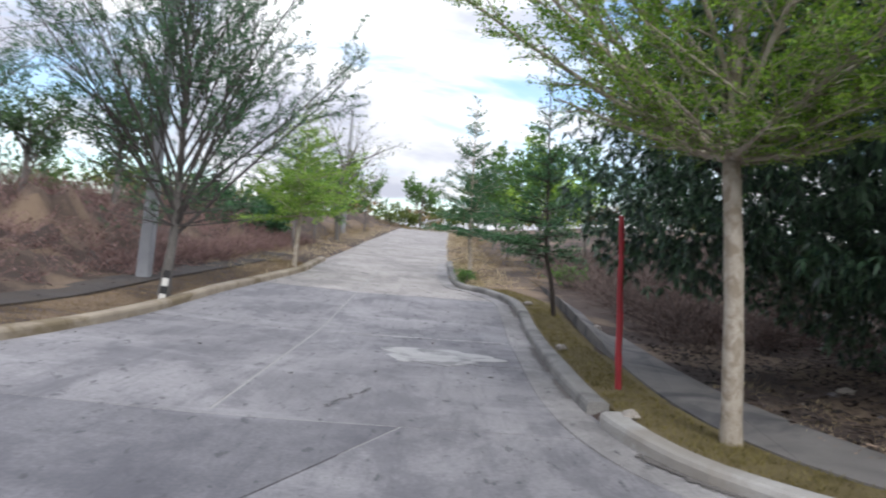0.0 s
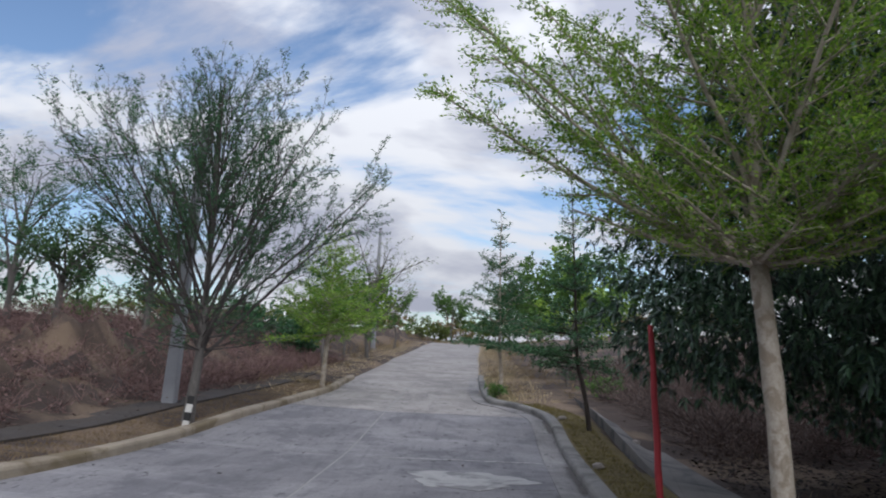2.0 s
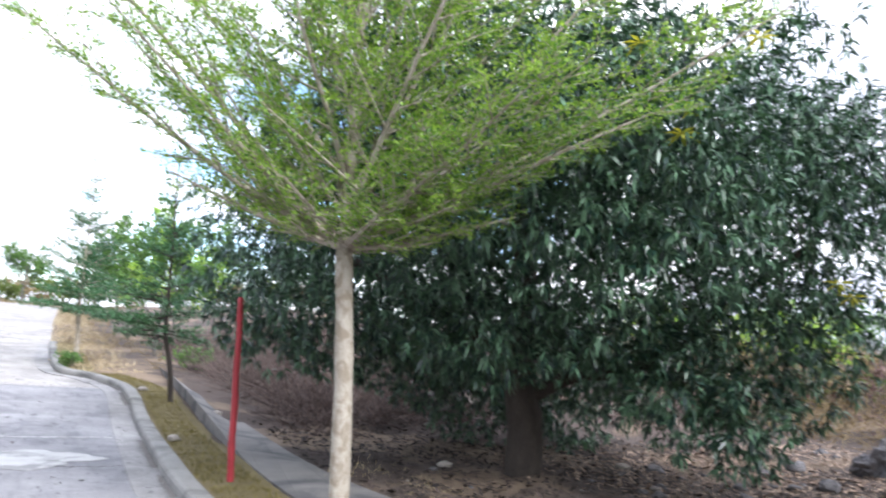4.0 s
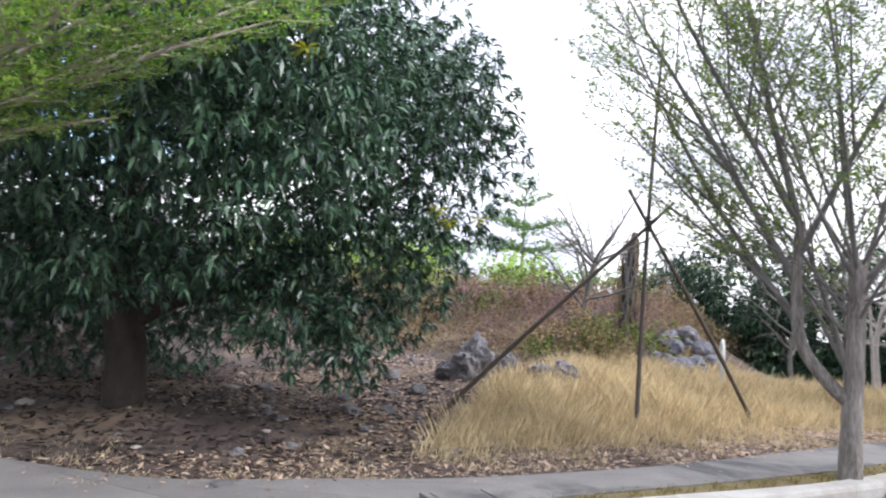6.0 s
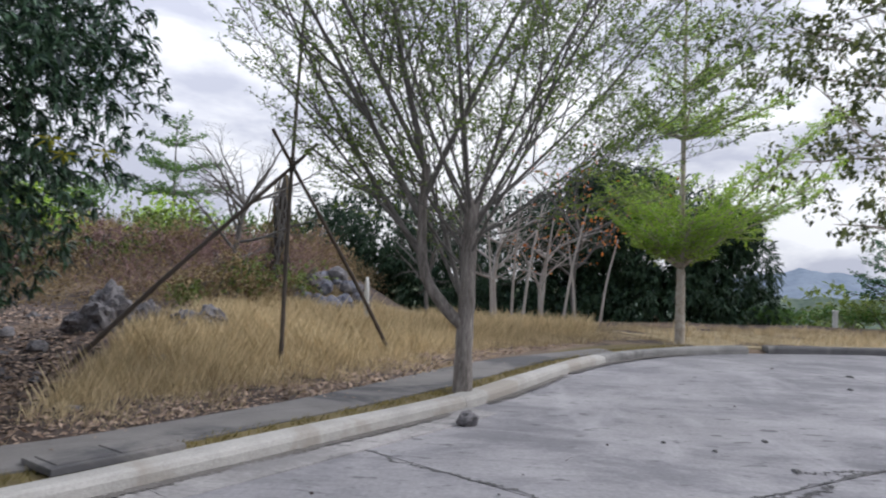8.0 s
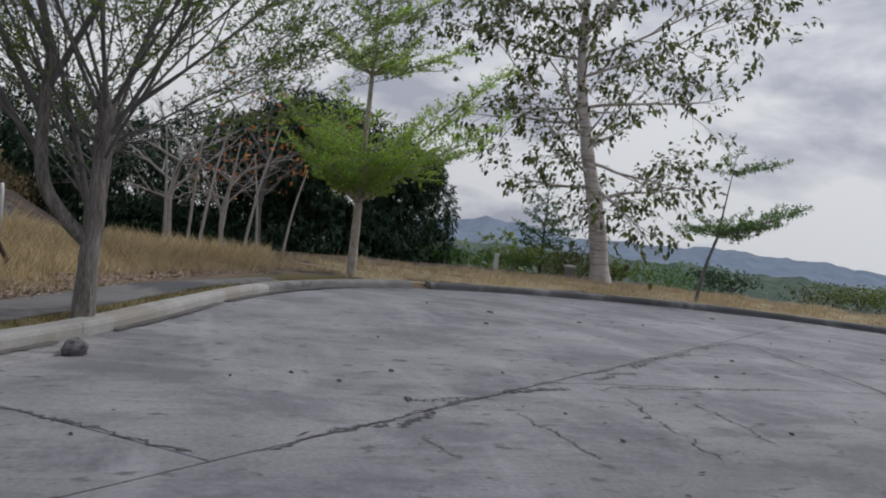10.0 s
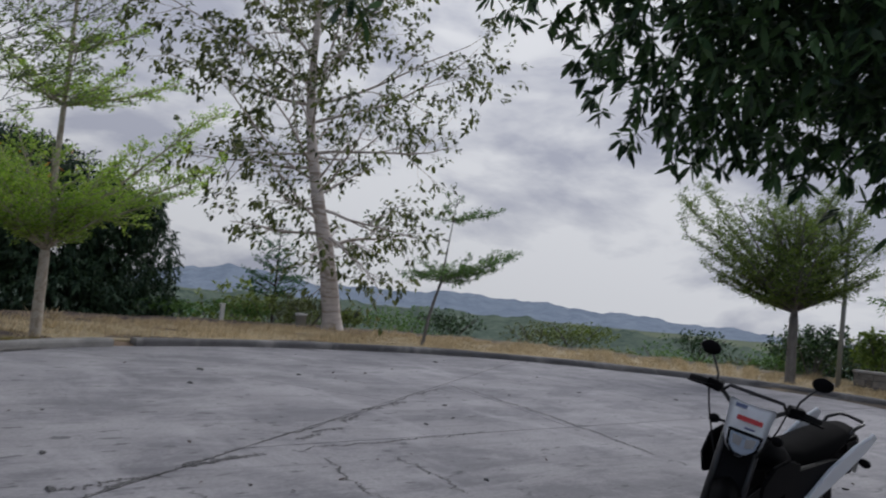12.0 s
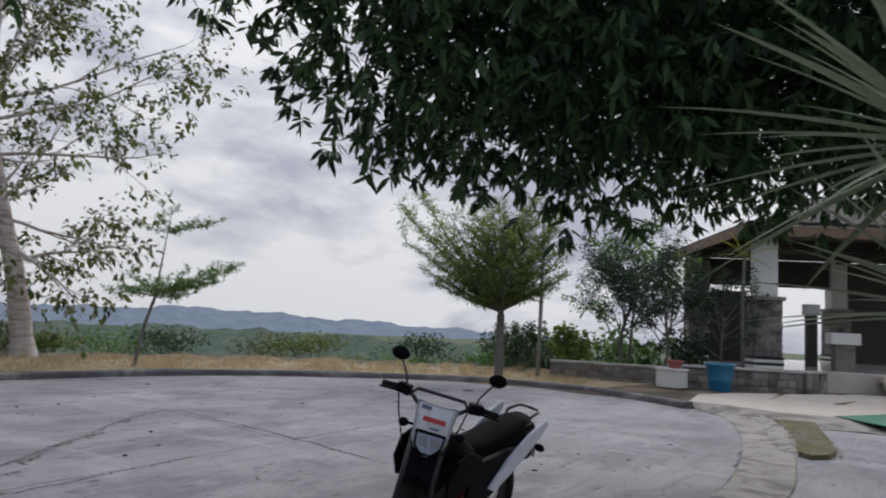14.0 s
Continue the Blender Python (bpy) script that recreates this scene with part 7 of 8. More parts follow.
for outline in (((x0, y0), (x1, y0), (xm1, ym), (xm0, ym)), ((x0, y1), (x0, y0), (xm0, ym)), ((x1, y0), (x1, y1), (xm1, ym)), ((x1, y1), (x0, y1), (xm0, ym), (xm1, ym))):
    bm = bmesh.new()
    top = [bm.verts.new((x, y, ez if i < 2 else rz)) for i, (x, y) in enumerate(outline)]
    bm.faces.new(top)
    bmesh.ops.solidify(bm, geom=bm.faces[:], thickness=0.09)
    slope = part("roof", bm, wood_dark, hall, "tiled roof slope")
    a, b = Vector((*outline[0], ez)), Vector((*outline[1], ez))
    c = Vector((*outline[2], rz))
    along_e = (b - a).normalized()
    up_s = (c - a) - along_e * (c - a).dot(along_e)
    rise_len = up_s.length
    up_s.normalize()
    nrm = along_e.cross(up_s).normalized()
    tile_me = mesh_from("roof_tile", [(0, 0, 0.012), (0.36, 0, 0.012), (0.36, 0.42, 0.0), (0, 0.42, 0.0), (0, 0, 0.04), (0.12, 0, 0.055), (0.36, 0, 0.04), (0.36, 0.42, 0.02), (0.12, 0.42, 0.035), (0, 0.42, 0.02)],
                        [(4, 5, 8, 9), (5, 6, 7, 8), (0, 1, 6, 5, 4), (1, 2, 7, 6), (3, 0, 4, 9)], roof_mat)
    count, row = 0, 0
    while row * 0.38 < rise_len - 0.3 and count < 150:
        f = row * 0.38 / rise_len
        s0, s1 = f * (Vector((*outline[-1], rz)) - a).dot(along_e), (b - a).length - f * (b - c).dot(along_e)
        x = s0
        while x < s1 - 0.2 and count < 150:
            t = new("roof_tile", tile_me)
            t.parent = slope
            m4 = Matrix((along_e, up_s, nrm)).transposed().to_4x4()
            m4.translation = a + along_e * x + up_s * (row * 0.38 - 0.04) + nrm * 0.004
            t.matrix_world = PV @ m4
            x += 0.365
            count += 1
        row += 1
for (ax, ay), (bx, by) in (((x0, y0), (x1, y0)), ((x0, y1), (x0, y0))):
    L = math.hypot(bx - ax, by - ay)
    part("fascia_board", box(bmesh.new(), L, 0.05, 0.30, pose((ax + bx) / 2, (ay + by) / 2, ez - 0.10, 0, 0, math.degrees(math.atan2(by - ay, bx - ax))), 0.008), wood_brown, hall)
for k in range(12):
    part("rafter", box(bmesh.new(), 1.3, 0.08, 0.12, pose(-0.35, -0.6 + 0.78 * k, ez - 0.02 + 0.14, 0, -22, 0)), wood_brown, hall)
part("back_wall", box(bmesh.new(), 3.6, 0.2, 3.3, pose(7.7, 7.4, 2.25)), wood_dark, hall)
part("notice_board", box(bmesh.new(), 1.25, 0.07, 2.45, pose(0.1, 3.7, 0.64 + 1.225), 0.01), wood_dark, hall, "dark upright board")
part("counter", box(bmesh.new(), 0.55, 0.35, 0.78, pose(2.2, -0.2, 0.64 + 0.39), 0.015), stone_wall, hall, "dark stone plinth")
part("trough", box(bmesh.new(), 0.85, 0.42, 0.34, pose(2.2, -0.2, 0.64 + 0.95), 0.02), white_paint, hall, "white plastered planting trough")
for k in range(3):
    part("step", box(bmesh.new(), 4.2, 0.36, 0.17, pose(4.9, -1.08 - 0.355 * k, 0.50 - 0.16 * k), 0.012), apron_mat, hall, "pale concrete step")
part("floor_finish", box(bmesh.new(), 9.3, 9.3, 0.02, pose(3.8, 3.8, 0.63), 0.004), floor_tile, hall, "polished pale floor")
part("lamp_box", box(bmesh.new(), 0.42, 0.42, 0.34, pose(2.3, 2.2, 2.5), 0.015), white_paint, hall)
part("lamp_post", box(bmesh.new(), 0.30, 0.30, 1.8, pose(2.3, 2.2, 1.5), 0.015), wood_dark, hall)

crate = thing("planter_box", pose(6.5, -20.55, ground_at(6.5, -20.55), 0, 0, -22), "square white planter box by the wall", "planter box")
bm = box(bmesh.new(), 0.62, 0.5, 0.46, pose(0, 0, 0.23), 0.02)
part("body", bm, white_paint, crate)
part("rim", box(bmesh.new(), 0.67, 0.55, 0.06, pose(0, 0, 0.46), 0.012), white_paint, crate)
pot = thing("flower_pot", pose(6.42, -20.55, ground_at(6.5, -20.55) + 0.49), "small red flower pot on the planter box", "flower pot")
part("pot", revolve(bmesh.new(), [(0.0, 0), (0.14, 0), (0.19, 0.15), (0.22, 0.17), (0.22, 0.21), (0.19, 0.21), (0.17, 0.17), (0.0, 0.16)], 18), pot_red, pot)
drum = thing("plastic_tub", pose(5.42, -21.05, ground_at(5.42, -21.05)), "tapered blue plastic tub standing beside the wall", "tub")
part("body", revolve(bmesh.new(), [(0.0, 0.0), (0.25, 0.0), (0.265, 0.03), (0.29, 0.28), (0.305, 0.30), (0.30, 0.33), (0.335, 0.66), (0.37, 0.68), (0.372, 0.73), (0.345, 0.74), (0.325, 0.70), (0.26, 0.10), (0.0, 0.08)], 28), drum_blue, drum, smooth=True)

# driveway apron, island nose of kerb with turf, green mat
def flat_piece(name, outline, z0, thick, mat, label, category, kind="structure", bevel=0.012):
    bm = bmesh.new()
    lo = [bm.verts.new((x, y, z0)) for x, y in outline]
    hi = [bm.verts.new((x, y, z0 + thick)) for x, y in outline]
    k = len(outline)
    bm.faces.new(hi)
    for i in range(k):
        bm.faces.new((lo[i], lo[(i + 1) % k], hi[(i + 1) % k], hi[i]))
    bmesh.ops.recalc_face_normals(bm, faces=bm.faces[:])
    me = bpy.data.meshes.new(name)
    bm.to_mesh(me)
    bm.free()
    me.materials.append(mat)
    return tagged(new(name, me), label, category, kind=kind)


flat_piece("driveway_1", [(5.2, -17.3), (5.5, -19.2), (5.0, -20.7), (3.6, -22.3), (2.6, -24.0), (-6.0, -26.0), (-6.0, -18.4), (1.5, -17.0), (2.7, -16.9), (3.4, -16.8), (4.3, -17.2)], -0.05, 0.18, apron_mat, "pale concrete driveway apron rising to the pavilion", "driveway")
def ramp(name, top, foot, z0, z1, mat, label, category, rows=6):
    """A concrete slope between an upper and a lower edge in the plan."""
    k = 24
    hi, lo = even(np.array(top, float), k), even(np.array(foot, float), k)
    vs = []
    for j in range(rows + 1):
        f = j / rows
        for i in range(k):
            x, y = hi[i] + (lo[i] - hi[i]) * f
            vs.append((x, y, z0 + (z1 - z0) * smooth(0, 1, f) + 0.006 * float(lumps(x, y, 2.0))))
    vs += [(x, y, z - 0.12) for x, y, z in vs[-k:]]
    fs = [(j * k + i, (j + 1) * k + i, (j + 1) * k + i + 1, j * k + i + 1) for j in range(rows + 1) for i in range(k - 1)]
    return tagged(new(name, mesh_from(name, vs, fs, mat)), label, category, kind="structure")


ramp("driveway_lip", [(5.2, -17.32), (4.3, -17.22), (3.4, -16.82), (2.7, -16.92), (1.5, -17.02), (-6.0, -18.42)], [(4.95, -16.9), (4.3, -16.2), (3.72, -15.4), (2.3, -15.9), (1.0, -16.0), (-6.0, -17.2)], 0.127, 0.012, lip_mat, "beige concrete slope from the driveway down to the gutter", "driveway")
nose = [(3.62, -16.75), (3.32, -16.0), (3.0, -14.85), (2.74, -13.7), (2.58, -12.9), (2.46, -12.3), (2.28, -12.1), (2.1, -12.35), (2.06, -12.8), (2.2, -13.7), (2.5, -15.2), (2.8, -16.8)]
flat_piece("island_1", nose, -0.05, 0.115, nose_mat, "worn olive turf nose beside the driveway", "island")
isl = tagged(new("kerb_island"), "rough pale kerb round the turf nose", "kerb", kind="structure")
sweep("kerb_stone", curve_through([(3.8, -16.5), (3.5, -16.05), (3.05, -14.85), (2.64, -13.0), (2.46, -11.7), (2.39, -10.6)], 0.12), [(-0.28, -0.1), (-0.27, 0.015), (-0.17, 0.055), (-0.04, 0.080), (0.06, 0.065), (0.12, -0.1)], nose_kerb, isl, piece=0.5, gap=0.012, side=1)
# the kerb is worn down to nothing where the tyres cross it, and chipped all along
for ob in isl.children:
    for v in ob.data.vertices:
        x, y, z = v.co
        v.co.z = z - 0.10 * max(0.0, min(1.0, (y + 12.9) / 1.5)) + (0.016 * math.sin(9.0 * x + 13.0 * y) + 0.010 * math.sin(31.0 * y + 5.0 * x) if z > 0 else 0.0)
gut = tagged(new("gutter_1"), "cast concrete gutter along the island", "gutter", kind="structure")
gl = curve_through([(5.5, -18.35), (4.66, -16.95), (3.79, -14.83), (3.22, -12.6), (3.0, -11.34), (2.82, -9.92), (2.8, -8.9)], 0.15)
sweep("gutter_stone", gl, [(0.0, -0.05), (0.0, 0.010), (-0.40, 0.016), (-0.62, 0.03), (-0.66, -0.05)], lip_mat, gut, piece=6.0, side=-1)
flat_piece("green_mat", [(2.45, -17.05), (1.6, -16.1), (-0.5, -16.0), (-0.5, -19.6), (1.4, -19.0)], 0.132, 0.012, green_mat, "green woven mat laid on the driveway", "mat", kind="")

gp = region(2600, 1.9, 3.7, -17.2, -12.0, lambda x, y: np.abs((x - 2.25) - (-12.6 - y) * 0.24) < 0.30 + 0.03 * (-12.6 - y))
scatter_blades("grass_nose", gp, 0.05, 0.007, grass_green, "short worn turf on the kerbed nose", z=0.065 + 0 * gp[:, 0], lean=1.2)

# kerbed bed of soil in which the near mango and the yucca grow
bed = [(1.05, -4.1), (1.25, -4.9), (1.1, -5.9), (0.6, -7.2), (0.2, -8.6), (-0.3, -10.0), (-1.8, -10.9), (-4.0, -10.4), (-5.2, -8.4), (-4.6, -6.0), (-2.6, -4.4), (-0.6, -3.9), (0.5, -3.8)]
flat_piece("planting_bed_1", bed, -0.05, 0.17, soil_mat, "bed of dark soil beneath the overhanging mango", "planting bed")
bed_kerb = tagged(new("kerb_bed"), "weathered concrete kerb round the planting bed", "kerb", kind="structure")
sweep("kerb_stone", curve_through(bed + bed[:1], 0.15), [(-0.02, -0.1), (-0.02, 0.12), (0.01, 0.15), (0.12, 0.15), (0.15, 0.12), (0.15, -0.1)], kerb_mat, bed_kerb, piece=1.2, side=1)

# spiky rosette plant beside the camera's last stand
def spiky_plant(at, crowns, seed):
    """crowns: (offset, crown height, blades, length, highest and lowest tilt of a blade)"""
    random.seed(seed)
    T = Grower()
    for (ox, oy), crown_z, *_ in crowns:
        stem(T, [(0, 0, -0.2), (0.05 + ox * 0.3, 0.02 + oy * 0.3, crown_z * 0.5), (ox, oy, crown_z)], 0.10, 0.085)
    ob = plant("yucca_plant", T, at, "tall spiky yucca with long stiff grey-green blades", bark_grey, leaf_palm, category="plant")
    for (ox, oy), crown_z, count, length, e_hi, e_lo in crowns:
        for k in range(count):
            a = k * 2.39996
            e = radians(e_hi - (e_hi - e_lo) * (k / count) + random.uniform(-8, 8))
            L = length * random.uniform(0.78, 1.12)
            d = Vector((math.cos(a) * math.cos(e), math.sin(a) * math.cos(e), math.sin(e)))
            side = d.cross(UP).normalized()
            fold = side.cross(d).normalized()
            bm = bmesh.new()
            rows = []
            for i in range(7):
                f = i / 6
                c = Vector((ox, oy, crown_z - 0.05)) + d * (0.06 + L * f) - UP * (0.10 * L * f * f)
                w = 0.040 * (1 - f) ** 0.75 * (0.7 + 1.2 * f if f < 0.25 else 1.0) + 0.001
                rows.append([bm.verts.new(c - side * w + fold * w * 0.35), bm.verts.new(c), bm.verts.new(c + side * w + fold * w * 0.35)])
            for r0, r1 in zip(rows, rows[1:]):
                for q in range(2):
                    bm.faces.new((r0[q], r0[q + 1], r1[q + 1], r1[q]))
            part("blade", bm, leaf_palm, ob, smooth=True)
    return ob


spiky_plant((0.93, -4.75), [((0, 0), 2.50, 54, 1.0, 52, -30), ((-0.08, -0.28), 1.84, 38, 0.92, 58, -8)], 51)


def young_palm(at, crown_z, seed):
    random.seed(seed)
    T = Grower()
    stem(T, [(0, 0, -0.2), (0.05, 0.02, crown_z * 0.5), (0.0, 0.0, crown_z)], 0.06, 0.045)
    ob = plant("young_palm", T, at, "slender young palm with yellow-green fronds behind the wall", bark_grey, leaf_fresh, category="palm")
    for k in range(8):
        a, e = k * 2.4, radians(70 - 9 * k)
        d = Vector((math.cos(a) * math.cos(e), math.sin(a) * math.cos(e), math.sin(e)))
        side = d.cross(UP).normalized()
        rib = [Vector((0, 0, crown_z)) + d * (1.1 * i / 8) - UP * 0.35 * (i / 8) ** 2 for i in range(9)]
        bm = bmesh.new()
        tube(bm, rib, 0.010, 4)
        for i in range(1, 9):
            for s in (-1, 1):
                p, q = rib[i], rib[i] + side * s * 0.26 * (1.1 - i / 9) + d * 0.16 - UP * 0.06
                w = (q - p).cross(UP).normalized() * 0.02
                bm.faces.new([bm.verts.new(v) for v in (p - w, p + w, q)])
        part("frond", bm, leaf_fresh, ob)
    return ob


young_palm((5.35, -23.7), 3.7, 52)


# ---- background growth ----
def bush(at, w, h, leaf, label, seed, clusters=260, size=0.16, name="bush", category="bush", per=7):
    lr = random.Random(seed)
    blobs = [(lr.uniform(-0.45, 0.45) * w, lr.uniform(-0.45, 0.45) * w, h * lr.uniform(0.35, 0.68), w * lr.uniform(0.35, 0.6), w * lr.uniform(0.35, 0.6), h * lr.uniform(0.25, 0.38)) for _ in range(5)]
    limbs = []
    for k in range(6):
        a = lr.random() * 6.28
        limbs.append(([(0, 0, -0.1), (0.25 * w * math.cos(a), 0.25 * w * math.sin(a), h * 0.35), (0.5 * w * math.cos(a), 0.5 * w * math.sin(a), h * 0.75)], 0.03 * h / 2, 0.008))
    ob = clumped_tree(name, at, blobs, clusters, leaf, bark_grey, label, seed, size=size, per=per, aspect=0.5, droop=0.15, limbs=limbs, shell=0.9, hang=0.2)
    ob["category"] = category
    return ob


def open_tree(at, height, spread, leaf, label, seed, dens=14, leaf_size=0.16, bark=bark_grey, r=0.12, stems=7, name="tree", kids=(8, 5)):
    """A lean background tree with an airy crown."""
    random.seed(seed)
    T = Grower()
    line = [(0, 0, -0.3), (random.uniform(-0.2, 0.2), random.uniform(-0.2, 0.2), height * 0.3), (random.uniform(-0.3, 0.3), random.uniform(-0.3, 0.3), height * 0.62)]
    stem(T, line, r, r * 0.55, n=8)
    pts = curve3(line, 6)
    S = dict(seg=[6, 4, 3], up=[0.2, 0.15, 0.05], wander=0.09, sides=[5, 4, 3], kids=list(kids), start=[0.25, 0.2], full=[2.5, 1.0], angle=[40, 45], planar=[0.3, 0.3], ratio=[0.5, 0.45], fall=[0.4, 0.3],
             leaf_from=1, dens=dens, leaf_start=0.2, scatter=0.06, spread=0.7, tilt=0.0, leaf=leaf_size)
    for k in range(stems):
        i = min(len(pts) - 1, int(len(pts) * (0.45 + 0.55 * k / stems)))
        a, e = k * 2.4 + random.uniform(-0.4, 0.4), radians(random.uniform(20, 70))
        grow(T, pts[i], Vector((math.cos(a) * math.cos(e), math.sin(a) * math.cos(e), math.sin(e))), spread * random.uniform(0.7, 1.1) + 0.25 * height * math.sin(e), r * 0.4, 0, S)
    return plant(name, T, at, label, bark, leaf, aspect=0.5, droop=0.15)


# west and north-west, behind the bank
open_tree((-14.7, 22.5), 5.6, 1.9, leaf_cool, "thin sparse tree rising behind the dry bank", 61, dens=30, leaf_size=0.10, stems=10)
open_tree((-12.0, 20.5), 3.4, 1.4, leaf_shade, "leafy shrub tree on the dry bank", 62, dens=55, leaf_size=0.13, stems=9)
open_tree((-15.2, 18.5), 3.4, 1.5, leaf_cool, "leafy shrub tree on the dry bank", 63, dens=50, leaf_size=0.12, stems=9)
open_tree((-10.2, 22.5), 3.0, 1.3, leaf_shade, "leafy shrub tree on the dry bank", 64, dens=55, leaf_size=0.13, stems=8)
open_tree((-18.5, 24.0), 4.2, 1.7, leaf_cool, "sparse tree behind the dry bank", 65, dens=34, leaf_size=0.11)
for k, (x, y, w, h) in enumerate(((-20, 30, 3.2, 3.0), (-16.5, 31, 3, 2.6), (-13, 31, 2.8, 2.6), (-9.5, 30, 2.2, 2.4), (-24, 27, 3, 3), (-8.5, 36, 2.4, 3.0), (-7.6, 31.5, 1.6, 2.0))):
    bush((x, y), w, h, (leaf_cool, leaf_mid, leaf_olive)[k % 3], "green scrub standing behind the dry bank", 70 + k, clusters=300, size=0.2)
for k, (x, y, h) in enumerate(((-6.0, 29.5, 3.4), (-6.2, 35, 4.0), (-5.8, 40, 3.8), (-6.6, 46, 4.4), (-6.0, 54, 4.2))):
    open_tree((x, y), h, 1.5, (leaf_mid, leaf_mid, leaf_street, leaf_olive, leaf_mid)[k], "young roadside tree with light green leaves", 80 + k, dens=26, leaf_size=0.2, r=0.07)
open_tree((-5.6, 38.5), 6.6, 2.2, leaf_olive, "nearly bare grey tree beside the lane", 90, dens=3, leaf_size=0.12, stems=9)
open_tree((-3.2, 96), 6.5, 2.6, leaf_mid, "small tree standing at the lane's crest", 91, dens=20, leaf_size=0.3, r=0.14)
for k in range(16):
    x = -40 + 80 * k / 15
    bush((x + rng.uniform(-2, 2), 100 + rng.uniform(-6, 10)), 5, 3.0 + 1.5 * rng.random(), (leaf_olive, brush_tan)[k % 2], "distant scrub beyond the crest", 100 + k, clusters=160, size=0.5)
# right of the lane beyond the thicket
for k, (x, y, h, lf) in enumerate(((3.4, 27, 4.2, leaf_mid), (4.6, 31, 4.6, leaf_bright), (3.2, 36, 4.4, leaf_mid), (6.5, 33, 4.8, leaf_mid), (3.0, 45, 4.6, leaf_cool), (8.5, 28, 4.2, leaf_cool), (12.0, 27, 4.4, leaf_mid), (2.8, 58, 4.4, leaf_mid))):
    open_tree((x, y), h, 1.7, lf, "young tree with light foliage beyond the dry brush", 120 + k, dens=28, leaf_size=0.2, r=0.07, stems=8)
bush((0.75, 21.75), 0.5, 0.45, leaf_mid, "small round green weed at the kerb's end", 131, clusters=120, size=0.07)
bush((3.9, 22.5), 0.9, 0.7, leaf_mid, "low green shrub by the footpath", 132, clusters=160, size=0.09)

# east: scrub over the slope, dense dark trees, flame tree, dead branches
for k, (x, y, w, h) in enumerate(((20, 15, 2.4, 2.0), (24, 17, 3, 2.4), (23, 11.5, 2.6, 2.0), (27, 13, 3, 2.4), (30, 19, 3.4, 2.8), (27, 8.5, 2.8, 2.2), (18.5, 19, 2.4, 2.0), (33, 14, 3, 2.6), (16, 21, 2.4, 1.8))):
    bush((x, y), w, h, (leaf_bright, leaf_mid, leaf_olive)[k % 3], "green scrub on top of the dry slope", 140 + k, clusters=300, size=0.16)
tiered_tree((34.5, 17.3), 6.4, 2.0, 2.6, r=0.09, S=tweak(TIERED, dens=30, leaf=0.16, kids=[9, 5]), leaf=leaf_mid, bark=bark_grey, label="pale airy tree far off on the slope", seed=150, levels=[(2.2, 6, 2.6, 8), (3.3, 5, 2.2, 14), (4.4, 4, 1.6, 20), (5.4, 4, 1.0, 30)], name="tree")
clumped_tree("shade_tree", (25.6, -4.4), [(0, 0.2, 2.9, 2.6, 2.9, 2.3), (-0.3, 2.0, 3.4, 2.0, 1.9, 2.1), (0.2, -2.0, 2.0, 1.8, 1.7, 2.0), (-0.2, -1.9, 3.3, 1.2, 1.2, 1.0), (0.0, 1.3, 4.4, 1.6, 1.9, 1.2), (-0.6, 0.0, 0.9, 2.3, 3.6, 1.3)], 5600, leaf_deep, bark_dark, "dense dark round tree behind the dry grass", 151, size=0.23, per=9, trunk=[(0, 0, -0.4), (0, 0, 1.0), (0.1, 0, 2)], r=0.2)
clumped_tree("shade_tree", (27.0, 0.6), [(0, 0, 3.0, 2.6, 3.0, 2.6), (0.5, 2.4, 2.8, 2.2, 2.2, 2.2), (0.0, -1.8, 3.8, 2.0, 2.0, 1.9), (-0.6, 0.2, 1.1, 2.2, 3.4, 1.3)], 3600, leaf_deep, bark_dark, "dense dark tree behind the street trees", 152, size=0.24, per=9, trunk=[(0, 0, -0.4), (0, 0, 1.0), (0.1, 0, 2)], r=0.2)
clumped_tree("shade_tree", (28.0, 5.5), [(0, 0, 2.6, 2.4, 2.6, 2.1), (0.5, 2.4, 2.2, 2.0, 2.0, 1.7), (-0.4, 0.6, 1.0, 2.0, 3.0, 1.2)], 2200, leaf_deep, bark_dark, "dark bushy tree beyond the rubble heap", 153, size=0.24, per=9, trunk=[(0, 0, -0.4), (0, 0, 1.0), (0.1, 0, 2)], r=0.2)


def bare_tree(at, height, label, seed, leaf=None, dens=0.0, bark=bark_dead, r=0.09, stems=9, leaf_size=0.12, name="dead_tree"):
    random.seed(seed)
    T = Grower()
    stem(T, [(0, 0, -0.3), (0.15, 0.1, height * 0.25), (0.1, -0.1, height * 0.5)], r, r * 0.6, n=8)
    pts = curve3([(0, 0, -0.3), (0.15, 0.1, height * 0.25), (0.1, -0.1, height * 0.5)], 6)
    S = dict(seg=[7, 5, 4], up=[0.1, 0.05, 0.0], wander=0.16, sides=[5, 4, 3], kids=[7, 5], start=[0.2, 0.2], full=[2.0, 0.8], angle=[45, 50], planar=[0.2, 0.2], ratio=[0.5, 0.5], fall=[0.4, 0.3],
             leaf_from=2 if leaf else 9, dens=dens, leaf_start=0.4, scatter=0.05, spread=0.7, tilt=0.2, leaf=leaf_size)
    for k in range(stems):
        a, e = k * 2.4, radians(random.uniform(10, 65))
        grow(T, pts[min(len(pts) - 1, 5 + k)], Vector((math.cos(a) * math.cos(e), math.sin(a) * math.cos(e), math.sin(e))), height * random.uniform(0.35, 0.55), r * 0.5, 0, S)
    return plant(name, T, at, label, bark, leaf or leaf_olive)


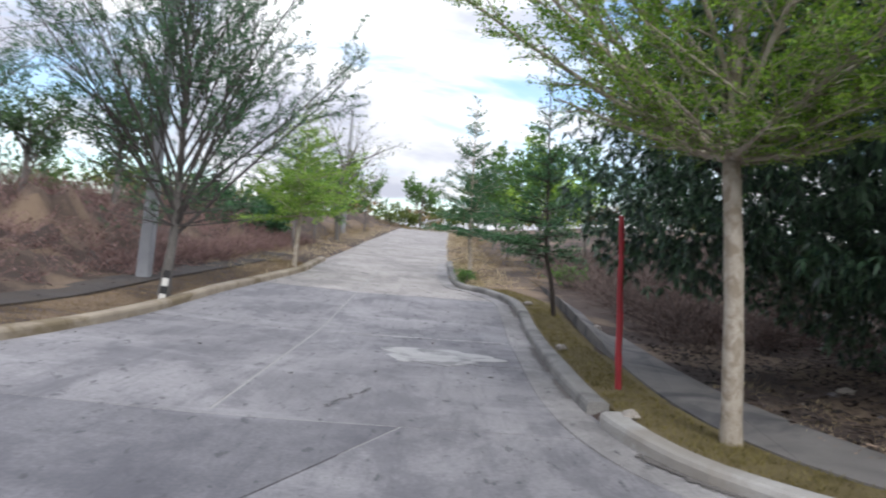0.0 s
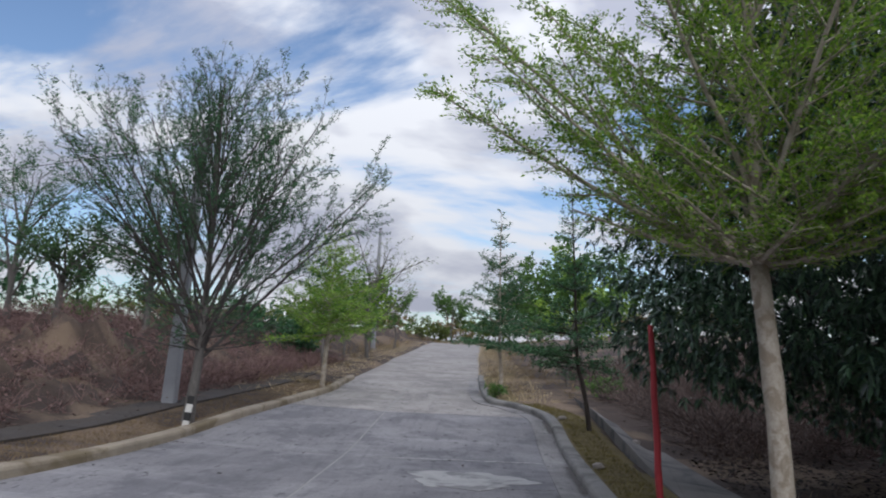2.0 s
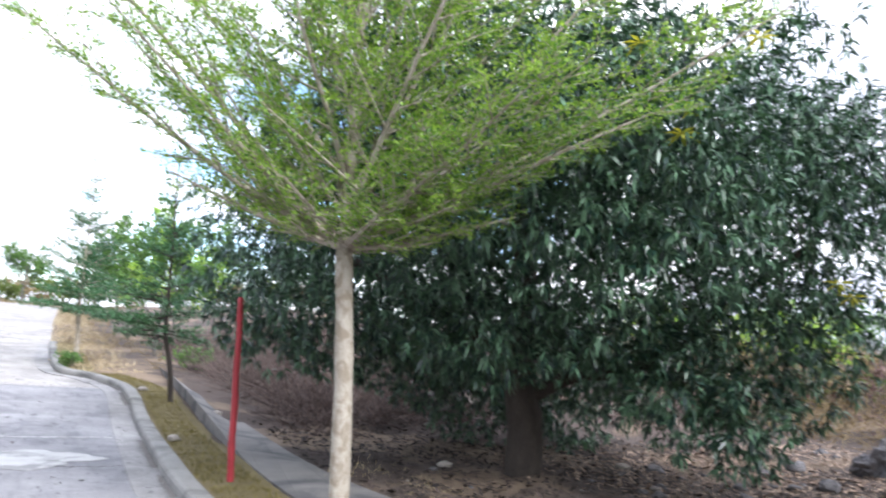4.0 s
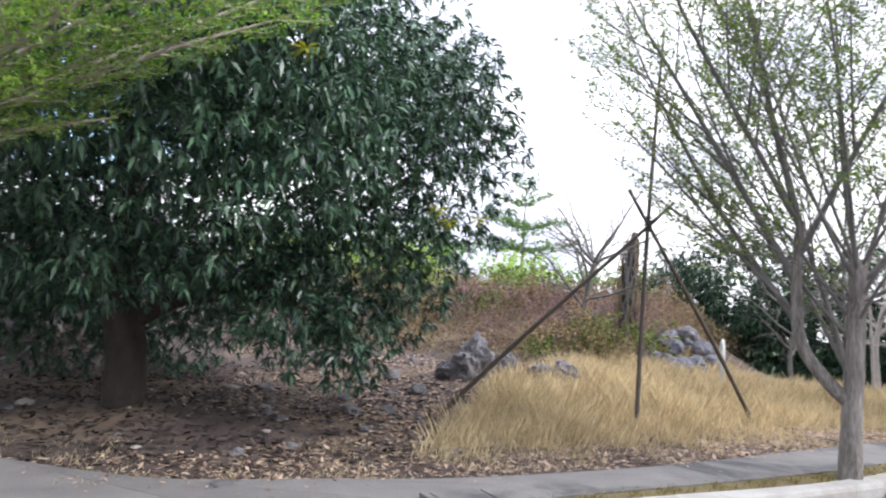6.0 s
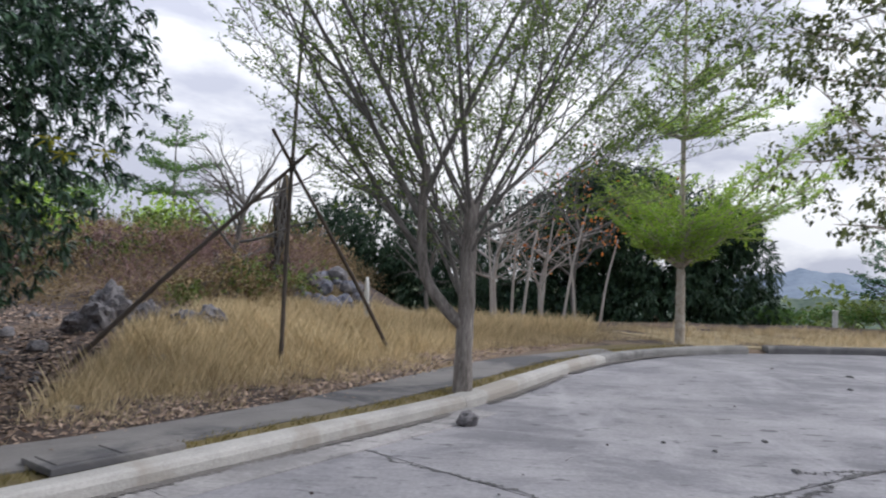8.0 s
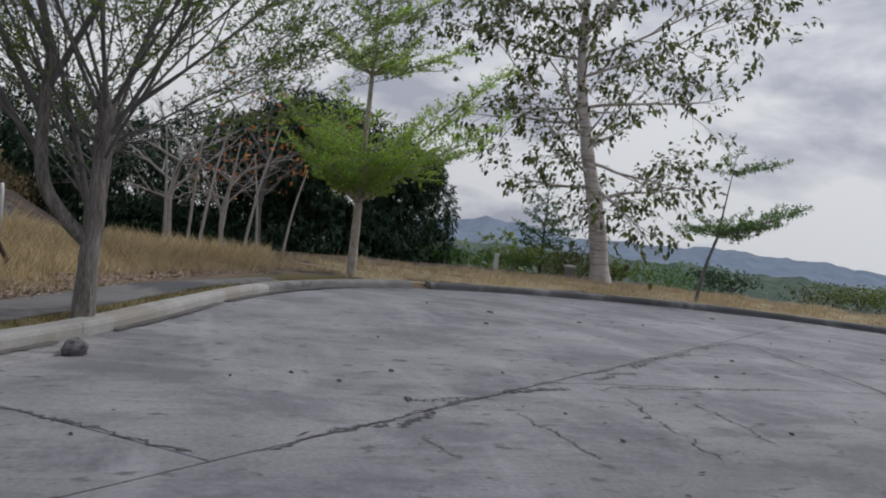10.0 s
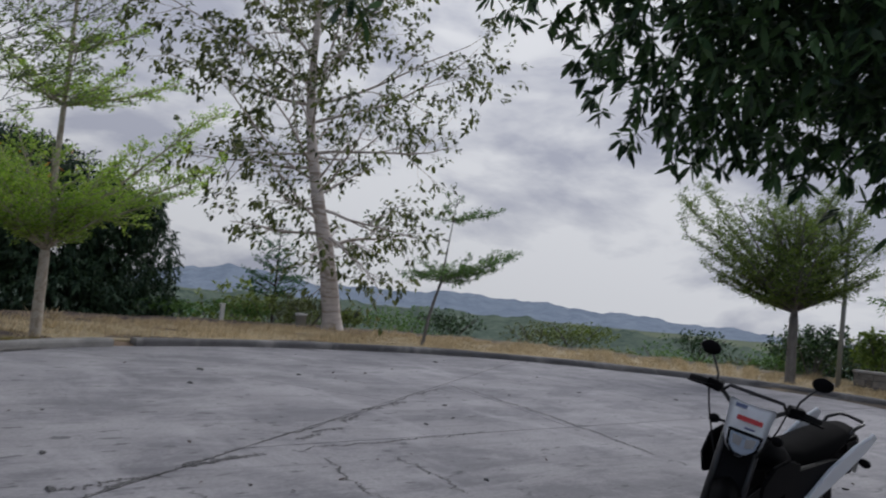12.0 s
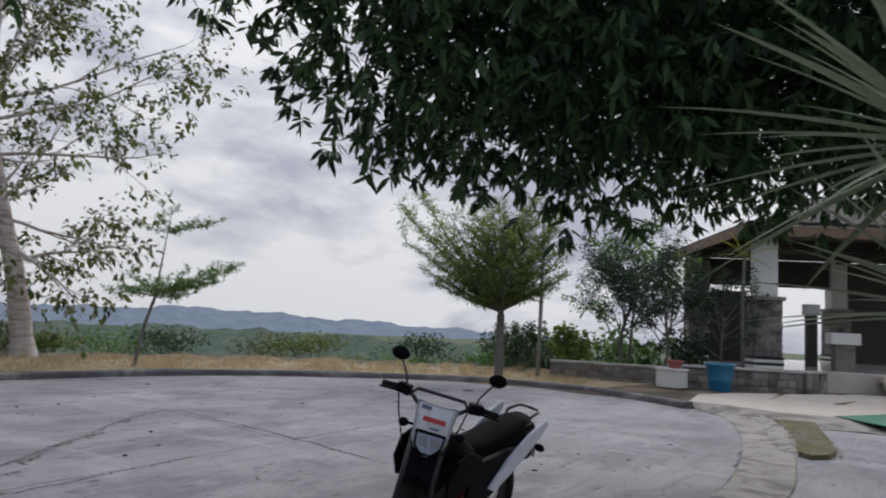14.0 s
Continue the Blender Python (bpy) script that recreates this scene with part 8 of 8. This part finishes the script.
bare_tree((20.6, 0.9), 4.4, "pale dead tree with crooked bare branches", 160)
bare_tree((21.4, -0.4), 3.8, "pale dead tree with crooked bare branches", 161, r=0.07)
bare_tree((19.4, 2.6), 3.6, "grey leafless shrub tree by the rubble", 162, r=0.06, bark=bark_grey)
bare_tree((22.6, -1.4), 5.2, "flame tree with sparse orange-red blossom", 163, leaf=flower_orange, dens=2.2, bark=bark_grey, leaf_size=0.17, name="flame_tree")
bare_tree((16.4, 6.6), 4.2, "grey leafless tree wrapped in dry twigs", 164, r=0.08, bark=bark_grey, stems=12)
vine = thing("vine_stump", pose(16.95, 5.85, ground_at(16.95, 5.85) - 0.1), "dead trunk wrapped in brown dry vines", "dead trunk")
bm = bmesh.new()
tube(bm, [(0, 0, 0), (0.08, 0.02, 0.8), (0.10, 0, 1.6), (0.22, -0.05, 2.4), (0.26, -0.05, 2.9)], [0.22, 0.18, 0.14, 0.15, 0.06], 12)
part("trunk", bm, bark_dark, vine, smooth=True)
for k in range(34):
    bm = bmesh.new()
    a0, h0, line = rng.random() * 6.28, rng.random() * 0.9, []
    for i in range(9):
        a0 += rng.uniform(-0.55, 0.55)
        rr = (0.25 - 0.012 * i) * rng.uniform(0.9, 1.35)
        line.append((0.10 * i / 8 + rr * math.cos(a0), rr * math.sin(a0), h0 + i * 0.25 + rng.uniform(-0.05, 0.05)))
    tube(bm, line, 0.016, 5)
    part("vine", bm, bark_grey if k % 2 else brush_tan, vine)
bramble("dry_brush_vines", np.array([(16.95, 5.85), (16.7, 6.0), (17.2, 5.7), (16.9, 5.5), (17.5, 6.2), (16.5, 6.5)]), 2.3, brush_mat, "dry twigs tangled round the dead trunk", per=160, leaves=90, leaf=0.06, round_=0.25)
bramble("dry_brush_hedge", region(46, 15.6, 21.5, 5.4, 9.5), 2.2, brush_mat, "tall tangle of dry brown brush behind the rubble", per=60, leaves=80, leaf=0.06, round_=0.75, twig=0.6)
for k, (x, y, h, lx, ly) in enumerate(((20.2, 0.2, 3.2, 0.3, -0.5), (20.6, -0.3, 2.8, 0.0, -0.3), (20.9, -0.9, 3.4, 0.2, -0.7), (21.3, -1.3, 2.6, 0.1, 0.3), (20.4, 1.0, 3.0, -0.2, 0.2), (21.8, -2.0, 2.4, 0.2, -0.5), (21.0, 0.5, 3.6, 0.1, -0.2))):
    # thin pale poles of dead saplings
    T = Grower()
    stem(T, [(0, 0, -0.2), (lx * 0.4, ly * 0.4, h * 0.5), (lx, ly, h)], 0.045, 0.018, n=7)
    plant("dead_sapling", T, (x, y), "thin pale leafless sapling leaning before the dark trees", bark_dead, leaf_olive, category="sapling")
for k in range(30):
    x, y = 14.6 + 10.0 * ((k * 0.618) % 1.0), 5.4 + 7.5 * ((k * 0.381 + 0.2) % 1.0)
    bush((x, y), 0.9 + 0.8 * ((k * 0.27) % 1), 0.8 + 0.8 * ((k * 0.73) % 1), (leaf_olive, brush_tan, brush_mat, brush_tan, brush_tan)[k % 5], ("olive green shrub on the dry slope" if k % 5 == 0 else "half-dead tan shrub on the dry slope"), 440 + k, clusters=150, size=0.085)
# slope edge behind the grass strip: weeds, saplings and the falling valley
tiered_tree((24.7, -11.2), 3.7, 1.0, 1.4, r=0.06, tiers=7, low=10, high=50, S=tweak(TIERED, dens=36, leaf=0.12, kids=[9, 5]), leaf=leaf_cool, bark=bark_dark, label="small cone-shaped tree beyond the dry grass", seed=170, per=5, top_radius=0.15, name="tree")
for k, (x, y, w, h) in enumerate(((24.5, -7.5, 1.6, 1.1), (23.6, -13.5, 1.4, 1.0), (26.5, -12.5, 2.2, 1.7), (22.0, -17.0, 1.6, 1.3), (24.5, -16.5, 2.2, 1.8), (19.5, -20.5, 1.8, 1.5), (22.5, -21.5, 2.4, 2.0), (16.5, -23.5, 1.8, 1.5), (14.5, -26.5, 2.2, 2.0),
                                  (29, -15, 2.6, 2.4), (30, -8, 2.6, 2.4), (27, -21, 2.8, 2.6), (20, -27, 2.6, 2.6), (32, -20, 3.2, 3.4), (25, -29, 3.2, 3.2), (12.6, -24.0, 1.6, 1.7))):
    bush((x, y), w, h * 0.78, (leaf_mid, leaf_olive, leaf_teak, leaf_mango)[k % 4], "dull green shrub growing below the edge of the grass", 180 + k, clusters=460, size=0.08)
for k in range(18):
    # scrub along the brow of the slope
    a, r_ = radians(92 + 74 * ((k * 0.618) % 1.0)), 15.8 + 13.0 * ((k * 0.381 + 0.1) % 1.0)
    x, y = 6.5 + math.sin(a) * r_, -9 + math.cos(a) * r_
    bush((x, y), 1.3 + 1.2 * ((k * 0.27) % 1), 0.7 + 0.8 * ((k * 0.73) % 1), (leaf_mid, leaf_olive, leaf_teak)[k % 3], "dull green scrub along the brow of the slope", 400 + k, clusters=400, size=0.075)
for k in range(46):
    a, r_ = radians(98 + 70 * ((k * 0.618) % 1.0)), 45 + 130 * ((k * 0.381 + 0.1) % 1.0)
    x, y = 6.5 + math.sin(a) * r_, -9 + math.cos(a) * r_
    bush((x, y), 5 + 5 * ((k * 0.27) % 1), 4.0 + 4.0 * ((k * 0.73) % 1), (leaf_mid, leaf_cool, leaf_olive)[k % 3], "wooded clump down in the valley", 210 + k, clusters=150, size=0.55, name="valley_tree", category="tree", per=6)
# bushy tree behind the wall and dark shrub by the post
open_tree((8.6, -22.9), 3.9, 1.5, leaf_deep, "dark bushy tree behind the low stone wall", 270, dens=95, leaf_size=0.08, r=0.06, stems=14)
open_tree((7.3, -22.8), 3.6, 1.3, leaf_deep, "dark bushy tree behind the low stone wall", 271, dens=95, leaf_size=0.08, r=0.06, stems=12)
bush((12.0, -22.5), 1.3, 1.7, leaf_mango, "round dark clipped shrub beyond the grass", 272, clusters=320, size=0.12)
bush((10.0, -22.3), 0.9, 1.7, leaf_feather, "light green shrub beside the steel post", 273, clusters=240, size=0.14)
open_tree((5.9, -23.9), 3.0, 1.1, leaf_deep, "dark bushy tree behind the low stone wall", 275, dens=95, leaf_size=0.08, r=0.05, stems=12)
open_tree((9.6, -26.0), 5.2, 1.6, leaf_mid, "slim green tree behind the wall", 274, dens=24, leaf_size=0.16, r=0.06)
for k, (x, y) in enumerate(((8.0, -28.5), (10.6, -28.0), (13.2, -27.5), (15.0, -30.0), (12.5, -33), (9.5, -36), (5.5, -38), (1.5, -39), (-2.5, -38))):
    bush((x, y), 2.6, 2.3, (leaf_deep, leaf_mid, leaf_deep)[k % 3], "hedge shrub behind the pavilion", 280 + k, clusters=240, size=0.2)
